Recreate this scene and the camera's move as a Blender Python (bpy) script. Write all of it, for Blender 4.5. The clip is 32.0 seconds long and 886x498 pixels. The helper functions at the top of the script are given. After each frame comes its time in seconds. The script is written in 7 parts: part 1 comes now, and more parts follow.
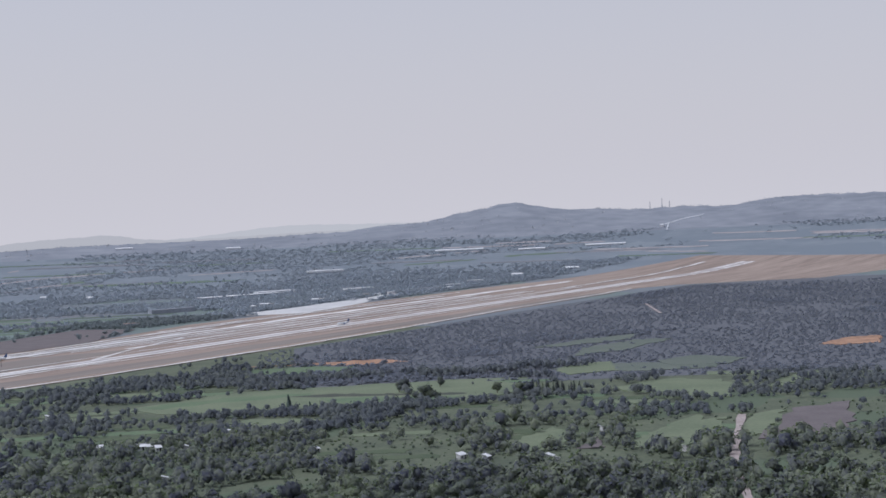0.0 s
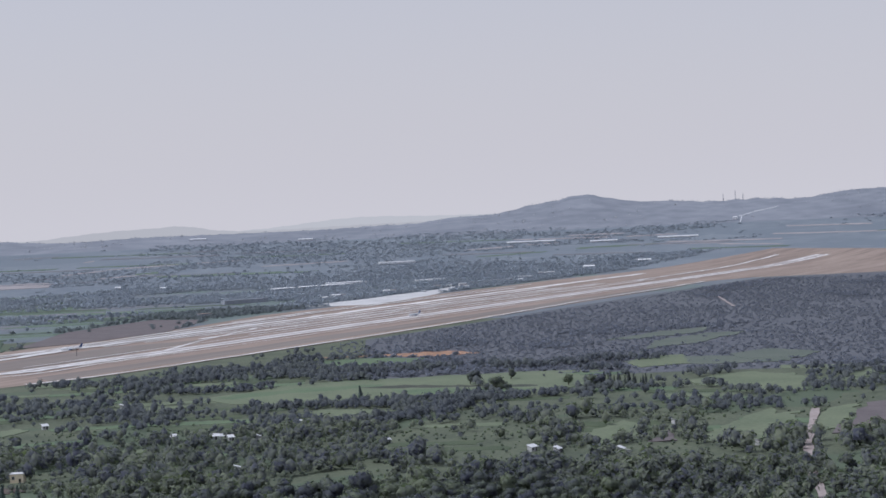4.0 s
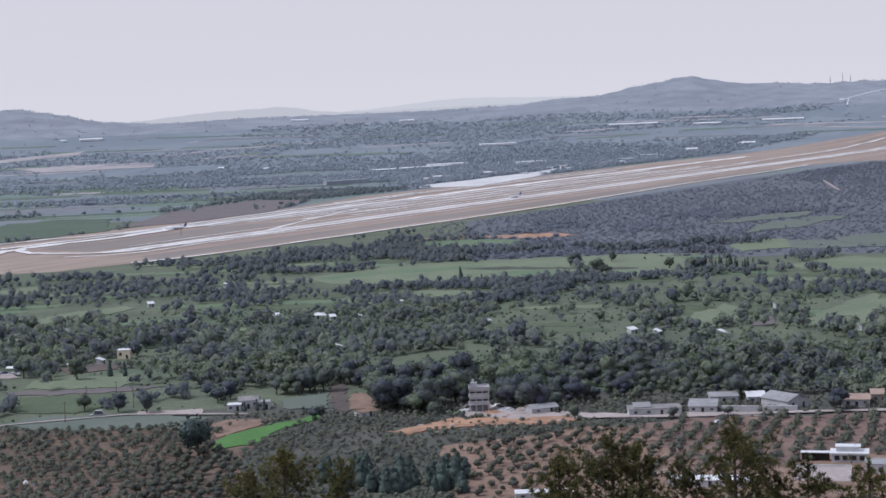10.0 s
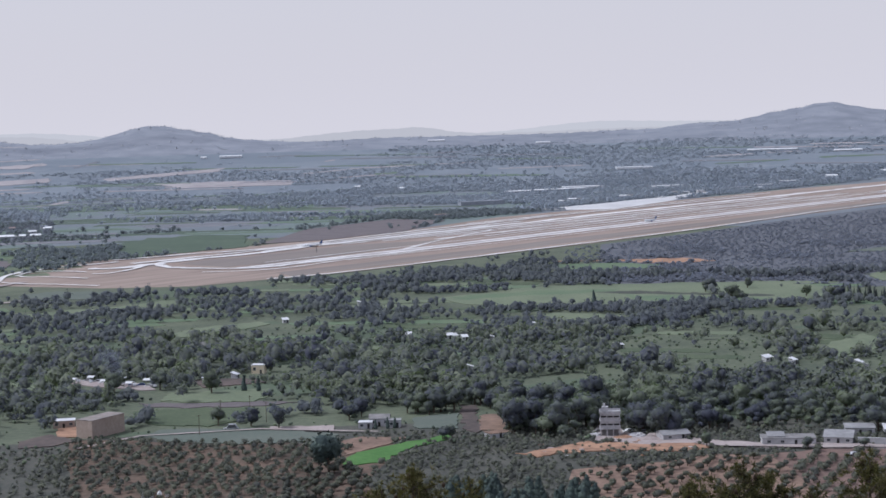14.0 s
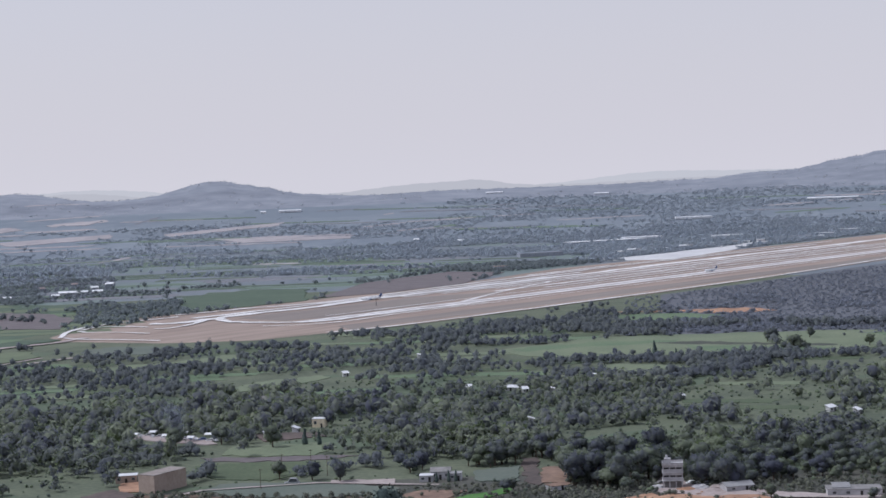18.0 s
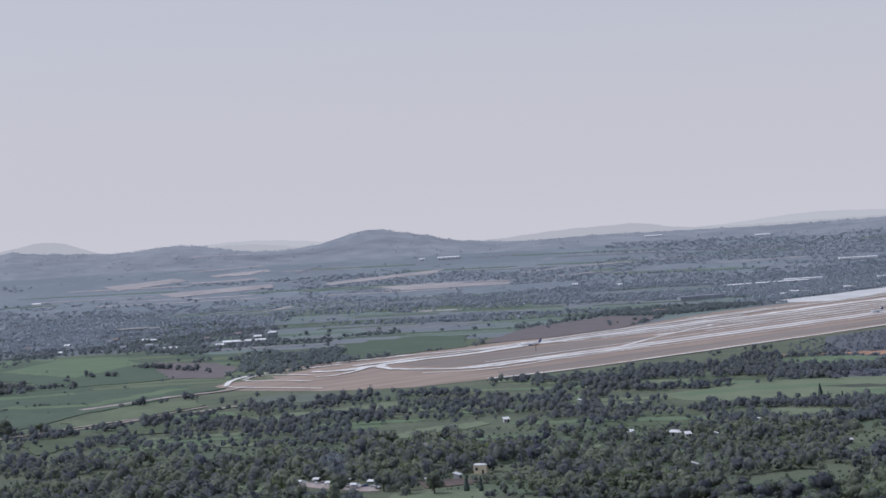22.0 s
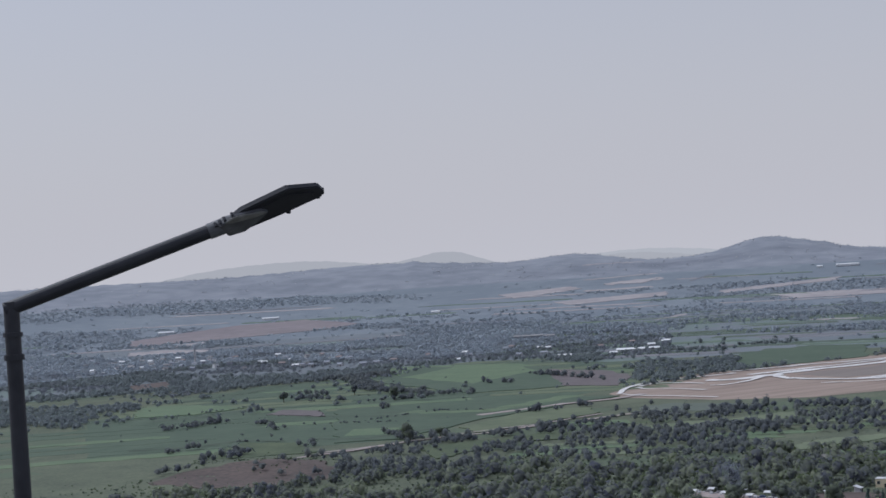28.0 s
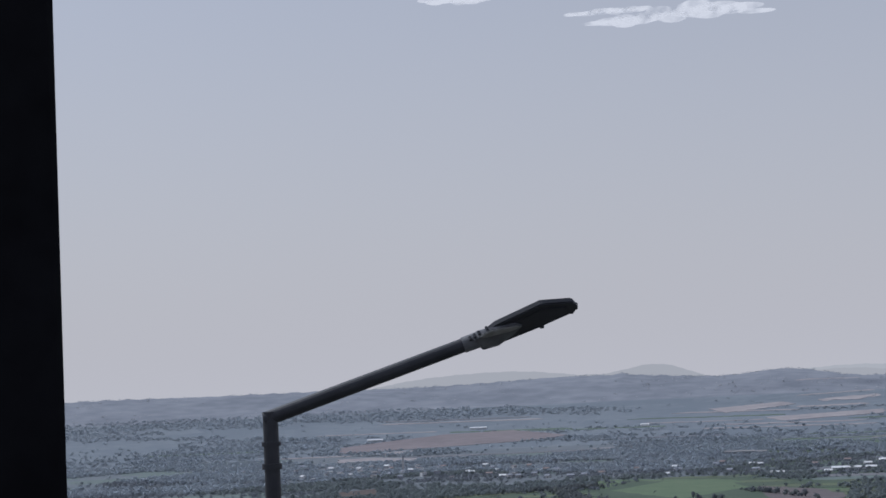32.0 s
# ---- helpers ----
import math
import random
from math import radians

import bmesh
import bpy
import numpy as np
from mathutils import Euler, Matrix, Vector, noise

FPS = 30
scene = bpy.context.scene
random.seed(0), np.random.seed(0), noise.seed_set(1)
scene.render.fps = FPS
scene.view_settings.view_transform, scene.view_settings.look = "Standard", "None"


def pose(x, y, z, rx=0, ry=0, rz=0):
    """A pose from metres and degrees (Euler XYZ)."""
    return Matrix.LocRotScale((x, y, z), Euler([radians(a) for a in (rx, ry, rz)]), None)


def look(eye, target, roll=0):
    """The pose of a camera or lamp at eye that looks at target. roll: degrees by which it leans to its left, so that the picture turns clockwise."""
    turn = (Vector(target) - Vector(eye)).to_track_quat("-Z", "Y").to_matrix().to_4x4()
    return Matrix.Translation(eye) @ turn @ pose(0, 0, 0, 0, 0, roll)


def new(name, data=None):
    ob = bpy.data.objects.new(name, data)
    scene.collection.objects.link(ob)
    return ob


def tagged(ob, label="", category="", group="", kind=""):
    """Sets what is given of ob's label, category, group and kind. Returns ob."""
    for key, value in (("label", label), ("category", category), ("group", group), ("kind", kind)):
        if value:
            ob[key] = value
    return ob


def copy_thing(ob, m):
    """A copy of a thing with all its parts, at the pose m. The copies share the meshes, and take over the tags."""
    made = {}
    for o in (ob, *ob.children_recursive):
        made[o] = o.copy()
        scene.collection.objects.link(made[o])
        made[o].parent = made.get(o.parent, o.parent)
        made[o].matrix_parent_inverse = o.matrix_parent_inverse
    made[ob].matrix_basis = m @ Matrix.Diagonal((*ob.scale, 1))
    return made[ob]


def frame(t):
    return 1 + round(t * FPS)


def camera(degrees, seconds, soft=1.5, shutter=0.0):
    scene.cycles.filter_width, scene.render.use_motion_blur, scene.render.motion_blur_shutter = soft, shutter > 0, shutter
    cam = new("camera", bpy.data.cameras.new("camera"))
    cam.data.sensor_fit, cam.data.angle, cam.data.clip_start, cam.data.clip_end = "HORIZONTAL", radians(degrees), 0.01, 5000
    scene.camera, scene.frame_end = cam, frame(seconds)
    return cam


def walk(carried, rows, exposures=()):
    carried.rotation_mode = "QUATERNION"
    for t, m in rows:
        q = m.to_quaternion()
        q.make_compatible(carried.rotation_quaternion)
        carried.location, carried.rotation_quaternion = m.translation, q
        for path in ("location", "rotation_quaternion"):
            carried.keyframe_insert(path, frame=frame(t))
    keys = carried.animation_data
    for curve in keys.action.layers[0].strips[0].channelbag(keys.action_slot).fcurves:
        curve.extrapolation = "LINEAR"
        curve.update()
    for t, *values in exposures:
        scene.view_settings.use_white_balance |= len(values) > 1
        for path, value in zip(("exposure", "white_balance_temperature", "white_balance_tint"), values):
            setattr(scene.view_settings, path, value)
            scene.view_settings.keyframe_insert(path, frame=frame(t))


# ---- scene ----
# The plain lies at z = 0; the camera stands on a hill 125 m above it and only turns.
EYE = 125.0
cam = camera(29.29, 32.0, soft=1.6)


def view(yaw, pitch, roll, side=0.0, lift=0.0):
    """Pose of the camera: degrees to the right of +y, up, lean, and metres sideways and up."""
    a, b = radians(yaw), radians(pitch)
    eye = Vector((side * math.cos(a), -side * math.sin(a), EYE + lift))
    way = Vector((math.sin(a) * math.cos(b), math.cos(a) * math.cos(b), math.sin(b)))
    return look(eye, eye + way * 100.0, roll)


ROWS = [
    (0, 13.48, -1.15, -2.73, 0), (0.5, 13.52, -0.99, -2.46, 0), (1, 13.29, -1.03, -2.15, 0), (1.5, 13.15, -1.09, -2.56, 0),
    (2, 12.74, -1.05, -2.22, 0), (2.5, 12.14, -1.08, -2.61, 0), (3, 11.68, -1.13, -2.55, 0), (3.5, 11.35, -1.21, -2.57, 0),
    (5.5, 10.2, -1.56, -2.79, 0), (6, 9.89, -1.5, -2.99, 0), (6.5, 9.51, -1.39, -2.87, 0), (7, 9.2, -1.28, -3.02, 0),
    (7.5, 8.79, -1.47, -2.78, 0), (8, 8.44, -3.23, -2.32, 0), (8.5, 8.09, -4.76, -1.96, 0), (9, 7.9, -5, -1.89, 0),
    (9.5, 7.75, -5.03, -2.02, 0), (10, 7.47, -5.16, -2.42, 0), (10.5, 6.52, -4.91, -2.75, 0), (11, 4.89, -4.65, -3.08, 0),
    (11.5, 4.15, -4.67, -2.83, 0), (12, 3.63, -4.84, -2.4, 0), (12.5, 3.3, -4.84, -1.78, 0), (13, 3.13, -4.68, -1.41, 0),
    (13.5, 3.02, -4.51, -1.56, 0), (14, 2.97, -4.28, -1.61, 0), (14.5, 2.97, -4.04, -1.65, 0), (16.5, 2.21, -3.03, -1.8, 0),
    (17, 1.79, -2.8, -1.94, 0), (17.5, 1.4, -2.62, -2.1, 0), (18, 1.03, -2.45, -2.3, 0), (18.5, 0.57, -2.29, -2.4, 0),
    (19, 0, -2.03, -2.65, 0), (19.5, -0.53, -1.73, -2.77, 0), (20, -1.15, -1.53, -2.89, 0), (20.5, -1.79, -1.29, -2.97, 0),
    (21, -2.45, -1.08, -2.98, 0), (21.5, -3.24, -0.9, -3.22, 0), (22, -4.24, -0.65, -3.33, 0), (22.5, -5.04, -0.43, -3.34, 0),
    (23, -6.43, -0.21, -3.72, 0), (23.5, -10.13, 0.17, -4.02, 0), (24, -13.27, 0.49, -4.11, 0.039), (24.5, -14.04, 0.48, -3.87, 0.052),
    (25, -14.67, 0.43, -3.89, 0.065), (25.5, -15.17, 0.49, -4.01, 0.057), (27.5, -17.02, 0.55, -3.74, 0.030), (28, -17.43, 0.42, -3.69, 0),
    (28.5, -18.01, 0.36, -3.75, -0.001), (29, -18.59, 0.37, -3.64, -0.001), (29.5, -19.28, 0.37, -3.6, -0.008), (30, -19.92, 0.55, -3.49, -0.044),
    (30.5, -20.56, 0.95, -3.51, -0.097), (31, -21.36, 1.91, -3.35, -0.177, 0.02), (31.5, -22.92, 3.16, -3.68, -0.283, 0.015), (32, -24.27, 4.54, -2.74, -0.313, 0.05),
]
walk(cam, [(t, view(*v)) for t, *v in ROWS], exposures=[(0.0, 0.0, 5550, 10), (7.5, 0.04, 5550, 10), (8.0, 0.16, 5540, 10), (9.0, 0.3, 5520, 11), (10.0, 0.22, 5500, 11), (14.0, 0.17, 5500, 11), (19.0, 0.1, 5550, 11), (22.0, -0.03, 5500, 10), (24.0, -0.17, 5450, 9), (25.0, -0.17, 5450, 9), (30.0, -0.19, 5500, 8), (31.0, -0.3, 5450, 8), (32.0, -0.26, 5450, 8)])

# ---- daylight: hazy sky and one high sun ----
SUN_AZ, SUN_EL = -84.0, 54.0
world = bpy.data.worlds.new("hazy_sky")
scene.world = world
world.use_nodes = True
wn, wl = world.node_tree.nodes, world.node_tree.links
wn.clear()
sky = wn.new("ShaderNodeTexSky")
sky.sky_type, sky.sun_disc = "NISHITA", False
sky.sun_elevation, sky.sun_rotation = radians(SUN_EL), radians(SUN_AZ)
sky.air_density, sky.dust_density, sky.ozone_density, sky.altitude = 1.0, 5.0, 2.0, 150
veil = wn.new("ShaderNodeMix")
veil.data_type = "RGBA"
coord, split, thin_up = wn.new("ShaderNodeTexCoord"), wn.new("ShaderNodeSeparateXYZ"), wn.new("ShaderNodeMapRange")
thin_up.inputs[1].default_value, thin_up.inputs[2].default_value = 0.0, 0.35
thin_up.inputs[3].default_value, thin_up.inputs[4].default_value = 0.9, 0.45
wl.new(coord.outputs["Generated"], split.inputs[0])
wl.new(split.outputs[2], thin_up.inputs[0])
wl.new(thin_up.outputs[0], veil.inputs[0])
veil.inputs[7].default_value = (7.12, 6.37, 6.05, 1)
back = wn.new("ShaderNodeBackground")
back.inputs[1].default_value = 0.1
wout = wn.new("ShaderNodeOutputWorld")
wl.new(sky.outputs[0], veil.inputs[6])
wl.new(veil.outputs[2], back.inputs[0])
wl.new(back.outputs[0], wout.inputs[0])

sun = new("sun", bpy.data.lights.new("sun", "SUN"))
sun.data.energy, sun.data.angle, sun.data.color = 1.8, radians(5.0), (1.0, 0.95, 0.87)
sa, se = radians(SUN_AZ), radians(SUN_EL)
sun_from = Vector((math.sin(sa) * math.cos(se), math.cos(sa) * math.cos(se), math.sin(se)))
sun.matrix_world = look(sun_from * 900 + Vector((0, 900, 0)), Vector((0, 900, 0)))

# ---- materials ----


def surface(name, low, high, fine=1.0, coarse=0.05, rough=0.9, bump=0.3, island=0.0, metal=0.0, spec=0.3, sheen=0.0, piece=0.0, patch=None, glow=None, thin=0.0, through_=(1.35, 1.6, 0.9)):
    """A rough natural or painted surface: two colours mixed by noise at two scales, in metres."""
    m = bpy.data.materials.new(name)
    m.use_nodes = True
    n, l = m.node_tree.nodes, m.node_tree.links
    b = n["Principled BSDF"]
    b.inputs["Roughness"].default_value, b.inputs["Metallic"].default_value = rough, metal
    b.inputs["Specular IOR Level"].default_value = spec
    # The blue sheen tint stands in for haze at grazing angles.
    if sheen:
        b.inputs["Sheen Weight"].default_value, b.inputs["Sheen Roughness"].default_value = sheen, 0.5
        b.inputs["Sheen Tint"].default_value = (0.75, 0.82, 1.0, 1)
    geo = n.new("ShaderNodeNewGeometry")
    tex = []
    for s, d in ((coarse, 3), (fine, 4)):
        t = n.new("ShaderNodeTexNoise")
        t.inputs["Scale"].default_value, t.inputs["Detail"].default_value = s, d
        l.new(geo.outputs["Position"], t.inputs["Vector"])
        tex.append(t)
    add = n.new("ShaderNodeMath")
    add.operation = "ADD"
    l.new(tex[0].outputs[0], add.inputs[0])
    l.new(tex[1].outputs[0], add.inputs[1])
    last = add
    if island or piece:
        src = geo.outputs["Random Per Island"]
        if piece:
            src = n.new("ShaderNodeObjectInfo").outputs["Random"]
        mul = n.new("ShaderNodeMath")
        mul.operation = "MULTIPLY_ADD"
        l.new(src, mul.inputs[0])
        mul.inputs[1].default_value = island or piece
        l.new(add.outputs[0], mul.inputs[2])
        off = n.new("ShaderNodeMath")
        off.operation = "SUBTRACT"
        l.new(mul.outputs[0], off.inputs[0])
        off.inputs[1].default_value = (island or piece) / 2
        last = off
    rng = n.new("ShaderNodeMapRange")
    rng.inputs[1].default_value, rng.inputs[2].default_value = 0.7, 1.3
    l.new(last.outputs[0], rng.inputs[0])
    mix = n.new("ShaderNodeMix")
    mix.data_type = "RGBA"
    mix.inputs[6].default_value, mix.inputs[7].default_value = (*low, 1), (*high, 1)
    l.new(rng.outputs[0], mix.inputs[0])
    colour = mix.outputs[2]
    if patch:
        cell, a, share = patch
        v = n.new("ShaderNodeTexVoronoi")
        v.inputs["Scale"].default_value = cell
        l.new(geo.outputs["Position"], v.inputs["Vector"])
        sep = n.new("ShaderNodeSeparateColor")
        l.new(v.outputs["Color"], sep.inputs[0])
        gt = n.new("ShaderNodeMath")
        gt.operation = "LESS_THAN"
        gt.inputs[1].default_value = share
        l.new(sep.outputs[0], gt.inputs[0])
        mx = n.new("ShaderNodeMix")
        mx.data_type = "RGBA"
        l.new(gt.outputs[0], mx.inputs[0])
        l.new(colour, mx.inputs[6])
        mx.inputs[7].default_value = (*a, 1)
        colour = mx.outputs[2]
    l.new(colour, b.inputs["Base Color"])
    # Emission of the surface's own colour stands in for haze on the hills.
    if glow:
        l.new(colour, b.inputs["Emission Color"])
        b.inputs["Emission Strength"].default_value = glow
    if thin:
        tr = n.new("ShaderNodeBsdfTranslucent")
        gold = n.new("ShaderNodeMix")
        gold.data_type, gold.blend_type = "RGBA", "MULTIPLY"
        gold.inputs[0].default_value = 1.0
        l.new(colour, gold.inputs[6])
        gold.inputs[7].default_value = (*through_, 1)
        l.new(gold.outputs[2], tr.inputs[0])
        ms = n.new("ShaderNodeMixShader")
        ms.inputs[0].default_value = thin
        l.new(b.outputs[0], ms.inputs[1])
        l.new(tr.outputs[0], ms.inputs[2])
        l.new(ms.outputs[0], n["Material Output"].inputs[0])
    if bump:
        bm_ = n.new("ShaderNodeBump")
        bm_.inputs["Strength"].default_value = bump
        l.new(tex[1].outputs[0], bm_.inputs["Height"])
        l.new(bm_.outputs[0], b.inputs["Normal"])
    return m


def streaky(name, low, high):
    """Dry grass and worn ground in long streaks that run along the runway."""
    m = surface(name, low, high, 0.05, 0.009)
    n, l = m.node_tree.nodes, m.node_tree.links
    geo = next(k for k in n if k.type == "NEW_GEOMETRY")
    turn = n.new("ShaderNodeMapping")
    turn.vector_type = "TEXTURE"
    turn.inputs["Rotation"].default_value = (0, 0, math.atan2(0.7286, 0.685))
    turn.inputs["Scale"].default_value = (14.0, 1.0, 1.0)
    l.new(geo.outputs["Position"], turn.inputs["Vector"])
    for k, scale in zip((k for k in n if k.type == "TEX_NOISE"), (0.035, 0.16)):
        k.inputs["Scale"].default_value = scale
        l.new(turn.outputs[0], k.inputs["Vector"])
    return m


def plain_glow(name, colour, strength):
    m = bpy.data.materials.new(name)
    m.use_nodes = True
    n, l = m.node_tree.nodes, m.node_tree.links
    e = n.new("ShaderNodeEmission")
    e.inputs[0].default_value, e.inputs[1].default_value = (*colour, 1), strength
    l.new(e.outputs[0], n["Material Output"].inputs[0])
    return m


def wisp(name, colour):
    """Cloud that emits its sunlit white and thins out in ragged patches."""
    m = plain_glow(name, colour, 1.0)
    n, l = m.node_tree.nodes, m.node_tree.links
    glow = next(k for k in n if k.type == "EMISSION")
    pos, tex, thin_, mix, clear = (n.new(k) for k in ("ShaderNodeNewGeometry", "ShaderNodeTexNoise", "ShaderNodeMapRange", "ShaderNodeMixShader", "ShaderNodeBsdfTransparent"))
    tex.inputs["Scale"].default_value, tex.inputs["Detail"].default_value = 0.022, 5
    thin_.inputs[1].default_value, thin_.inputs[2].default_value = 0.38, 0.66
    l.new(pos.outputs["Position"], tex.inputs["Vector"])
    l.new(tex.outputs[0], thin_.inputs[0])
    l.new(thin_.outputs[0], mix.inputs[0])
    l.new(clear.outputs[0], mix.inputs[1])
    l.new(glow.outputs[0], mix.inputs[2])
    l.new(mix.outputs[0], n["Material Output"].inputs[0])
    return m


def thin_smoke(name, colour, share):
    """Smoke that lets most of what lies behind it through."""
    m = surface(name, colour, colour, 0.5, 0.1, bump=0.0)
    n, l = m.node_tree.nodes, m.node_tree.links
    mix, clear = n.new("ShaderNodeMixShader"), n.new("ShaderNodeBsdfTransparent")
    mix.inputs[0].default_value = share
    l.new(clear.outputs[0], mix.inputs[1])
    l.new(n["Principled BSDF"].outputs[0], mix.inputs[2])
    l.new(mix.outputs[0], n["Material Output"].inputs[0])
    return m


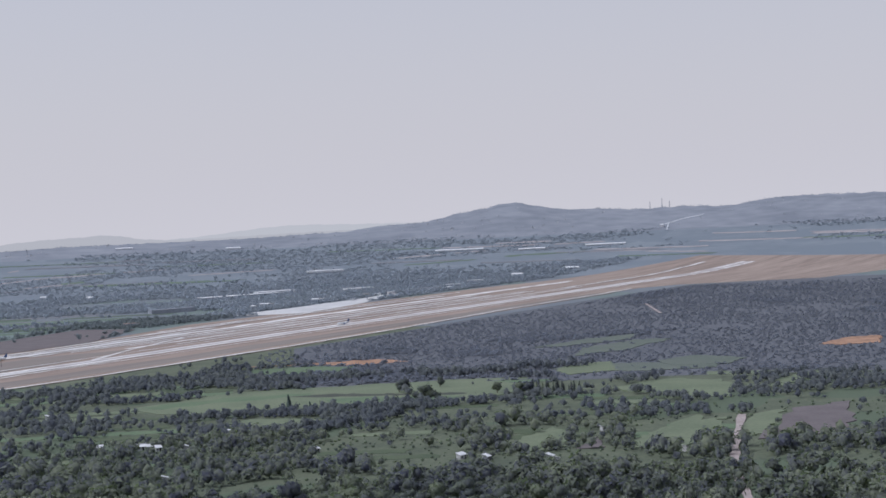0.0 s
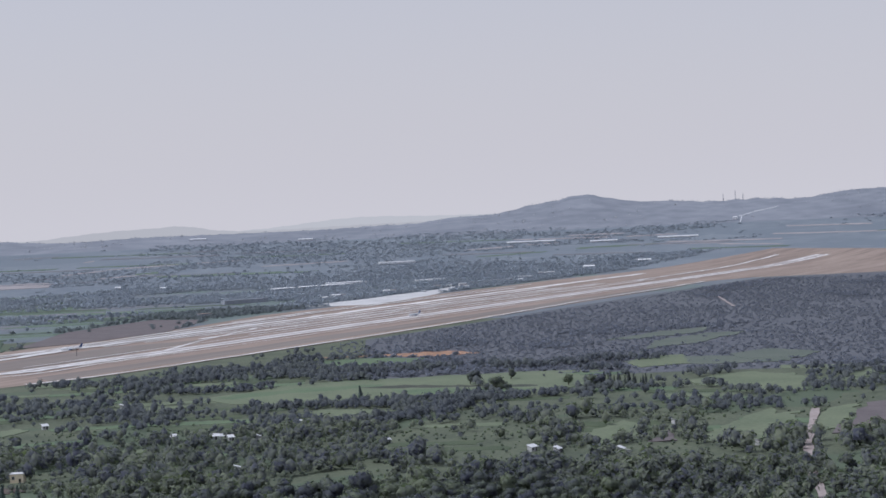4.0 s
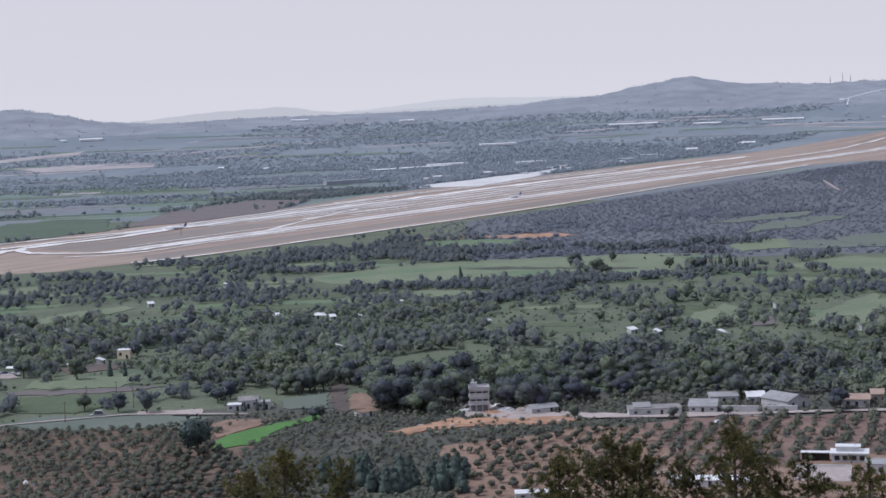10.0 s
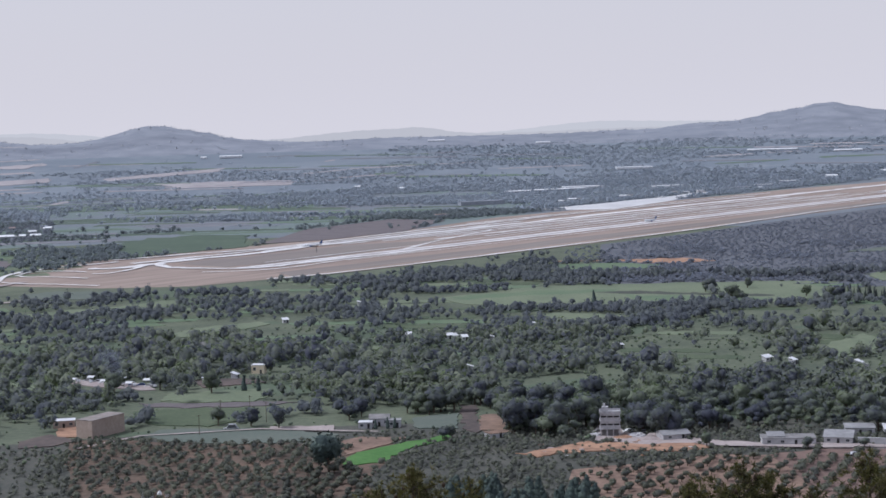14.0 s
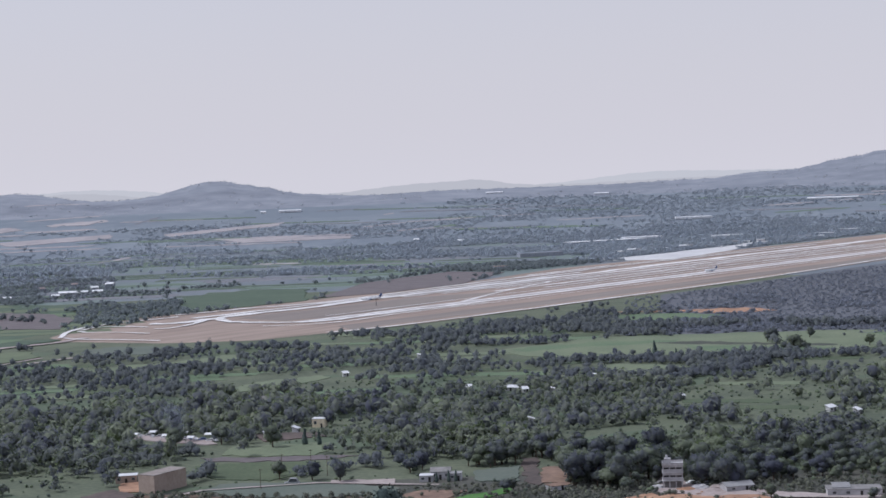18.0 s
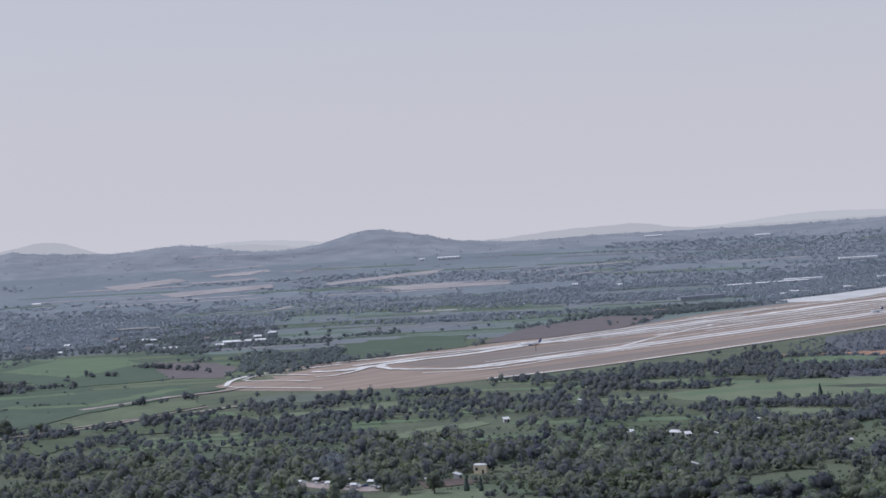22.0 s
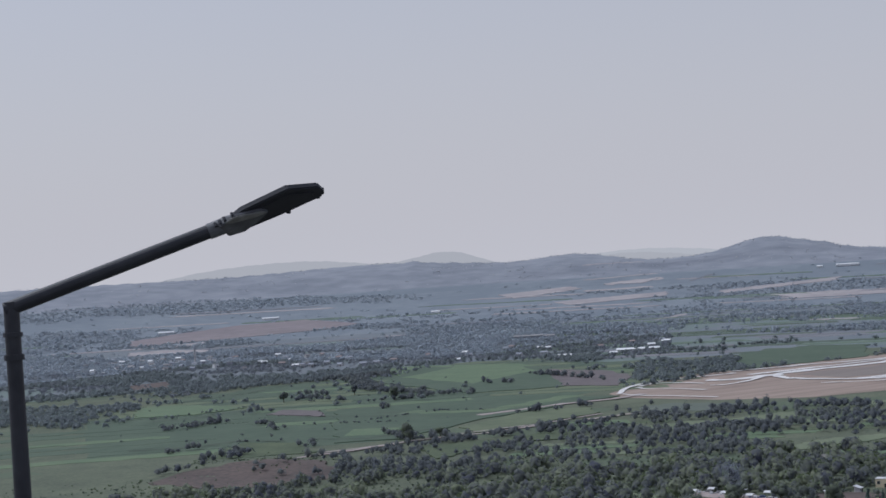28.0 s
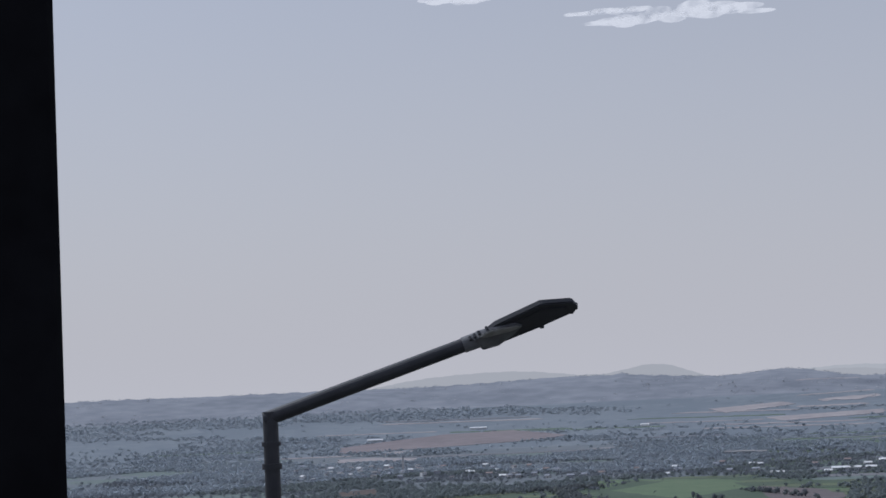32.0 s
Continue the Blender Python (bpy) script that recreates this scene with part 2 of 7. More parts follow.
M = dict(
    smoke=thin_smoke("thin_smoke", (0.42, 0.46, 0.55), 0.07),
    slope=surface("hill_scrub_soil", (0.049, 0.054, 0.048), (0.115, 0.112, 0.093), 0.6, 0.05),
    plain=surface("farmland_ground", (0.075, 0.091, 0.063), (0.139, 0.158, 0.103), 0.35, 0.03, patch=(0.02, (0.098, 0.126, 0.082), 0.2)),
    # Haze is put into the next two ground colours: paler, bluer, blue sheen.
    plain_far=surface("haze_paled_farmland", (0.095, 0.114, 0.120), (0.145, 0.158, 0.158), 0.03, 0.006, sheen=0.2, patch=(0.009, (0.112, 0.146, 0.118), 0.25)),
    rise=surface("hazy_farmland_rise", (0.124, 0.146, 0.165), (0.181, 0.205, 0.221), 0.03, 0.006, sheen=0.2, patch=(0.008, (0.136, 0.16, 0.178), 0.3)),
    # Haze over the hills is put into their blue-grey colour and glow.
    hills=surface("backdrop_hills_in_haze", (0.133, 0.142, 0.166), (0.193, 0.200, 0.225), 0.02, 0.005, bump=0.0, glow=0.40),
    crop=surface("green_crop", (0.125, 0.155, 0.097), (0.182, 0.209, 0.134), 0.4, 0.03),
    crop_bright=surface("bright_green_crop", (0.0583, 0.146, 0.033), (0.0948, 0.199, 0.0551), 0.5, 0.05),
    crop_grey=surface("grey_green_crop", (0.100, 0.124, 0.102), (0.140, 0.157, 0.132), 0.5, 0.03),
    crop_far=surface("pale_green_crop", (0.068, 0.099, 0.068), (0.093, 0.125, 0.086), 0.1, 0.02),
    crop_lush=surface("lush_green_crop", (0.101, 0.150, 0.089), (0.146, 0.192, 0.112), 0.3, 0.03),
    # Haze is put into the next two field colours as pallor and blue-grey.
    pale_crop=surface("haze_paled_green_crop", (0.108, 0.152, 0.113), (0.140, 0.185, 0.137), 0.08, 0.02),
    far_field=surface("haze_greyed_field", (0.161, 0.166, 0.19), (0.214, 0.212, 0.227), 0.04, 0.01),
    soil_red=surface("red_brown_soil", (0.142, 0.097, 0.076), (0.284, 0.194, 0.144), 0.3, 0.06),
    soil_orange=surface("orange_soil", (0.216, 0.127, 0.0834), (0.486, 0.297, 0.195), 0.25, 0.06),
    soil_dark=surface("ploughed_soil", (0.118, 0.102, 0.106), (0.172, 0.15, 0.152), 0.5, 0.05),
    mound=surface("dry_scrub_earth", (0.070, 0.059, 0.056), (0.140, 0.110, 0.098), 0.3, 0.03),
    straw=surface("straw_field", (0.281, 0.259, 0.267), (0.393, 0.359, 0.362), 0.05, 0.01),
    dirt=surface("dirt_road", (0.284, 0.239, 0.225), (0.418, 0.36, 0.345), 0.5, 0.05),
    airgrass=streaky("dry_airfield_grass", (0.210, 0.162, 0.137), (0.371, 0.295, 0.248)),
    airdark=streaky("worn_asphalt_shoulder", (0.185, 0.158, 0.144), (0.260, 0.225, 0.203)),
    concrete=surface("pale_concrete", (0.62, 0.59, 0.57), (0.84, 0.81, 0.79), 0.08, 0.02, rough=0.5, spec=0.5),
    apron=surface("apron_concrete", (0.471, 0.462, 0.457), (0.684, 0.676, 0.669), 0.1, 0.02, rough=0.45, spec=0.5),
    # Bluish shade and yellow-green sunlight are put into the next two colour pairs.
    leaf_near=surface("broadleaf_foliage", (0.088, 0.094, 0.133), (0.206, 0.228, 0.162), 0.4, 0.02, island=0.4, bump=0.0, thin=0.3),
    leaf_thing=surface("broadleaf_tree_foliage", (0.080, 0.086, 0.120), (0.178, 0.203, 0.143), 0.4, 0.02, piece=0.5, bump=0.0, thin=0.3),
    leaf_under=surface("shrub_foliage", (0.072, 0.088, 0.078), (0.142, 0.175, 0.106), 0.8, 0.03, island=0.5, bump=0.0, thin=0.12),
    leaf_olive=surface("olive_foliage", (0.077, 0.080, 0.078), (0.146, 0.154, 0.111), 1.5, 0.08, island=0.4, bump=0.0, thin=0.15),
    # The next five leaf colours turn bluer and paler with distance to imitate haze.
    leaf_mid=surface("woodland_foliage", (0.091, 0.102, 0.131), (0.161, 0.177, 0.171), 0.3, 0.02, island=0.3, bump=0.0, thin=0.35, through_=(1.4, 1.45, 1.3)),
    leaf_scrub=surface("haze_blued_maquis", (0.157, 0.169, 0.204), (0.188, 0.202, 0.233), 0.3, 0.015, island=0.12, bump=0.0, thin=0.5, through_=(1.6, 1.65, 1.7)),
    leaf_far=surface("haze_paled_woodland", (0.237, 0.266, 0.309), (0.302, 0.330, 0.362), 0.1, 0.01, island=0.12, bump=0.0, thin=0.5, through_=(1.6, 1.65, 1.7)),
    leaf_back=surface("haze_paled_green_foliage", (0.138, 0.158, 0.180), (0.196, 0.222, 0.224), 0.2, 0.015, island=0.2, bump=0.0, thin=0.45, through_=(1.5, 1.55, 1.5)),
    leaf_town=surface("haze_paled_town_foliage", (0.151, 0.165, 0.196), (0.198, 0.211, 0.230), 0.1, 0.01, island=0.15, bump=0.0, thin=0.5, through_=(1.6, 1.65, 1.7)),
    # Ditch shade is put into this earth colour; the ditches lie flat.
    soil_green=surface("shaded_ditch_earth", (0.05, 0.058, 0.05), (0.085, 0.088, 0.07), 0.5, 0.05),
    grass_rough=surface("rough_pasture_grass", (0.062, 0.085, 0.050), (0.107, 0.132, 0.075), 0.6, 0.04),
    crop_west=surface("mid_green_crop", (0.107, 0.133, 0.083), (0.148, 0.175, 0.106), 0.1, 0.02),
    fallow_far=surface("pink_brown_fallow", (0.19, 0.165, 0.176), (0.255, 0.224, 0.232), 0.05, 0.01),
    soil_grove=surface("grassy_grove_earth", (0.063, 0.054, 0.043), (0.180, 0.123, 0.090), 0.3, 0.03),
    soil_rows=surface("dark_red_grove_soil", (0.115, 0.08, 0.07), (0.225, 0.152, 0.124), 0.3, 0.06),
    # Haze is put into these two leaf colours as pale blue-grey.
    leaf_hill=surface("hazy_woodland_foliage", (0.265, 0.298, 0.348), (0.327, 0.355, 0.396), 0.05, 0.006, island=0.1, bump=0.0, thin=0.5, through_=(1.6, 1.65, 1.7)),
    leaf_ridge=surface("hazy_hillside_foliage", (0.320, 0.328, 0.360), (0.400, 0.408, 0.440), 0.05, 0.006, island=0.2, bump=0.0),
    conifer=surface("dark_conifer_foliage", (0.043, 0.061, 0.063), (0.091, 0.119, 0.100), 1.2, 0.1, island=0.4),
    needles=surface("pine_needles", (0.03, 0.034, 0.014), (0.165, 0.142, 0.06), 6.0, 0.9, island=0.6, bump=0.0, thin=0.25),
    cone=surface("pine_cone", (0.0324, 0.0216, 0.0133), (0.0648, 0.0432, 0.0278), 20, 3),
    bark=surface("bark", (0.0648, 0.0486, 0.0367), (0.14, 0.108, 0.0834), 4, 0.5),
    wall_grey=surface("bare_concrete_wall", (0.342, 0.335, 0.344), (0.529, 0.514, 0.521), 0.7, 0.15),
    wall_white=surface("dirty_white_render", (0.408, 0.403, 0.41), (0.564, 0.554, 0.561), 0.7, 0.15),
    wall_tan=surface("tan_render", (0.324, 0.254, 0.211), (0.432, 0.351, 0.295), 0.7, 0.15),
    roof_tan=surface("dusty_concrete_roof", (0.22, 0.19, 0.175), (0.31, 0.275, 0.255), 0.7, 0.15),
    wall_cream=surface("cream_render", (0.702, 0.594, 0.423), (0.864, 0.756, 0.556), 0.7, 0.15),
    roof_grey=surface("grey_sheet_roof", (0.22, 0.218, 0.222), (0.33, 0.326, 0.332), 0.6, 0.12, rough=0.7, spec=0.25),
    roof_white=surface("white_sheet_roof", (0.612, 0.612, 0.629), (0.722, 0.722, 0.731), 0.4, 0.1, rough=0.35, spec=0.5),
    roof_tile=surface("clay_tile_roof", (0.292, 0.211, 0.172), (0.4, 0.297, 0.245), 0.8, 0.2),
    # The near-black colour stands in for unlit space inside openings.
    dark=surface("dark_opening", (0.02, 0.02, 0.022), (0.04, 0.04, 0.042), 1, 0.2, rough=0.3),
    glass=surface("dusty_window_glass", (0.05, 0.055, 0.06), (0.09, 0.10, 0.11), 0.5, 0.1, rough=0.12, spec=0.5, bump=0),
    lamp_dark=surface("dark_grey_painted_steel", (0.026, 0.0275, 0.035), (0.044, 0.0455, 0.056), 9, 2, rough=0.45, bump=0.05),
    # The next two pale tones mix wear with sky light caught on the bracket.
    lamp_mid=surface("worn_skylit_casting", (0.090, 0.093, 0.105), (0.180, 0.183, 0.195), 12, 3, rough=0.5, bump=0.08),
    lamp_worn=surface("weathered_skylit_aluminium", (0.16, 0.16, 0.155), (0.34, 0.34, 0.33), 14, 4, rough=0.5, bump=0.1),
    # The near-black base keeps the sunlit post looking shaded.
    post=surface("shade_black_wood", (0.007, 0.007, 0.009), (0.012, 0.012, 0.015), 12, 2, rough=0.9, spec=0.05),
    plane_white=surface("white_aircraft_paint", (0.75, 0.76, 0.78), (0.82, 0.83, 0.84), 0.4, 0.1, rough=0.25, spec=0.5, bump=0),
    plane_blue=surface("blue_aircraft_paint", (0.05, 0.09, 0.2), (0.07, 0.12, 0.26), 0.4, 0.1, rough=0.3, bump=0),
    rubber=surface("rubber", (0.02, 0.02, 0.02), (0.035, 0.035, 0.035), 2, 0.5),
    steel=surface("galvanised_steel", (0.378, 0.389, 0.412), (0.54, 0.54, 0.567), 2, 0.4, rough=0.5, metal=0.6),
    smoke_roof=surface("weathered_shed_roof", (0.173, 0.167, 0.167), (0.27, 0.259, 0.256), 0.7, 0.2),
    tarp=surface("pale_plastic_cover", (0.6, 0.6, 0.6), (0.78, 0.78, 0.78), 0.6, 0.2, rough=0.3, spec=0.5),
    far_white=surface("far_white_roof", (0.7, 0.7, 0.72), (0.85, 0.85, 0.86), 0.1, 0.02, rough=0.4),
    # Haze is put into far walls, panes and tiles as paled, muted colour.
    far_wall=surface("haze_greyed_far_wall", (0.281, 0.297, 0.345), (0.356, 0.373, 0.423), 0.1, 0.02),
    far_pane=surface("haze_paled_window_glass", (0.205, 0.221, 0.261), (0.248, 0.265, 0.306), 0.5, 0.1, rough=0.3, bump=0),
    tile_far=surface("haze_muted_tile_roof", (0.259, 0.216, 0.211), (0.335, 0.281, 0.273), 0.3, 0.1),
    asphalt_pale=surface("worn_pale_asphalt", (0.356, 0.319, 0.306), (0.464, 0.421, 0.406), 0.06, 0.01, rough=0.6),
    # The blue-grey tone holds haze, matching the maquis foliage above it.
    maquis_floor=surface("haze_blued_scrub_ground", (0.101, 0.108, 0.126), (0.132, 0.138, 0.155), 0.05, 0.012),
    # The emitted colours are the haze itself; these ranges take no light.
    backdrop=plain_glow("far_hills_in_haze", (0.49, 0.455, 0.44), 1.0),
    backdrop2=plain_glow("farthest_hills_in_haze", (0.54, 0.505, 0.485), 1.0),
    cloud=wisp("white_cloud", (0.86, 0.80, 0.78)),
)

# ---- building blocks ----


def np_mesh(name, verts, faces, mats, face_mat=None, smooth=False, normals=None):
    """A mesh from arrays: verts (n, 3), faces (m, 3 or 4)."""
    me = bpy.data.meshes.new(name)
    k = faces.shape[1]
    me.vertices.add(len(verts))
    me.vertices.foreach_set("co", np.ascontiguousarray(verts, dtype=np.float32).ravel())
    me.loops.add(len(faces) * k)
    me.loops.foreach_set("vertex_index", np.ascontiguousarray(faces, dtype=np.int32).ravel())
    me.polygons.add(len(faces))
    me.polygons.foreach_set("loop_start", np.arange(0, len(faces) * k, k, dtype=np.int32))
    for m in mats:
        me.materials.append(m)
    if face_mat is not None:
        me.polygons.foreach_set("material_index", np.ascontiguousarray(face_mat, dtype=np.int32))
    me.polygons.foreach_set("use_smooth", np.full(len(faces), smooth or normals is not None, dtype=bool))
    me.update(calc_edges=True)
    if normals is not None:
        soft = me.attributes.new("custom_normal", "FLOAT_VECTOR", "POINT")
        soft.data.foreach_set("vector", np.ascontiguousarray(normals, dtype=np.float32).ravel())
        me.update()
    return me


def outward(tri, way, share=0.87):
    """Turns leaf triangles (..., 3, 3) to face away from their crown's centre, and gives each corner a soft normal."""
    face = np.cross(tri[..., 1, :] - tri[..., 0, :], tri[..., 2, :] - tri[..., 0, :])
    wrong = (face * way).sum(-1) < 0
    tri[wrong] = tri[wrong][:, ::-1]
    face[wrong] *= -1
    face /= np.linalg.norm(face, axis=-1, keepdims=True) + 1e-9
    soft = way * share + face * (1 - share)
    soft /= np.linalg.norm(soft, axis=-1, keepdims=True) + 1e-9
    return tri.reshape(-1, 3), np.repeat(soft.reshape(-1, 3), 3, axis=0)


def bm_mesh(name, bm, material):
    me = bpy.data.meshes.new(name)
    bm.to_mesh(me)
    bm.free()
    me.materials.append(material)
    return me


def part(name, bm, material, parent, label=""):
    ob = new(name, bm_mesh(name, bm, material))
    ob.parent = parent
    return tagged(ob, label)


def thing(name, x, y, z, turn=0.0, label="", category="", group="", kind=""):
    ob = new(name)
    ob.matrix_basis = pose(x, y, z, 0, 0, turn)
    ob.empty_display_size = 0.5
    return tagged(ob, label, category, group, kind)


def box(bm, cx, cy, cz, sx, sy, sz, bevel=0.0, tilt=None):
    m = Matrix.Translation((cx, cy, cz)) @ (tilt or Matrix.Identity(4)) @ Matrix.Diagonal((sx, sy, sz, 1))
    made = bmesh.ops.create_cube(bm, size=1, matrix=m)
    if bevel:
        edges = list({e for v in made["verts"] for e in v.link_edges})
        bmesh.ops.bevel(bm, geom=edges, offset=bevel, segments=1, affect="EDGES")
    return bm


def tube(bm, a, b, ra, rb=None, n=10):
    a, b = Vector(a), Vector(b)
    rb = ra if rb is None else rb
    m = Matrix.Translation((a + b) / 2) @ (b - a).to_track_quat("Z", "Y").to_matrix().to_4x4()
    bmesh.ops.create_cone(bm, cap_ends=True, segments=n, radius1=ra, radius2=rb, depth=(b - a).length, matrix=m)
    return bm


def prism(bm, outline, x0, x1):
    """Extrudes an outline of (y, z) points along x."""
    a = [bm.verts.new((x0, y, z)) for y, z in outline]
    b = [bm.verts.new((x1, y, z)) for y, z in outline]
    n = len(outline)
    for i in range(n):
        bm.faces.new((a[i], a[(i + 1) % n], b[(i + 1) % n], b[i]))
    bm.faces.new(a[::-1])
    bm.faces.new(b)
    bmesh.ops.recalc_face_normals(bm, faces=bm.faces[:])
    return bm


# ---- the lie of the land ----
MOUND = (-447.0, 985.0)


def land(x, y):
    """Height of the ground: a hill under the camera, a plain, a long rise behind it, bent up to fit the camera's view.
    """
    x, y = np.asarray(x, float), np.asarray(y, float)
    r = np.hypot(x, y)
    s = np.clip((r - 3000.0) / 1500.0, 0, 2)
    z = 95.0 * s ** 1.5 + np.maximum(0, EYE - 1.7 - 0.30 * r)
    d2 = ((x - MOUND[0]) / 75) ** 2 + ((y - MOUND[1]) / 45) ** 2
    return z + 7.0 * np.exp(-d2 * 1.3)


def bump(a, at, width):
    return np.exp(-((a - at) / width) ** 2)


def skyline(a):
    """Height of the near range of hills, as degrees above the eye, for a bearing in degrees."""
    e = -0.50 + 0.0 * a
    e += 0.50 * bump(a, 16.0, 1.3) + 0.30 * bump(a, 16.5, 4.2) + 0.42 * bump(a, 27.5, 6.0)
    e += 0.20 * bump(a, 11.0, 2.2) + 0.12 * bump(a, 4.0, 5.0)
    e += 0.42 * bump(a, -6.6, 1.5) + 0.22 * bump(a, -6.4, 3.2)
    e += 0.34 * bump(a, -12.9, 1.7) + 0.52 * bump(a, -19.5, 5.5) + 0.06 * bump(a, -18.4, 0.25)
    e += 0.38 * bump(a, -29.0, 5.5) + 0.42 * bump(a, -37.0, 5.0)
    e += 0.24 * bump(a, 23.7, 5.0) - 0.14 * bump(a, 4.5, 5.0) + 0.22 * bump(a, 14.1, 1.0) - 0.11 * bump(a, -1.5, 1.6) - 0.12 * bump(a, 10.2, 1.0)
    e += 0.10 * bump(a, 18.6, 1.0) - 0.14 * bump(a, 23.1, 1.0) + 0.15 * bump(a, 29.7, 1.6) + 0.09 * bump(a, -4.8, 0.6) - 0.08 * bump(a, 16.5, 0.6)
    e += 0.012 * np.sin(a * 9.1) + 0.008 * np.sin(a * 23.3 + 1)
    return e


def land_far(x, y):
    """The land and, behind it, the range of hills."""
    r = np.hypot(x, y)
    a = np.degrees(np.arctan2(x, y))
    top = EYE + 4760.0 * np.tan(np.radians(skyline(a)))
    base = land(x, y)
    f = np.clip((r - 4150.0) / 610.0, 0, 1)
    f = f * f * (3 - 2 * f)
    up = base * (1 - f) + top * f
    down = np.clip((r - 4760.0) / 100.0, 0, 1)
    return np.where(r > 4150, up - down * 60, base)


def vnoise(x, y, size, seed):
    """Smooth noise from 0 to 1 with cells of that size."""
    x, y = np.asarray(x) / size + seed * 17.3, np.asarray(y) / size - seed * 9.7
    i, j = np.floor(x), np.floor(y)
    u, v = x - i, y - j
    u, v = u * u * (3 - 2 * u), v * v * (3 - 2 * v)

    def h(p, q):
        s = np.sin(p * 127.1 + q * 311.7 + seed * 74.7) * 43758.5453
        return s - np.floor(s)
    return (h(i, j) * (1 - u) + h(i + 1, j) * u) * (1 - v) + (h(i, j + 1) * (1 - u) + h(i + 1, j + 1) * u) * v


bearings = np.concatenate([np.arange(-180, -44, 4.0), np.arange(-44, 36, 0.2), np.arange(36, 180, 4.0)])
rings = np.concatenate([[0.0, 4, 8, 14], np.arange(20, 440, 20.0), np.arange(440, 900, 20.0), np.arange(900, 3000, 60.0), np.arange(3000, 4880, 22.0)])
A, R = np.meshgrid(np.radians(bearings), rings)
gx, gy = R * np.sin(A), R * np.cos(A)
gz = land_far(gx, gy)
V = np.stack([gx, gy, gz], -1).reshape(-1, 3)
nb, nr = len(bearings), len(rings)
ii, jj = np.meshgrid(np.arange(nr - 1), np.arange(nb), indexing="ij")
j2 = (jj + 1) % nb
quads = np.stack([ii * nb + jj, ii * nb + j2, (ii + 1) * nb + j2, (ii + 1) * nb + jj], -1).reshape(-1, 4)[:, ::-1]
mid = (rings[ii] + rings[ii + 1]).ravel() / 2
# Beyond 1950 m the ground material turns paler and bluer, imitating haze.
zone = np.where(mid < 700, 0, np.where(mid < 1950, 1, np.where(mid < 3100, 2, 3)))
near_ = mid < 4150
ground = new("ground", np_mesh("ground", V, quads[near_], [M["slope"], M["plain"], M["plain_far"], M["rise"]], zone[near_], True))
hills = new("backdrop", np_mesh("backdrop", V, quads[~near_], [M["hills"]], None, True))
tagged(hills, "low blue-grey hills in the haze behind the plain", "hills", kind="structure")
tagged(ground, "wide farmland plain rising to scrub-covered hills", "ground", kind="structure")

# far hills behind the range: thin glowing sheets, haze put into their colour
def far_range(name, r, e0, hills, material, label):
    a = np.arange(-44, 36, 0.1)
    e = e0 + 0.0 * a
    for at, h, w in hills:
        e = e + h * bump(a, at, w)
    e = e + 0.008 * np.sin(a * 7) + 0.006 * np.sin(a * 19)
    x, y = np.sin(np.radians(a)), np.cos(np.radians(a))
    rows_ = [np.stack([x * r, y * r, 0 * a + 20], -1), np.stack([x * r, y * r, EYE + r * np.tan(np.radians(e))], -1), np.stack([x * (r + 30), y * (r + 30), 0 * a + 20], -1)]
    v = np.concatenate(rows_)
    n = len(a)
    q = [np.stack([k * n + np.arange(n - 1), k * n + np.arange(1, n), (k + 1) * n + np.arange(1, n), (k + 1) * n + np.arange(n - 1)], -1) for k in (0, 1)]
    ob = new(name, np_mesh(name, v, np.concatenate(q), [material]))
    return tagged(ob, label, "hills", kind="structure")


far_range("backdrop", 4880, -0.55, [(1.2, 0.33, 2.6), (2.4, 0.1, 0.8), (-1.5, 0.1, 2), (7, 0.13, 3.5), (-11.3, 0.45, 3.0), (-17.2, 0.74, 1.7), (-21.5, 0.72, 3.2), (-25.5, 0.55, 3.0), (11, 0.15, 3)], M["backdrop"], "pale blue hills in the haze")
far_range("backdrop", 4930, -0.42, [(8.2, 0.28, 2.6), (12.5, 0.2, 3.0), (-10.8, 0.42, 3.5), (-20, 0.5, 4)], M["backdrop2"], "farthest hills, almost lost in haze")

# ---- fields, soil and roads ----
TAKEN = []


def inside(x, y, poly):
    hit = np.zeros(np.shape(x), bool)
    n = len(poly)
    for i in range(n):
        (x0, y0), (x1, y1) = poly[i], poly[(i + 1) % n]
        c = (y0 > y) != (y1 > y)
        with np.errstate(divide="ignore", invalid="ignore"):
            hit ^= c & (x < (x1 - x0) * (y - y0) / (y1 - y0 + 1e-12) + x0)
    return hit


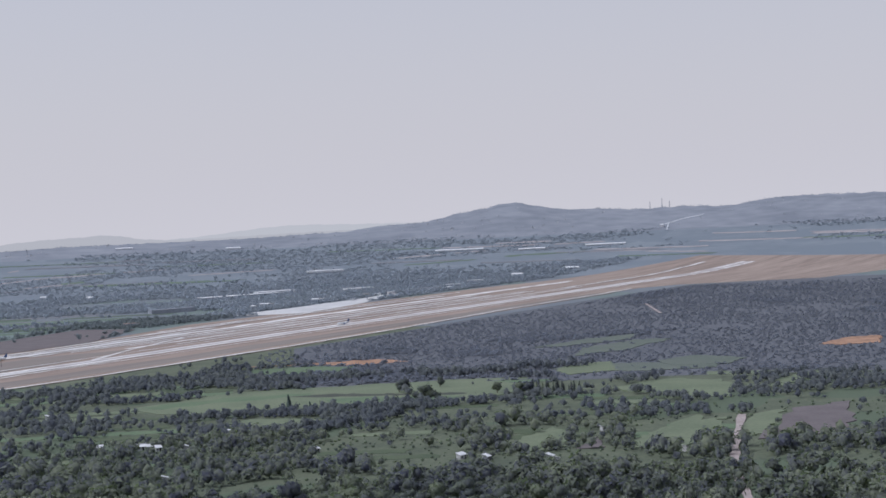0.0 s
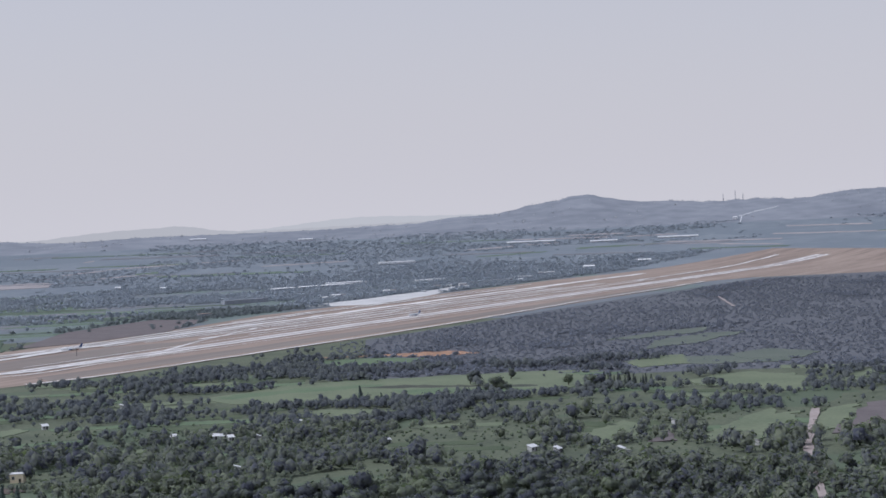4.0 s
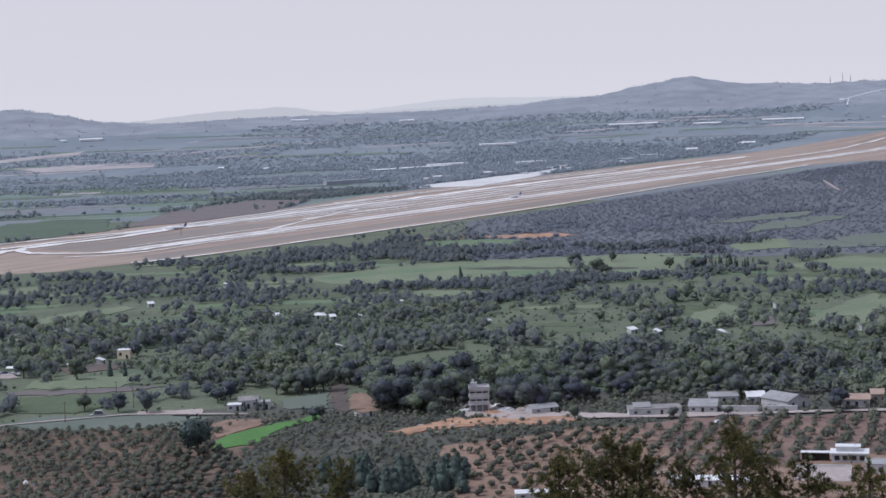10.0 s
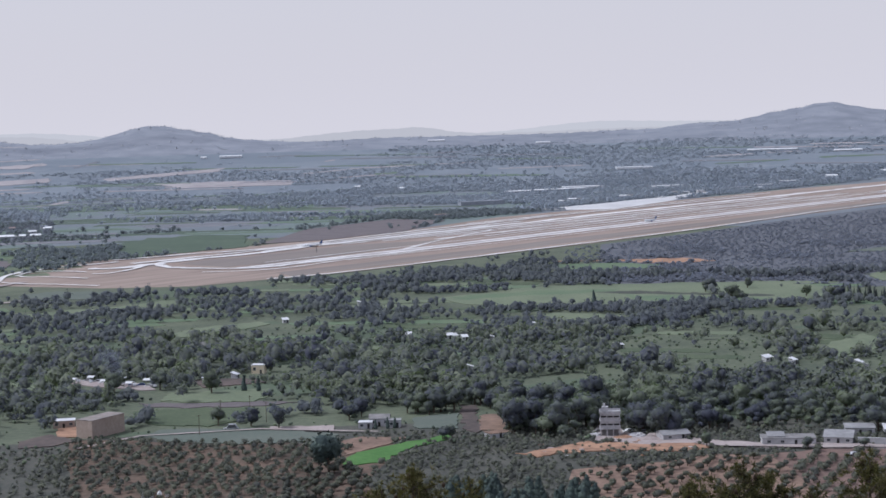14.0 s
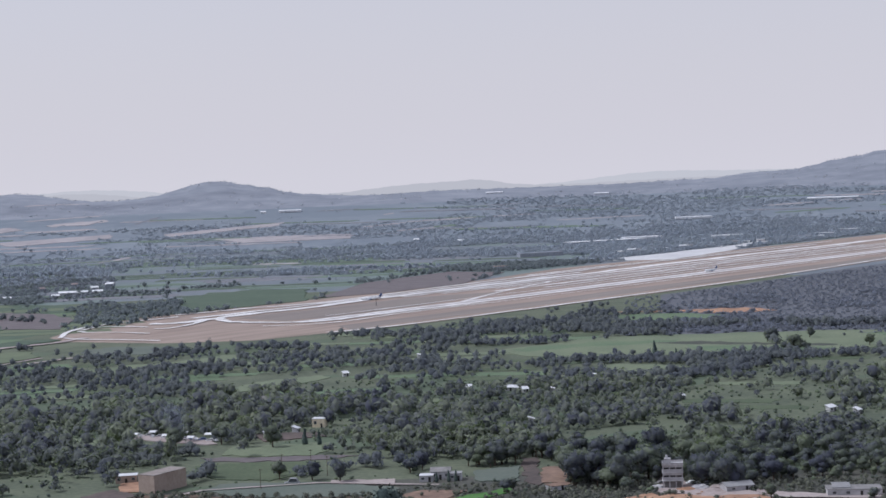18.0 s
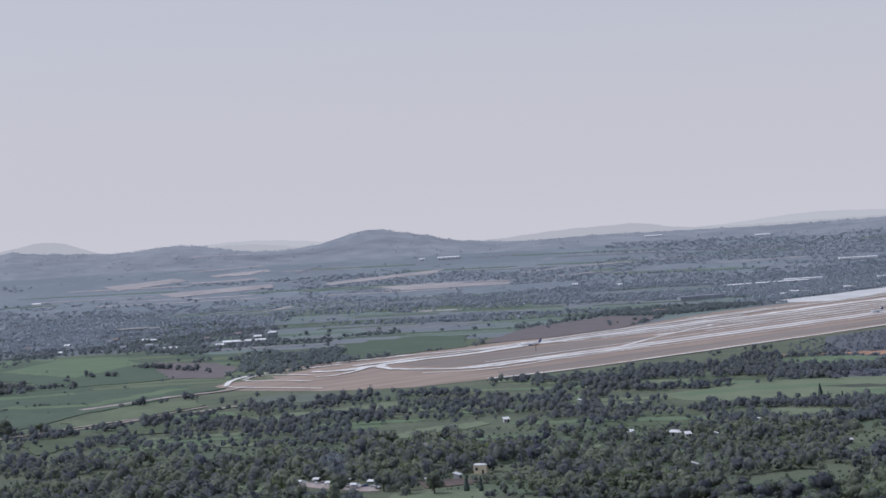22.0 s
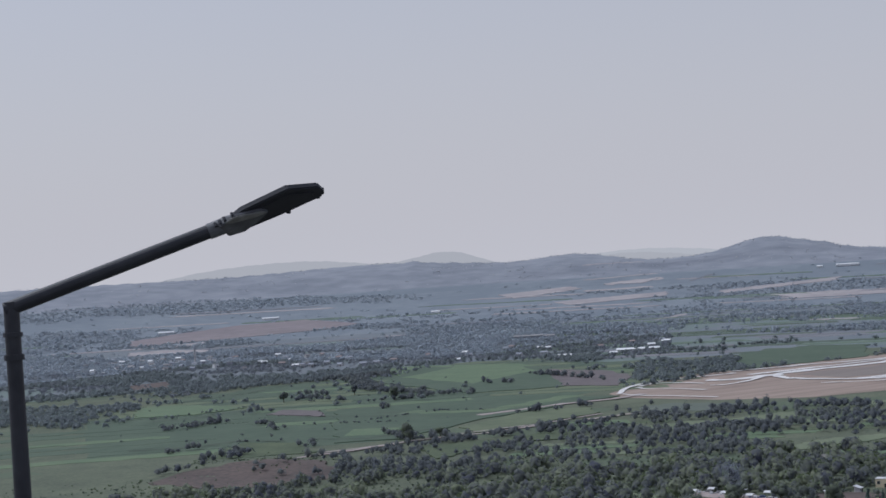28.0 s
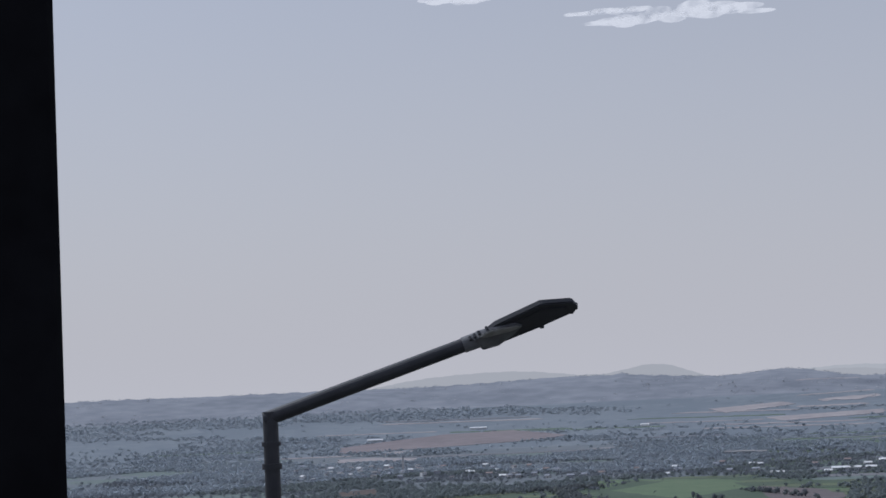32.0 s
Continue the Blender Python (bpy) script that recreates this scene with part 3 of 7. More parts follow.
def field(name, poly, material, label, lift=0.12, keep=1.0, category="field", ragged=3.0):
    """A sheet that lies on the land inside an outline, thick enough to have an edge."""
    if keep:
        TAKEN.append((poly, keep))
    bm = bmesh.new()
    f = bm.faces.new([bm.verts.new((x, y, 0)) for x, y in poly])
    bmesh.ops.triangulate(bm, faces=[f])
    size = max(math.dist(poly[0], p) for p in poly)
    far = max(math.hypot(*p) for p in poly) > 2950
    for _ in range(4):
        bmesh.ops.subdivide_edges(bm, edges=[e for e in bm.edges if e.calc_length() > size * (0.06 if far else 0.10)], cuts=1)
    bmesh.ops.triangulate(bm, faces=bm.faces[:])
    rnd = random.Random(len(TAKEN))
    for v in bm.verts:
        if v.is_boundary:
            v.co.x += rnd.uniform(-1, 1) * min(size * 0.02, ragged)
            v.co.y += rnd.uniform(-1, 1) * min(size * 0.035, ragged * 1.5)
        v.co.z = float(land(v.co.x, v.co.y)) + lift
    bmesh.ops.recalc_face_normals(bm, faces=bm.faces[:])
    for fc in bm.faces:
        if fc.normal.z < 0:
            fc.normal_flip()
    rim = bmesh.ops.extrude_edge_only(bm, edges=[e for e in bm.edges if e.is_boundary])
    for v in rim["geom"]:
        if isinstance(v, bmesh.types.BMVert):
            v.co.z -= lift + 0.3
    ob = new(name, bm_mesh(name, bm, material))
    return tagged(ob, label, category, kind="structure")


def lane(name, pts, width, material, label, lift=0.2):
    bm = bmesh.new()
    left, right = [], []
    fine = []
    for (x0, y0), (x1, y1) in zip(pts, pts[1:]):
        for k in range(6):
            fine.append((x0 + (x1 - x0) * k / 6, y0 + (y1 - y0) * k / 6))
    fine.append(pts[-1])
    for i, (x, y) in enumerate(fine):
        (xa, ya), (xb, yb) = fine[max(i - 1, 0)], fine[min(i + 1, len(fine) - 1)]
        d = Vector((xb - xa, yb - ya)).normalized()
        w = width / 2 * (1 + 0.25 * math.sin(i * 1.7))
        for side, s in ((left, -1), (right, 1)):
            px, py = x - d.y * w * s, y + d.x * w * s
            side.append(bm.verts.new((px, py, float(land(px, py)) + lift)))
    for i in range(len(fine) - 1):
        bm.faces.new((left[i], left[i + 1], right[i + 1], right[i]))
    for (x0, y0), (x1, y1) in zip(pts, pts[1:]):
        d = Vector((x1 - x0, y1 - y0)).normalized() * (width * 0.8)
        TAKEN.append(([(x0 - d.y, y0 + d.x), (x1 - d.y, y1 + d.x), (x1 + d.y, y1 - d.x), (x0 + d.y, y0 - d.x)], 1.0))
    bmesh.ops.recalc_face_normals(bm, faces=bm.faces[:])
    ob = new(name, bm_mesh(name, bm, material))
    return tagged(ob, label, "road", kind="structure")


# the airfield has its own axes: u along the runway, n across it, away from the camera
AO, AU, AN = (-150.0, 1450.0), (0.685, 0.7286), (-0.7286, 0.685)


def air(u, n):
    return (AO[0] + AU[0] * u + AN[0] * n, AO[1] + AU[1] * u + AN[1] * n)


def strip(name, outline, material, label, lift, category="runway"):
    return field(name, [air(u, n) for u, n in outline], material, label, lift, 0.0, category)


TAKEN.append(([air(*p) for p in ((-165, 20), (-60, -150), (500, -150), (1500, -130), (1700, -330), (2600, -500), (2600, 262), (1000, 262), (700, 288), (560, 215), (100, 190), (-120, 120))], 1.0))
strip("airfield_grass", [(-125, 70), (-100, -20), (-55, -80), (115, -118), (500, -123), (803, -109), (1214, -93), (1420, -84), (1500, -120), (1620, -300), (2250, -420), (2300, 160), (1500, 250), (1000, 252), (760, 258), (560, 215), (300, 204), (145, 209), (61, 216), (-38, 182), (-112, 124)], M["airgrass"], "dry straw-coloured airfield grass along the runway", 0.10, "airfield")
strip("shoulder", [(88, 100), (84, 36), (125, 22), (260, 26), (420, 60), (330, 112), (179, 106), (127, 110)], M["airdark"], "dull grey-brown worn ground between runway and taxiway", 0.2, "airfield")
strip("shoulder", [(60, -60), (600, -60), (1300, -62), (1300, -96), (500, -96), (40, -92)], M["airdark"], "dull grey-brown worn shoulder beside the runway", 0.2, "airfield")
strip("runway", [(80, -13), (2150, -13), (2150, 17), (80, 17)], M["asphalt_pale"], "long pale worn runway crossing the plain", 0.3)


def band(name, pts, width, label, lift=0.45, material="concrete", wob=0.4, seed=1):
    """A long pale band on the airfield, with an uneven width, along (u, n) points."""
    rnd = random.Random(seed)
    bm = bmesh.new()
    fine = []
    ends = [pts[0], *pts, pts[-1]]
    for p0, p1, p2, p3 in zip(ends, ends[1:], ends[2:], ends[3:]):
        k = max(4, int(math.dist(p1, p2) / 30))
        for i in range(k):
            q = i / k
            fine.append(tuple(0.5 * (2 * b + (c - a) * q + (2 * a - 5 * b + 4 * c - d) * q * q + (3 * b - a - 3 * c + d) * q ** 3) for a, b, c, d in zip(p0, p1, p2, p3)))
    fine.append(pts[-1])
    prev = None
    for i, (u, n) in enumerate(fine):
        (ua, na), (ub, nb_) = fine[max(i - 1, 0)], fine[min(i + 1, len(fine) - 1)]
        d = Vector((ub - ua, nb_ - na)).normalized()
        w = width * 0.38 * (1 + rnd.uniform(-wob, wob))
        o = rnd.uniform(-wob, wob) * width * 0.5
        pair = []
        for s_ in (-1, 1):
            x, y = air(u - d.y * (w * s_ + o), n + d.x * (w * s_ + o))
            pair.append(bm.verts.new((x, y, float(land(x, y)) + lift)))
        if prev:
            bm.faces.new((prev[0], pair[0], pair[1], prev[1]))
        prev = pair
    bmesh.ops.recalc_face_normals(bm, faces=bm.faces[:])
    for fc in bm.faces:
        if fc.normal.z < 0:
            fc.normal_flip()
    return tagged(new(name, bm_mesh(name, bm, M[material])), label, "runway", kind="structure")


for i, (nm, pts, w, lb) in enumerate((
        ("runway_edge", [(110, -9), (2150, -9)], 9, "bright worn concrete edge of the runway"),
        ("runway_edge", [(90, 9), (2150, 10)], 9, "bright worn concrete edge of the runway"),
        ("taxiway", [(290, 140), (500, 146), (1000, 156), (1700, 160)], 19, "pale concrete taxiway beside the runway"),
        ("taxiway", [(330, 122), (520, 128), (1300, 132)], 9, "narrow pale strip beside the taxiway"),
        ("taxiway", [(380, 112), (760, 108), (1300, 106)], 7, "narrow pale strip beside the taxiway"),
        ("taxiway", [(420, 70), (800, 82), (1400, 84)], 8, "narrow pale strip between runway and taxiway"),
        ("taxiway", [(480, 50), (900, 52), (1500, 48)], 7, "narrow pale strip between runway and taxiway"),
        ("taxiway", [(300, 12), (420, 60), (560, 105)], 7, "pale slanting taxiway link"),
        ("taxiway", [(130, 30), (300, 33), (700, 30), (1300, 28)], 4, "thin bright worn line beside the runway"),
        ("taxiway", [(520, 64), (900, 68), (1500, 66)], 3, "thin bright worn line between runway and taxiway"),
        ("taxiway", [(450, 95), (800, 96), (1400, 97)], 4, "thin bright worn line between runway and taxiway"),
        ("taxiway", [(600, 195), (900, 214), (1400, 216)], 5, "bright worn line before the apron"),
        ("taxiway", [(180, -26), (300, -30), (900, -30), (1500, -30)], 3, "thin worn line below the runway"),
        ("taxiway", [(11, 139), (34, 122), (80, 124), (124, 127), (196, 124), (286, 134), (400, 142), (620, 152)], 19, "broad bright concrete band of the taxiway"),
        ("taxiway", [(80, 122), (60, 92), (57, 66), (66, 24), (95, -8), (147, -6), (220, -6)], 12, "bright curved taxiway at the runway end"),
        ("taxiway", [(70, 150), (150, 146), (260, 150), (420, 160), (700, 172)], 9, "bright worn line beside the taxiway"),
        ("taxiway", [(34, 10), (58, -18), (101, -33), (172, -24), (300, -22)], 5, "pale worn track beside the runway end"),
        ("taxiway", [(90, 200), (137, 190), (175, 183), (240, 160), (315, 163), (418, 175), (530, 186), (700, 192), (900, 200), (1300, 190)], 9, "bright line along the airfield edge"),
        ("taxiway", [(-106, 111), (-65, 156), (-26, 176), (7, 182), (42, 180), (77, 178)], 7, "pale curved track past the runway end"),
        ("taxiway", [(-61, 148), (-65, 127), (-55, 104), (-51, 60)], 5, "pale worn track past the runway end"),
        ("taxiway", [(-53, 152), (-27, 165), (-13, 142), (-10, 114)], 5, "pale worn track past the runway end"),
        ("taxiway", [(-21, 92), (-8, 84), (30, 98), (60, 116)], 6, "pale worn track past the runway end"),
        ("taxiway", [(-106, 111), (-109, 78), (-97, 31), (-91, -5)], 4, "pale worn track past the runway end"),
        ("perimeter_road", [(10, -98), (115, -114), (445, -120), (680, -116), (803, -106), (1000, -94), (1214, -90), (1400, -80)], 6, "pale perimeter road below the runway"),
        ("apron", [(640, 205), (820, 212)], 8, "bright concrete edge of the apron"),
        ("taxiway", [(1450, 60), (1800, 75), (2150, 90)], 10, "pale strip at the far runway end"))):
    band(nm, pts, w, lb, 0.45 + 0.02 * i, seed=i)
field("apron", [(240, 2368), (267, 2325), (354, 2289), (453, 2450), (543, 2645), (617, 2698), (559, 2723), (479, 2588), (428, 2540), (385, 2486), (336, 2429), (290, 2386)], M["apron"], "bright concrete parking apron before the terminal", 0.4, 1.0, "apron")
field("scrubland", [(195, 1228), (440, 1170), (680, 1050), (1050, 1650), (1500, 2300), air(1640, -310), air(1500, -135), air(900, -135), air(420, -140), (190, 1330)], M["maquis_floor"], "ground under the maquis scrub, tinted with painted haze", 0.05, 0.0, "scrubland")
field("field", [(55, 1195), (83, 1217), (128, 1257), (196, 1257), (230, 1255), (293, 1246), (328, 1204), (339, 1168), (314, 1125), (276, 1098), (226, 1109), (175, 1122), (115, 1130), (71, 1154)], M["crop"], "wide green crop field", 0.260, 0.99)
field("field", [(168, 1208), (189, 1209), (289, 1148), (283, 1137), (186, 1190)], M["soil_green"], "dark ditch and path across the green field", 0.266, 1.0)
field("field", [(66, 1202), (125, 1226), (191, 1221), (188, 1205), (122, 1198), (76, 1182)], M["crop_lush"], "lush strip in the wide green field", 0.272, 1.0)
field("field", [(188, 1181), (281, 1130), (260, 1110), (193, 1140)], M["crop_lush"], "lush strip in the wide green field", 0.278, 1.0)
field("field", [(110, 1070), (132, 1084), (168, 1059), (169, 1030), (138, 1019), (109, 1026)], M["crop"], "small green crop field", 0.284, 1.0)
field("field", [(175, 1445), (226, 1442), (259, 1408), (234, 1376), (188, 1379), (168, 1410)], M["crop_lush"], "narrow green crop strip", 0.290, 1.0)
field("field", [(175, 1482), (231, 1474), (291, 1472), (306, 1436), (265, 1415), (229, 1458)], M["soil_orange"], "strip of bare orange soil", 0.296, 1.0)
field("field", [(-232, 1177), (-212, 1193), (-186, 1202), (-135, 1249), (-126, 1214), (-173, 1167), (-205, 1154), (-228, 1154)], M["crop"], "long green field among trees", 0.302, 1.0)
field("field", [(-261, 1327), (-238, 1347), (-183, 1327), (-168, 1281), (-201, 1276), (-252, 1283)], M["crop_grey"], "pale green field below the runway end", 0.308, 1.0)
field("field", [(-121, 1029), (-93, 1076), (-61, 1090), (-56, 1071), (-86, 1032), (-112, 1018)], M["crop"], "pale green field between trees", 0.314, 1.0)
field("field", [(-177, 988), (-165, 998), (-148, 993), (-143, 957), (-172, 961)], M["crop"], "green clearing among trees", 0.320, 1.0)
field("field", [(-182, 857), (-165, 856), (-153, 850), (-150, 826), (-164, 820), (-175, 822)], M["crop"], "green clearing beside the parked cars", 0.326, 1.0)
field("field", [(-93, 783), (-90, 807), (-68, 805), (-44, 807), (-40, 791), (-48, 771), (-71, 773)], M["crop"], "green field beside the houses", 0.332, 1.0)
field("field", [(-101, 777), (-79, 772), (-35, 767), (-27, 764), (-47, 759), (-78, 760), (-98, 766)], M["soil_dark"], "grey-brown strip of bare earth", 0.338, 1.0)
field("field", [(-101, 753), (-70, 757), (-47, 751), (-43, 731), (-63, 709), (-88, 719), (-99, 737)], M["grass_rough"], "rough grass below the houses", 0.344, 0.93)
field("field", [(-89, 690), (-84, 707), (-53, 702), (-32, 695), (-8, 680), (-9, 668), (-42, 667), (-69, 672)], M["crop_grey"], "smooth grey-green fallow field", 0.350, 1.0)
field("field", [(-8, 620), (-2, 640), (18, 656), (35, 671), (37, 663), (20, 648), (7, 620), (-2, 616)], M["crop_bright"], "bright green watered crop plot", 0.356, 1.0)
field("field", [(22, 712), (42, 719), (39, 683), (22, 688)], M["crop_grey"], "small dry garden plot", 0.362, 1.0)
field("field", [(44, 739), (51, 738), (47, 670), (42, 679)], M["mound"], "small sandy plot beside the garden", 0.368, 1.0)
field("field", [(51, 714), (64, 713), (58, 673), (48, 678)], M["soil_red"], "small plot of bare brown soil", 0.374, 1.0)
field("field", [(-8, 664), (-2, 672), (18, 668), (11, 656), (-2, 640), (-6, 636)], M["soil_red"], "reddish earth beside the bright green plot", 0.380, 0.9)
field("field", [(-38, 703), (-11, 700), (-11, 688), (-37, 695)], M["dirt"], "bare sandy yard beside the track", 0.386, 0.95)
field("field", [(58, 625), (73, 636), (94, 641), (124, 636), (132, 626), (125, 620), (100, 624), (85, 626), (69, 620)], M["soil_orange"], "cleared orange building ground", 0.392, 1.0)
field("yard", [(97, 681), (109, 655), (125, 644), (128, 635), (106, 635), (90, 646)], M["dirt"], "pale trampled building ground", 0.398, 1.0)
field("yard", [(128, 643), (149, 631), (201, 616), (198, 608), (147, 623), (129, 631)], M["dirt"], "pale bare yard before the farm halls", 0.404, 0.95)
field("yard", [(-139, 690), (-129, 704), (-114, 687), (-124, 677), (-136, 674)], M["mound"], "sandy track and bare ground beside the hall", 0.410, 0.95)
field("field", [(-128, 717), (-119, 722), (-115, 695), (-125, 697)], M["soil_orange"], "bare orange earth beside the hall", 0.416, 1.0)
field("field", [(-85, 844), (-52, 842), (-45, 827), (-75, 817)], M["mound"], "bare sandy yard among the houses", 0.422, 0.8)
field("yard", [(-146, 860), (-108, 837), (-97, 818), (-107, 817), (-144, 844)], M["dirt"], "bare sandy ground beside the parked cars", 0.428, 0.9)
field("field", [(239, 868), (257, 900), (283, 930), (285, 904), (265, 852), (237, 839)], M["crop"], "green clearing among trees", 0.434, 1.0)
field("field", [(290, 831), (327, 886), (357, 913), (382, 920), (359, 864), (309, 807)], M["crop"], "green crop field between hedges", 0.440, 1.0)
field("field", [(267, 839), (292, 877), (282, 838)], M["soil_dark"], "bare brown clearing among trees", 0.446, 1.0)
field("field", [(380, 1083), (408, 1116), (440, 1125), (464, 1115), (441, 1060), (406, 1057)], M["crop"], "green crop field between hedges", 0.452, 1.0)
field("field", [(388, 1266), (425, 1288), (461, 1271), (513, 1233), (498, 1196), (439, 1211)], M["crop_grey"], "pale green strips beside the scrub", 0.458, 0.9)
field("field", [(433, 1482), (509, 1542), (569, 1568), (536, 1508), (466, 1476)], M["crop_grey"], "grey-green field in the maquis", 0.464, 1.0)
field("field", [(379, 1109), (441, 1146), (463, 1085), (426, 1010), (399, 1038)], M["crop"], "green crop field between hedges", 0.470, 1.0)
field("field", [(309, 837), (349, 911), (376, 939), (366, 900), (332, 841)], M["crop"], "green crop field between hedges", 0.476, 1.0)
field("field", [(367, 857), (406, 922), (431, 938), (386, 857), (358, 826)], M["crop"], "green field beside the dirt road", 0.482, 1.0)
field("field", [(362, 824), (434, 928), (476, 943), (422, 836), (388, 817)], M["soil_dark"], "ploughed purple-brown field", 0.488, 1.0)
field("field", [(386, 1258), (413, 1300), (447, 1301), (426, 1228), (386, 1221)], M["crop"], "green clearing below the scrub", 0.494, 1.0)
field("field", [(485, 1071), (519, 1108), (556, 1139), (543, 1101), (489, 1061)], M["crop"], "green field below the scrub", 0.500, 1.0)
field("field", [(644, 1328), (686, 1370), (723, 1369), (689, 1305), (654, 1305)], M["soil_orange"], "bare orange soil in the scrub", 0.506, 1.0)
field("field", [(477, 1278), (521, 1304), (545, 1255), (515, 1220), (474, 1232)], M["crop_grey"], "pale green field below the scrub", 0.512, 0.95)
field("field", [(435, 1368), (471, 1445), (537, 1495), (571, 1482), (498, 1402)], M["crop_grey"], "thin green strips in the scrub", 0.518, 0.9)
field("field", [(-677, 1882), (-683, 1948), (-623, 1942), (-517, 1911), (-464, 1822), (-476, 1757), (-527, 1717), (-579, 1721)], M["crop_lush"], "bright green field near the runway end", 0.524, 1.0)
field("field", [(-461, 1678), (-455, 1799), (-371, 1733), (-327, 1644), (-325, 1538), (-401, 1582)], M["soil_dark"], "brown ploughed field at the runway end", 0.530, 1.0)
field("field", [(-1561, 2926), (-1531, 3054), (-1460, 3216), (-1343, 3293), (-1176, 3173), (-1206, 3067), (-1305, 2970), (-1402, 2885), (-1495, 2802)], M["fallow_far"], "wide brown fallow field behind the town", 0.536, 1.0)
field("field", [(-1421, 2660), (-1365, 2698), (-1244, 2620), (-1206, 2518), (-1361, 2547)], M["straw"], "straw-coloured field", 0.542, 1.0)
field("field", [(-1417, 2780), (-1400, 2833), (-1367, 2871), (-1350, 2777)], M["straw"], "straw-coloured field", 0.548, 1.0)
field("field", [(-975, 1819), (-949, 1869), (-880, 1743), (-916, 1710)], M["mound"], "straw-coloured field beside the town", 0.554, 1.0)
field("field", [(-492, 930), (-480, 959), (-461, 968), (-439, 987), (-404, 1002), (-383, 971), (-375, 936), (-418, 904)], M["mound"], "low brown scrubby mound", 0.560, 0.9)
field("field", [(-262, 1892), (-192, 2006), (-124, 1977), (-122, 1853), (-188, 1778), (-238, 1757)], M["crop_far"], "green field beside the runway end", 0.566, 0.95)
field("field", [(-108, 1812), (-54, 2051), (46, 2210), (116, 2149), (53, 1950), (-42, 1847)], M["soil_dark"], "bare brown ground beside the airfield", 0.572, 0.97)
field("field", [(67, 509), (75, 594), (128, 609), (172, 612), (263, 594), (217, 467)], M["soil_red"], "red-brown soil of the olive grove", 0.060, 1)
field("field", [(-119, 693), (-18, 661), (21, 654), (3, 606), (5, 526), (-97, 555)], M["soil_grove"], "grassy brown soil of the olive grove", 0.060, 1)
field("field", [(-776, 1364), (-765, 1711), (-666, 1798), (-591, 1997), (-380, 1860), (-306, 1542), (-397, 1332), (-402, 1145), (-492, 1092), (-616, 1081)], M["crop_far"], "wide green cropland west of the runway", 0.050, 0.88)
field("field", [(-1041, 3707), (-904, 3844), (-863, 3778), (-977, 3612)], M["straw"], "straw-coloured field", 0.578, 1)
field("field", [(-860, 3492), (-642, 3628), (-626, 3534), (-804, 3408)], M["straw"], "straw-coloured field", 0.584, 1)
field("field", [(-828, 3860), (-714, 3972), (-734, 3856)], M["straw"], "straw-coloured field", 0.590, 1)
field("field", [(-525, 3592), (-284, 3788), (-291, 3714), (-505, 3531)], M["straw"], "straw-coloured field", 0.596, 1)
field("field", [(-385, 3424), (-121, 3407), (-119, 3338), (-330, 3324)], M["straw"], "straw-coloured field", 0.602, 1)
field("field", [(-606, 1689), (-649, 1927), (-472, 1847), (-378, 1555), (-460, 1520)], M["crop_far"], "green field behind the runway end", 0.608, 0.95)
field("field", [(-446, 1134), (-547, 1397), (-423, 1450), (-298, 1431), (-369, 1291), (-402, 1147)], M["crop_far"], "green field near the runway end", 0.614, 0.93)
field("field", [(-248, 1766), (-238, 1978), (-126, 1967), (-114, 1780), (-168, 1728), (-219, 1678)], M["crop_far"], "green field behind the taxiway", 0.620, 1)
lane("ditch", [(-704, 1338), (-671, 1368), (-645, 1429)], 2.2, M["soil_green"], "dark grassy ditch between crop fields", 0.72)
lane("ditch", [(-604, 1119), (-553, 1132), (-537, 1166), (-491, 1152)], 2.2, M["soil_green"], "dark grassy ditch between crop fields", 0.72)
lane("ditch", [(-583, 1325), (-539, 1340), (-465, 1316), (-402, 1299), (-365, 1335)], 2.2, M["soil_green"], "dark grassy ditch between crop fields", 0.72)
lane("ditch", [(-477, 1162), (-429, 1151), (-410, 1183), (-393, 1210)], 2.2, M["soil_green"], "dark grassy ditch between crop fields", 0.72)
lane("ditch", [(-492, 1349), (-416, 1345), (-363, 1365)], 2.2, M["soil_green"], "dark grassy ditch between crop fields", 0.72)
lane("ditch", [(-778, 1538), (-740, 1614), (-726, 1730)], 2.2, M["soil_green"], "dark grassy ditch between crop fields", 0.72)
lane("dirt_road", [(-433, 1072), (-395, 1112), (-362, 1165), (-316, 1216), (-282, 1277)], 4.0, M["dirt"], "long pale dirt track between the fields and the wood", 0.75)
lane("crop_strip", [(-466, 1350), (-430, 1338), (-391, 1336), (-365, 1390), (-344, 1450)], 22, M["crop_lush"], "lush narrow crop strip beside the dirt track", 0.7)
field("field", [(-602, 1374), (-533, 1338), (-563, 1395), (-606, 1416)], M["soil_dark"], "bare grey-brown strip in the cropland", 0.632, 0.93)
field("field", [(-456, 1175), (-408, 1175), (-428, 1223), (-465, 1223)], M["crop_lush"], "lush green crop plot", 0.638, 0.93)
field("field", [(-741, 1387), (-687, 1401), (-656, 1455), (-746, 1510), (-792, 1495)], M["crop_lush"], "lush green crop plot", 0.644, 0.93)
field("field", [(-516, 1048), (-486, 1053), (-436, 1079), (-482, 1142), (-525, 1150)], M["grass_rough"], "rough brown-green pasture beside the mound", 0.650, 0.93)
field("field", [(-491, 1632), (-465, 1784), (-513, 1892), (-590, 1919), (-607, 1762)], M["crop_lush"], "bright green crop field", 0.656, 0.93)
field("field", [(-345, 1166), (-318, 1223), (-288, 1288), (-309, 1341), (-357, 1304), (-375, 1211)], M["crop_west"], "mid-green field between two dirt tracks", 0.662, 0.93)
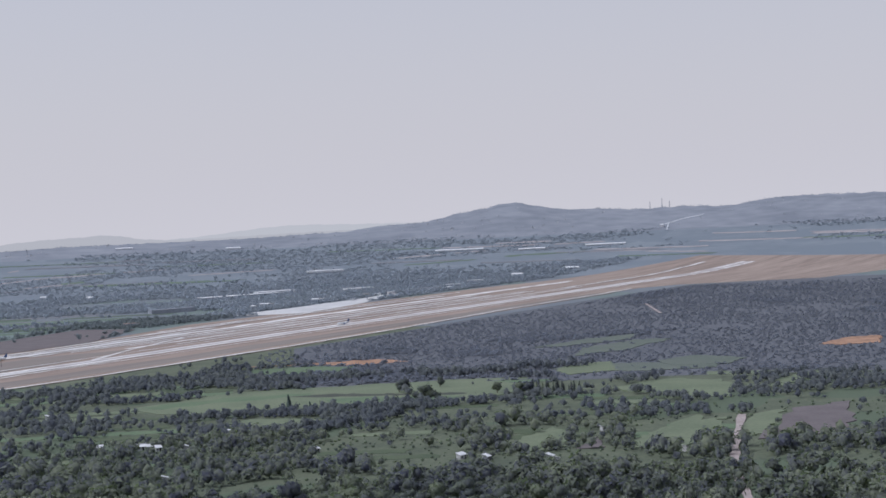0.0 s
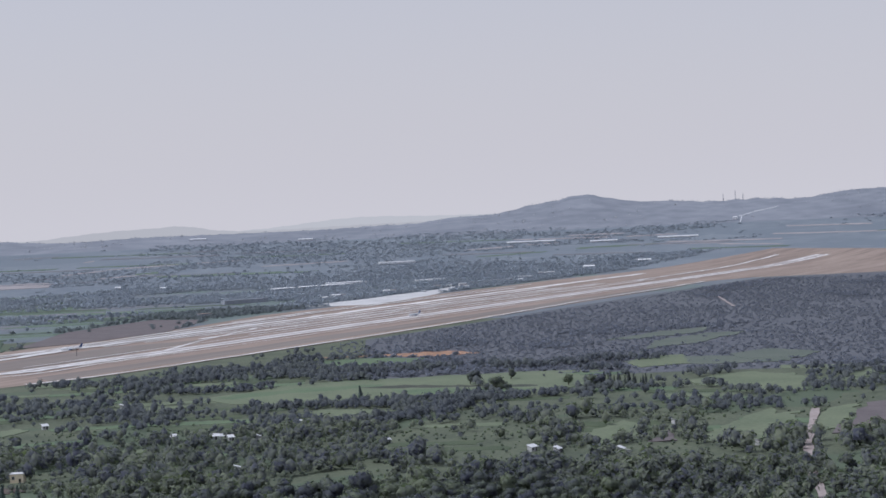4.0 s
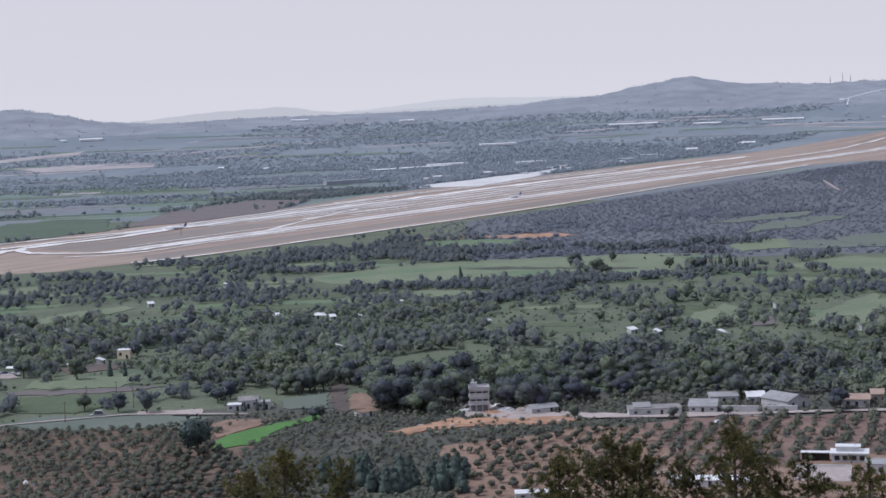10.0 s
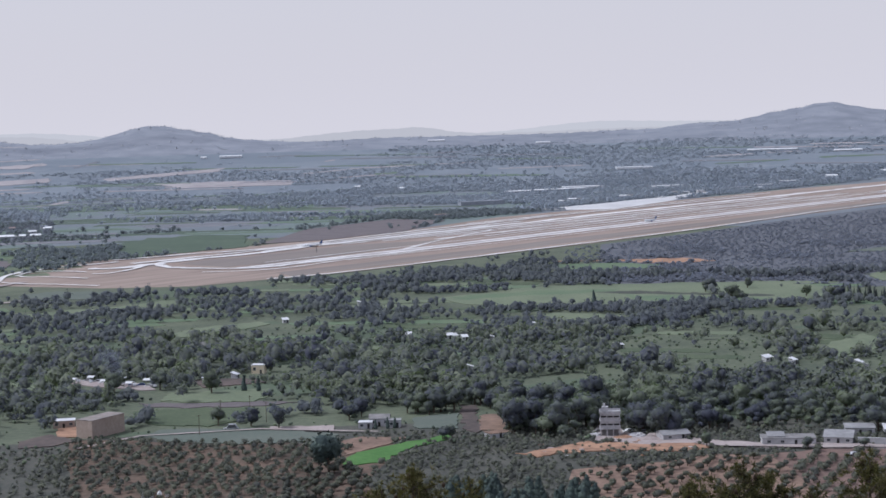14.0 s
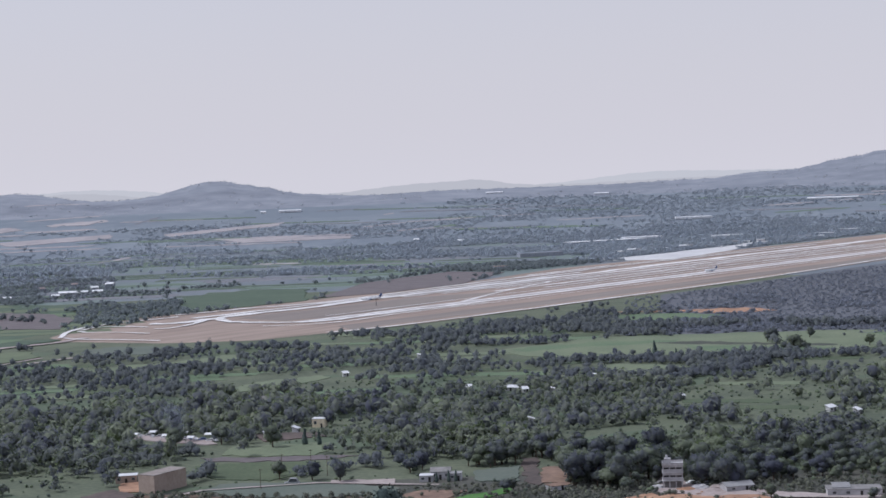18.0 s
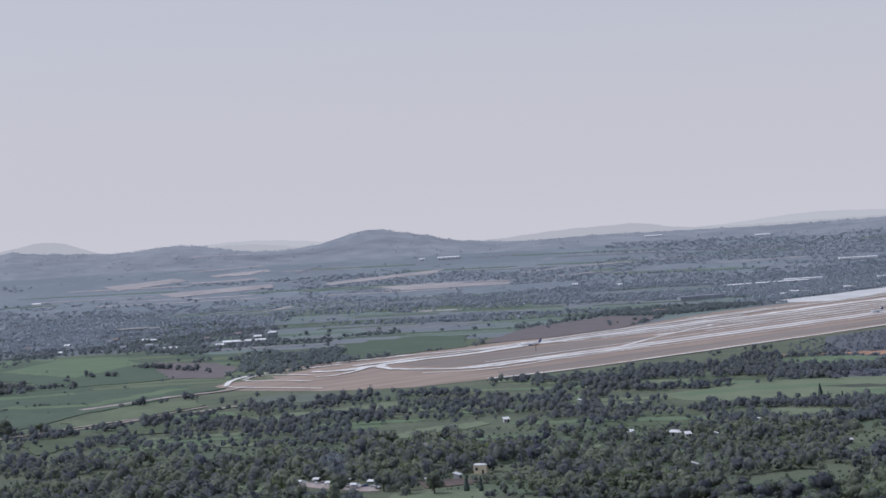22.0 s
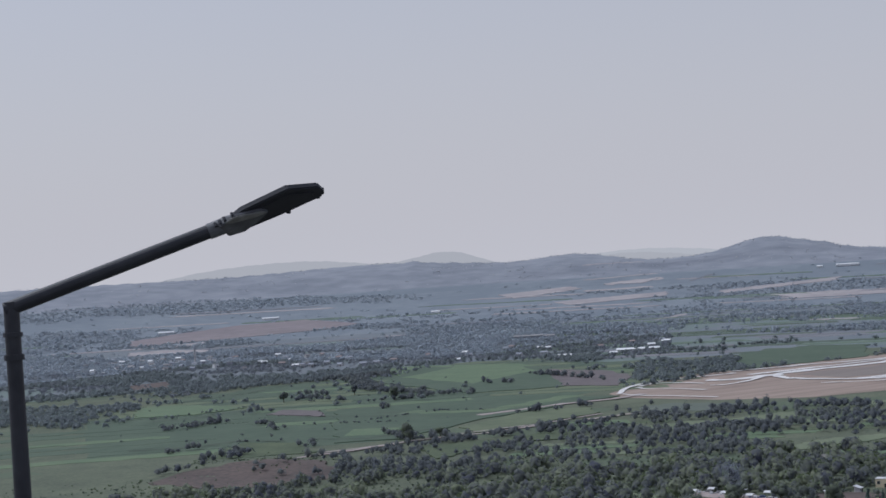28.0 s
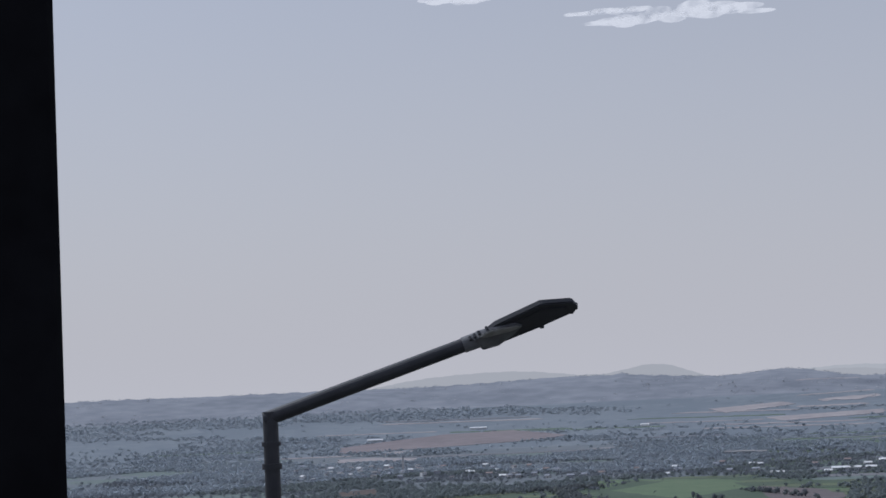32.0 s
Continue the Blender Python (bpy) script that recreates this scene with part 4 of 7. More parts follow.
field("field", [(-332, 1019), (-305, 1111), (-266, 1113), (-287, 1169), (-332, 1120), (-371, 1091)], M["grass_rough"], "rough grass below the dirt track", 0.668, 0.93)
lane("dirt_road", [(395, 920), (341, 805), (312, 737), (295, 692), (278, 639)], 4.5, M["dirt"], "winding pale dirt road between trees", 0.75)
lane("dirt_road", [(-440, 1003), (-433, 1055), (-414, 1079), (-387, 1128), (-371, 1145), (-340, 1167), (-310, 1213)], 6, M["dirt"], "pale dirt road across the green fields", 0.75)
lane("dirt_road", [(-387, 1300), (-363, 1331), (-335, 1372), (-297, 1401), (-280, 1440)], 9, M["dirt"], "pale dirt track to the runway end", 0.75)
lane("dirt_road", [(-285, 1236), (-264, 1261), (-244, 1281)], 6, M["dirt"], "short pale dirt track among the trees", 0.75)
lane("dirt_road", [(132, 628), (173, 615), (215, 609), (264, 597)], 4, M["dirt"], "pale lane above the olive grove", 0.75)
lane("dirt_road", [(-113, 667), (-90, 691), (-42, 697), (7, 681)], 1.8, M["dirt"], "pale dirt track beside the fallow field", 0.75)
field("field", [(150, 542), (150, 609), (172, 612), (263, 594), (226, 518), (208, 543), (176, 524)], M["soil_rows"], "dark red-brown soil between olive rows", 0.100, 1.0)
lane("dirt_road", [(747, 2029), (721, 1936), (692, 1831)], 3, M["dirt"], "short pale track in the maquis", 0.75)
TAKEN.append(([(289, 640), (301, 690), (318, 737), (347, 805), (384, 880), (394, 876), (357, 800), (328, 733), (311, 688), (299, 638)], 1.0))



def parcels(poly, turn, long, deep, share, kinds, label, seed, lift=0.3, keep=1.0, across_view=True):
    """Small fields on a slanting grid inside an outline."""
    rnd = random.Random(seed)
    d = Vector((math.sin(radians(turn)), math.cos(radians(turn))))
    q = Vector((d.y, -d.x))
    cx, cy = sum(p[0] for p in poly) / len(poly), sum(p[1] for p in poly) / len(poly)
    d0, q0 = d, q
    for i in range(-14, 15):
        for j in range(-36, 37):
            shift = rnd.uniform(-0.4, 0.4)
            c = Vector((cx, cy)) + q0 * (i + shift) * long + d0 * j * deep
            if rnd.random() > share or not inside(np.array([c.x]), np.array([c.y]), poly)[0]:
                continue
            if across_view:
                d = Vector((c.x, c.y)).normalized()
                d = Vector((d.x * math.cos(0.12) + d.y * math.sin(0.12), d.y * math.cos(0.12) - d.x * math.sin(0.12)))
                q = Vector((d.y, -d.x))
            a, b = long * rnd.uniform(0.35, 0.62), deep * rnd.uniform(0.30, 0.48)
            pts = [c + q * sx * a * rnd.uniform(0.8, 1.1) + d * sy * b * rnd.uniform(0.8, 1.1) for sx, sy in ((-1, -1), (1, -1), (1, 1), (-1, 1))]
            field("field", [(p.x, p.y) for p in pts], M[rnd.choice(kinds)], label, lift + 0.01 * ((i * 7 + j * 3) % 9), keep)


parcels([(-900, 1350), (-765, 1711), (-591, 1997), (-380, 1860), (-306, 1542), (-397, 1332), (-402, 1145), (-640, 1060)], -22, 190, 34, 0.7, ("crop_far", "crop_far", "crop_west", "crop_far", "crop_lush", "crop_west"), "long narrow crop field west of the runway", 5, 0.1, 0.9)
parcels([(-260, 1830), (20, 2230), (120, 2500), (-60, 2900), (-560, 2900), (-640, 2150)], -8, 170, 44, 0.7, ("crop_far", "crop_far", "pale_crop", "crop_far", "pale_crop", "far_field"), "field behind the runway end", 6, 0.1, 0.95)
parcels([(-330, 1130), (-290, 1330), (-120, 1380), (80, 1360), (480, 1240), (520, 1080), (360, 860), (160, 860), (-190, 900)], 10, 62, 24, 0.3, ("crop", "crop_lush", "grass_rough"), "small field among the trees", 7, 0.1, 0.97)
parcels([(-1900, 2700), (-1700, 3500), (-900, 4000), (500, 4050), (500, 3500), (-300, 3050), (-900, 2700)], -12, 300, 26, 0.12, ("straw", "pale_crop", "far_field", "far_field", "pale_crop"), "pale field in the haze", 8, 0.4, 0.95)
parcels([(700, 3350), (1600, 3000), (1900, 3400), (1400, 3900), (700, 4050)], 22, 260, 30, 0.09, ("straw", "pale_crop", "far_field"), "pale field in the haze", 9, 0.4, 0.95)
STREAKS = (
    (15.26, 3996, 17.22, 3996, 28, "straw"),
    (17.22, 3912, 18.97, 3928, 28, "straw"),
    (13.84, 3812, 15.07, 3836, 20, "straw"),
    (11.76, 3748, 13.46, 3792, 28, "straw"),
    (18.32, 3700, 20.34, 3672, 28, "straw"),
    (20.25, 3648, 22.41, 3580, 28, "straw"),
    (15.91, 3804, 17.77, 3860, 20, "far_field"),
    (12.13, 3576, 14.59, 3632, 32, "pale_crop"),
    (15.53, 3680, 18.32, 3716, 40, "pale_crop"),
    (-6.59, 3636, -4.36, 3732, 24, "straw"),
    (-6.64, 3468, -2.42, 3396, 40, "straw"),
    (-6.29, 3364, -5.39, 3360, 28, "straw"),
    (-0.21, 3684, 2.24, 3732, 24, "straw"),
    (0.72, 3540, 1.51, 3560, 44, "pale_crop"),
    (2.62, 3736, 4.33, 3760, 20, "straw"),
    (4.89, 3584, 7.85, 3620, 24, "straw"),
    (-2.45, 3532, -1.15, 3564, 20, "far_field"),
    (1.69, 4004, 3.77, 4020, 24, "far_field"),
    (-0.94, 3880, -0.57, 3912, 24, "straw"),
    (-12.78, 4352, -10.7, 4420, 16, "straw"),
    (-12.8, 4080, -10.26, 4144, 24, "straw"),
    (-9.72, 3964, -6.95, 3944, 20, "straw"),
    (-12.09, 3952, -10.09, 4004, 68, "straw"),
    (-12.82, 3812, -10.46, 3824, 40, "straw"),
    (-12.83, 3600, -9.96, 3648, 56, "straw"),
    (-8.09, 3596, -4.52, 3768, 52, "straw"),
    (-6.6, 3448, -2.07, 3432, 56, "straw"),
    (-9.25, 3896, -8.43, 4040, 40, "far_field"),
    (-10.51, 2968, -9.41, 3104, 44, "straw"),
    (-5.42, 2648, -3.72, 2620, 44, "straw"),
    (-8.63, 3140, -7.27, 3124, 32, "far_field"),
    (-3.18, 4036, -1.66, 4052, 20, "far_field"),
    (-1.68, 3600, -0.15, 3672, 24, "straw"),
    (-0.54, 3476, 1.37, 3540, 24, "straw"),
    (20.95, 4252, 21.44, 4312, 6, "far_white"),
    (21.44, 4312, 22.3, 4392, 6, "far_white"),
    (21.02, 4150, 21.09, 4264, 40, "far_white"),
)


def streak(a0, r0, a1, r1, deep, kind, seed):
    """A long thin field, quarry track or clearing on the far slopes, seen almost edge on."""
    rnd = random.Random(seed)
    bm = bmesh.new()
    prev = None
    n = 14
    for i in range(n + 1):
        q = i / n
        a, r = radians(a0 + (a1 - a0) * q), r0 + (r1 - r0) * q
        w = deep / 2 * (rnd.uniform(0.65, 1.1) if 0 < i < n else 0.25)
        o = rnd.uniform(-0.15, 0.15) * deep
        pair = []
        for s_ in (-1, 0, 1):
            x, y = (r + o + s_ * w) * math.sin(a), (r + o + s_ * w) * math.cos(a)
            pair.append(bm.verts.new((x, y, float(land_far(x, y)) + 0.35)))
        if prev:
            for k in (0, 1):
                bm.faces.new((prev[k], pair[k], pair[k + 1], prev[k + 1]))
        prev = pair
    bmesh.ops.recalc_face_normals(bm, faces=bm.faces[:])
    for fc in bm.faces:
        if fc.normal.z < 0:
            fc.normal_flip()
    label = {"straw": "long straw-coloured field in the haze", "far_field": "field on the far slope, greyed by painted haze", "pale_crop": "green field on the far slope, paled by painted haze"}.get(kind, "bare white quarry track on the hillside")
    tagged(new("field" if kind != "far_white" else "quarry_track", bm_mesh("field", bm, M[kind])), label, "field", kind="structure")
    if deep > 20:
        TAKEN.append(([(r * math.sin(radians(a)), r * math.cos(radians(a))) for r, a in ((r0 - deep * 0.7, a0), (r0 + deep * 0.5, a0), (r1 + deep * 0.5, a1), (r1 - deep * 0.7, a1))], 0.95))


for i, line in enumerate(STREAKS):
    streak(*line, i)
# ---- woods and trees ----


def ico(sub):
    bm = bmesh.new()
    bmesh.ops.create_icosphere(bm, subdivisions=sub, radius=1)
    v = np.array([p.co[:] for p in bm.verts])
    bm.faces.ensure_lookup_table()
    f = np.array([[q.index for q in p.verts] for p in bm.faces])
    bm.free()
    return v, f


ICO = {1: ico(1), 2: ico(2)}
RNG = np.random.default_rng(7)


def crowns(name, x, y, size, tall, sub, lumps, material, label, z=None, category="trees", leaves=0, smooth=False, core=True, clump=0.105, lie=0.3):
    """Many tree crowns in one mesh: each is a few ragged lumps, with loose leaf clumps round them."""
    bv, bf = ICO[sub]
    n = len(x)
    if not n:
        return None
    z = land_far(x, y) if z is None else z
    high = tall * np.exp(RNG.normal(0.0, 0.17, n)) if leaves else np.full(n, tall)
    out_v, out_f, out_n, base = [], [], [], 0
    for k in range(lumps):
        jit = RNG.uniform(0.62, 1.25, (n, len(bv), 1)) * (0.66 if leaves else 1.0)
        s = size * (1.0 if lumps == 1 else RNG.uniform(0.55, 0.85, n))
        off = np.zeros((n, 3)) if lumps == 1 else np.stack([RNG.normal(0, 0.22, n) * size, RNG.normal(0, 0.22, n) * size, RNG.uniform(-0.12, 0.22, n) * size * high], -1)
        v = bv[None] * jit * np.stack([s, s, s * high], -1)[:, None, :] * 0.5
        c = np.stack([x, y, z + size * high * 0.46], -1) + off
        if core:
            out_v.append((v + c[:, None, :]).reshape(-1, 3))
            out_n.append(np.tile(bv, (n, 1)))
            out_f.append((bf[None] + (base + np.arange(n) * len(bv))[:, None, None]).reshape(-1, 3))
            base += n * len(bv)
        if leaves:
            d = RNG.normal(0, 1, (n, leaves, 3))
            d /= np.linalg.norm(d, axis=2, keepdims=True)
            d[:, :, 2] = np.abs(d[:, :, 2]) * 1.2 - 0.45
            lobes = 0.78 + 0.34 * np.sin(d[:, :, 0:1] * 5 + x[:, None, None]) * np.sin(d[:, :, 1:2] * 5 + y[:, None, None])
            p = d * lobes * RNG.uniform(0.8, 1.12, (n, leaves, 1)) * np.stack([s, s, s * high], -1)[:, None, :] * 0.5 + c[:, None, :]
            o = RNG.normal(0, 1, (n, leaves, 3, 3))
            d[:, :, 2] += 0.5
            d /= np.linalg.norm(d, axis=2, keepdims=True) + 1e-9
            o -= 0.6 * (o * d[:, :, None, :]).sum(3, keepdims=True) * d[:, :, None, :]
            tri = p[:, :, None, :] + o * (size * clump)[:, None, None, None]
            tri, soft = outward(tri, d)
            out_v.append(tri)
            out_n.append(soft)
            out_f.append(np.arange(n * leaves * 3).reshape(-1, 3) + base)
            base += n * leaves * 3
    # Up-leaning normals even out crown shade, most of all for hazy far woods.
    soft = np.concatenate(out_n) * (1 - lie) + np.array([0, 0, lie])
    soft /= np.linalg.norm(soft, axis=1, keepdims=True) + 1e-9
    ob = new(name, np_mesh(name, np.concatenate(out_v), np.concatenate(out_f), [material], None, smooth, soft))
    return tagged(ob, label, category, kind="stuff")


def scatter(r0, r1, cell, a0=-42.0, a1=33.0):
    """Points on a shaken grid within two distances and two bearings."""
    g = np.arange(-r1, r1, cell)
    x, y = np.meshgrid(g, np.arange(0, r1, cell))
    x = x.ravel() + RNG.uniform(-0.45, 0.45, x.size) * cell
    y = y.ravel() + RNG.uniform(-0.45, 0.45, y.size) * cell
    r, a = np.hypot(x, y), np.degrees(np.arctan2(x, y))
    k = (r > r0) & (r < r1) & (a > a0) & (a < a1)
    return x[k], y[k]


def free(x, y):
    f = np.ones(len(x))
    for poly, keep in TAKEN:
        f[inside(x, y, poly)] *= 1 - keep
    return f


def across(x, y):
    return (x - AO[0]) * AN[0] + (y - AO[1]) * AN[1]


def along(x, y):
    return (x - AO[0]) * AU[0] + (y - AO[1]) * AU[1]


def woods(x, y):
    """Share of the ground that trees cover."""
    r, a, n = np.hypot(x, y), np.degrees(np.arctan2(x, y)), across(x, y)
    n1, n2 = vnoise(x * 0.7, y, 60, 3), vnoise(x, y, 22, 5)
    near = np.clip((n1 * 0.6 + n2 * 0.4 - np.where(r > 960, np.where(a < -9, 0.36, np.where(a < -1, 0.45, np.where(a > 12, 0.41, 0.46))), np.where(r > 775, np.where(a > 8, 0.4, np.where(a < -9, 0.36, 0.46)), np.where(a > 5, 0.2, 0.4)))) * 7, 0.03, 0.95)
    west = np.clip((n1 * 0.5 + n2 * 0.5 - 0.74) * 6, 0.0, 0.5)
    d = np.where((a < -11) & (r > 1250 + 19 * (a + 14.3)), west, near)
    d = np.where((n > 200) | ((r > 1550) & (a < -6)), np.clip((vnoise(x * 0.6, y, 150, 8) * 0.75 + vnoise(x, y, 45, 9) * 0.25 - 0.44) * 12, 0.015, 0.97), d)
    d = np.where((n > 212) & (n < 400 + 40 * np.sin(x / 50)) & (along(x, y) > 480), np.maximum(d, 0.85), d)
    return d * free(x, y)


HUTS = ((29, 984, 5), (52, 973, 6), (57, 971, 5), (61, 963, 4), (-46, 1080, 4.5), (141, 906, 5), (206, 840, 6), (216, 828, 4), (245, 813, 4), (107, 1012, 3.5), (-75, 832, 4), (-62, 846, 4), (2, 1170, 4), (76, 960, 4), (56, 844, 4), (245, 804, 4), (303, 900, 4), (314, 803, 4), (-23, 933, 4), (175, 777, 4))
for x, y, w in HUTS:
    r = math.hypot(x, y)
    ux, uy = x / r, y / r
    TAKEN.append(([(x + ux * f + uy * s, y + uy * f - ux * s) for f, s in ((5, -4), (5, 4), (-26, 3), (-26, -3))], 0.9))
TAKEN.append(([(-395, 1090), (-309, 1140), (-212, 1200), (-150, 1236), (-236, 1295), (-287, 1370), (-342, 1312), (-416, 1194)], 0.8))
TAKEN.append(([(-158, 874), (-92, 828), (-86, 786), (-148, 826)], 0.88))
TAKEN.append(([(-115, 715), (-5, 700), (-5, 752), (-40, 768), (-105, 785)], 0.85))
px, py = scatter(640, 1000, 6.1)
bearing = np.degrees(np.arctan2(px, py))
edge = np.where(bearing > 12.5, 680 - 0.5 * (bearing - 12.5), np.where(bearing > 5, 666, np.where(bearing > -1, 716, 722))) + 6 * np.sin(px / 7)
keep = (RNG.uniform(size=len(px)) < woods(px, py)) & (np.hypot(px, py) > edge)
px, py = px[keep], py[keep]
psize = (3.4 + 5.8 * RNG.uniform(size=len(px)) ** 1.8) * (0.75 + 0.75 * vnoise(px, py, 40, 11))
psize *= np.where((np.degrees(np.arctan2(px, py)) > 5) & (np.hypot(px, py) < 775), 1.1, 1.0)
wood_x, wood_y, wood_s = px, py, psize
wood_first = np.argsort(np.hypot(px - 60, (py - 640) * 1.5))[:300]
rest_ = np.ones(len(px), bool)
rest_[wood_first] = False
close = rest_ & (np.hypot(px, py) < 800)
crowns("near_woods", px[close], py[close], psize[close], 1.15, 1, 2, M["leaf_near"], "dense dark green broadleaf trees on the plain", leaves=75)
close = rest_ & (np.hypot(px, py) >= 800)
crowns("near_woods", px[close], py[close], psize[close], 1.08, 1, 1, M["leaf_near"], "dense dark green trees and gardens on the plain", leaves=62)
px, py = scatter(600, 1060, 4.3, -14, 31)
keep = (RNG.uniform(size=len(px)) < 0.35 * free(px, py) * np.clip(vnoise(px, py, 26, 41) * 1.6, 0.15, 1)) & (np.hypot(px, py) > 655)
px, py = px[keep], py[keep]
crowns("undergrowth", px, py, RNG.uniform(0.9, 2.4, len(px)), 0.75, 1, 1, M["leaf_under"], "mixed shrubs and tall grass between the trees", category="shrubs")
px, py = scatter(700, 1090, 5.2, -42, -14)
keep = RNG.uniform(size=len(px)) < 0.8 * free(px, py) * np.clip(vnoise(px, py, 34, 43) * 1.8 - 0.2, 0.05, 1)
px, py = px[keep], py[keep]
crowns("undergrowth", px, py, RNG.uniform(1.0, 3.0, len(px)), 0.7, 1, 1, M["leaf_under"], "low scrub and rough grass near the mound", category="shrubs", leaves=12)
px, py = scatter(1000, 1560, 6.4)
keep = (RNG.uniform(size=len(px)) < woods(px, py)) & (across(px, py) < 0)
scrubby = (np.degrees(np.arctan2(px, py)) > 9) & (np.hypot(px, py) > 1240)
px, py = px[keep & ~scrubby], py[keep & ~scrubby]
crowns("middle_woods", px, py, RNG.uniform(3.0, 7.4, len(px)) * (0.8 + 0.5 * vnoise(px, py, 60, 12)), 1.05, 1, 1, M["leaf_mid"], "dark green trees and hedges below the runway", leaves=38, lie=0.45)
px, py = scatter(1230, 2600, 6.4, 7.0, 33.0)
keep = (RNG.uniform(size=len(px)) < 0.8 * free(px, py) * np.clip(vnoise(px, py * 0.5, 90, 14) * 2.2, 0.35, 1)) & (across(px, py) < -150) & (np.hypot(px, py) > 1240 + 20 * np.sin(px / 30))
px, py = px[keep], py[keep]
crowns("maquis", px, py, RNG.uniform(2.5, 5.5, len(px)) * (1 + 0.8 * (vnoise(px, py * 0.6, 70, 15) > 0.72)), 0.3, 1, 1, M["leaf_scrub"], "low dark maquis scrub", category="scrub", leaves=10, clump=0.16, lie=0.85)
px, py = scatter(1500, 3650, 8.4)
keep = (RNG.uniform(size=len(px)) < woods(px, py) * np.clip((3600 - np.hypot(px, py)) / 700, 0, 1) ** 1.5) & ((across(px, py) > 195) | (np.degrees(np.arctan2(px, py)) < -9))
px, py = px[keep], py[keep]
# The nearer stand gets less haze in its leaf colour than the farther.
back_ = np.hypot(px, py) < 2250 + 150 * np.sin(px / 90)
crowns("woods_behind_runway", px[back_], py[back_], RNG.uniform(4.5, 10.0, back_.sum()), 0.7, 1, 1, M["leaf_back"], "green trees and hedges behind the runway end, paled by painted haze", leaves=18, clump=0.16, lie=0.65)
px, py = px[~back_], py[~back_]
crowns("far_woods", px, py, RNG.uniform(4.0, 11.0, len(px)), 0.55, 1, 1, M["leaf_far"], "green trees and hedges behind the airfield, paled by painted haze", leaves=14, clump=0.17, lie=0.8)
px, py = scatter(3050, 4200, 12.5)
keep = RNG.uniform(size=len(px)) < np.clip((vnoise(px * 0.45, py, 150, 21) * 0.75 + vnoise(px, py, 50, 22) * 0.25 - 0.47) * 9, 0.01, 0.8) * free(px, py)
px, py = px[keep], py[keep]
# Squashed, near-flat crowns show little shade, imitating haze.
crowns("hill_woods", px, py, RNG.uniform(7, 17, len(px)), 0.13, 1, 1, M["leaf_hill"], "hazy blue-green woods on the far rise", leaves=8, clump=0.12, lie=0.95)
px, py = scatter(4180, 4740, 17.0)
keep = RNG.uniform(size=len(px)) < np.clip((vnoise(px, py, 120, 81) * 0.6 + vnoise(px, py, 40, 82) * 0.4 - 0.44) * 2.5, 0.02, 0.3) * 0.4
px, py = px[keep], py[keep]
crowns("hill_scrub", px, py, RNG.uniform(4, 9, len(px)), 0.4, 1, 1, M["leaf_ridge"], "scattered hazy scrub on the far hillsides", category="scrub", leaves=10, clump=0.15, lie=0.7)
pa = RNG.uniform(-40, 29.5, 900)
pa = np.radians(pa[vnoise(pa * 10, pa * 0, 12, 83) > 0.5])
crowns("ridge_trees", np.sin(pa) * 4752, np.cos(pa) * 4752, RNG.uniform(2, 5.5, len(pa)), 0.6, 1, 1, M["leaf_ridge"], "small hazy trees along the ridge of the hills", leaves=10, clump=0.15)
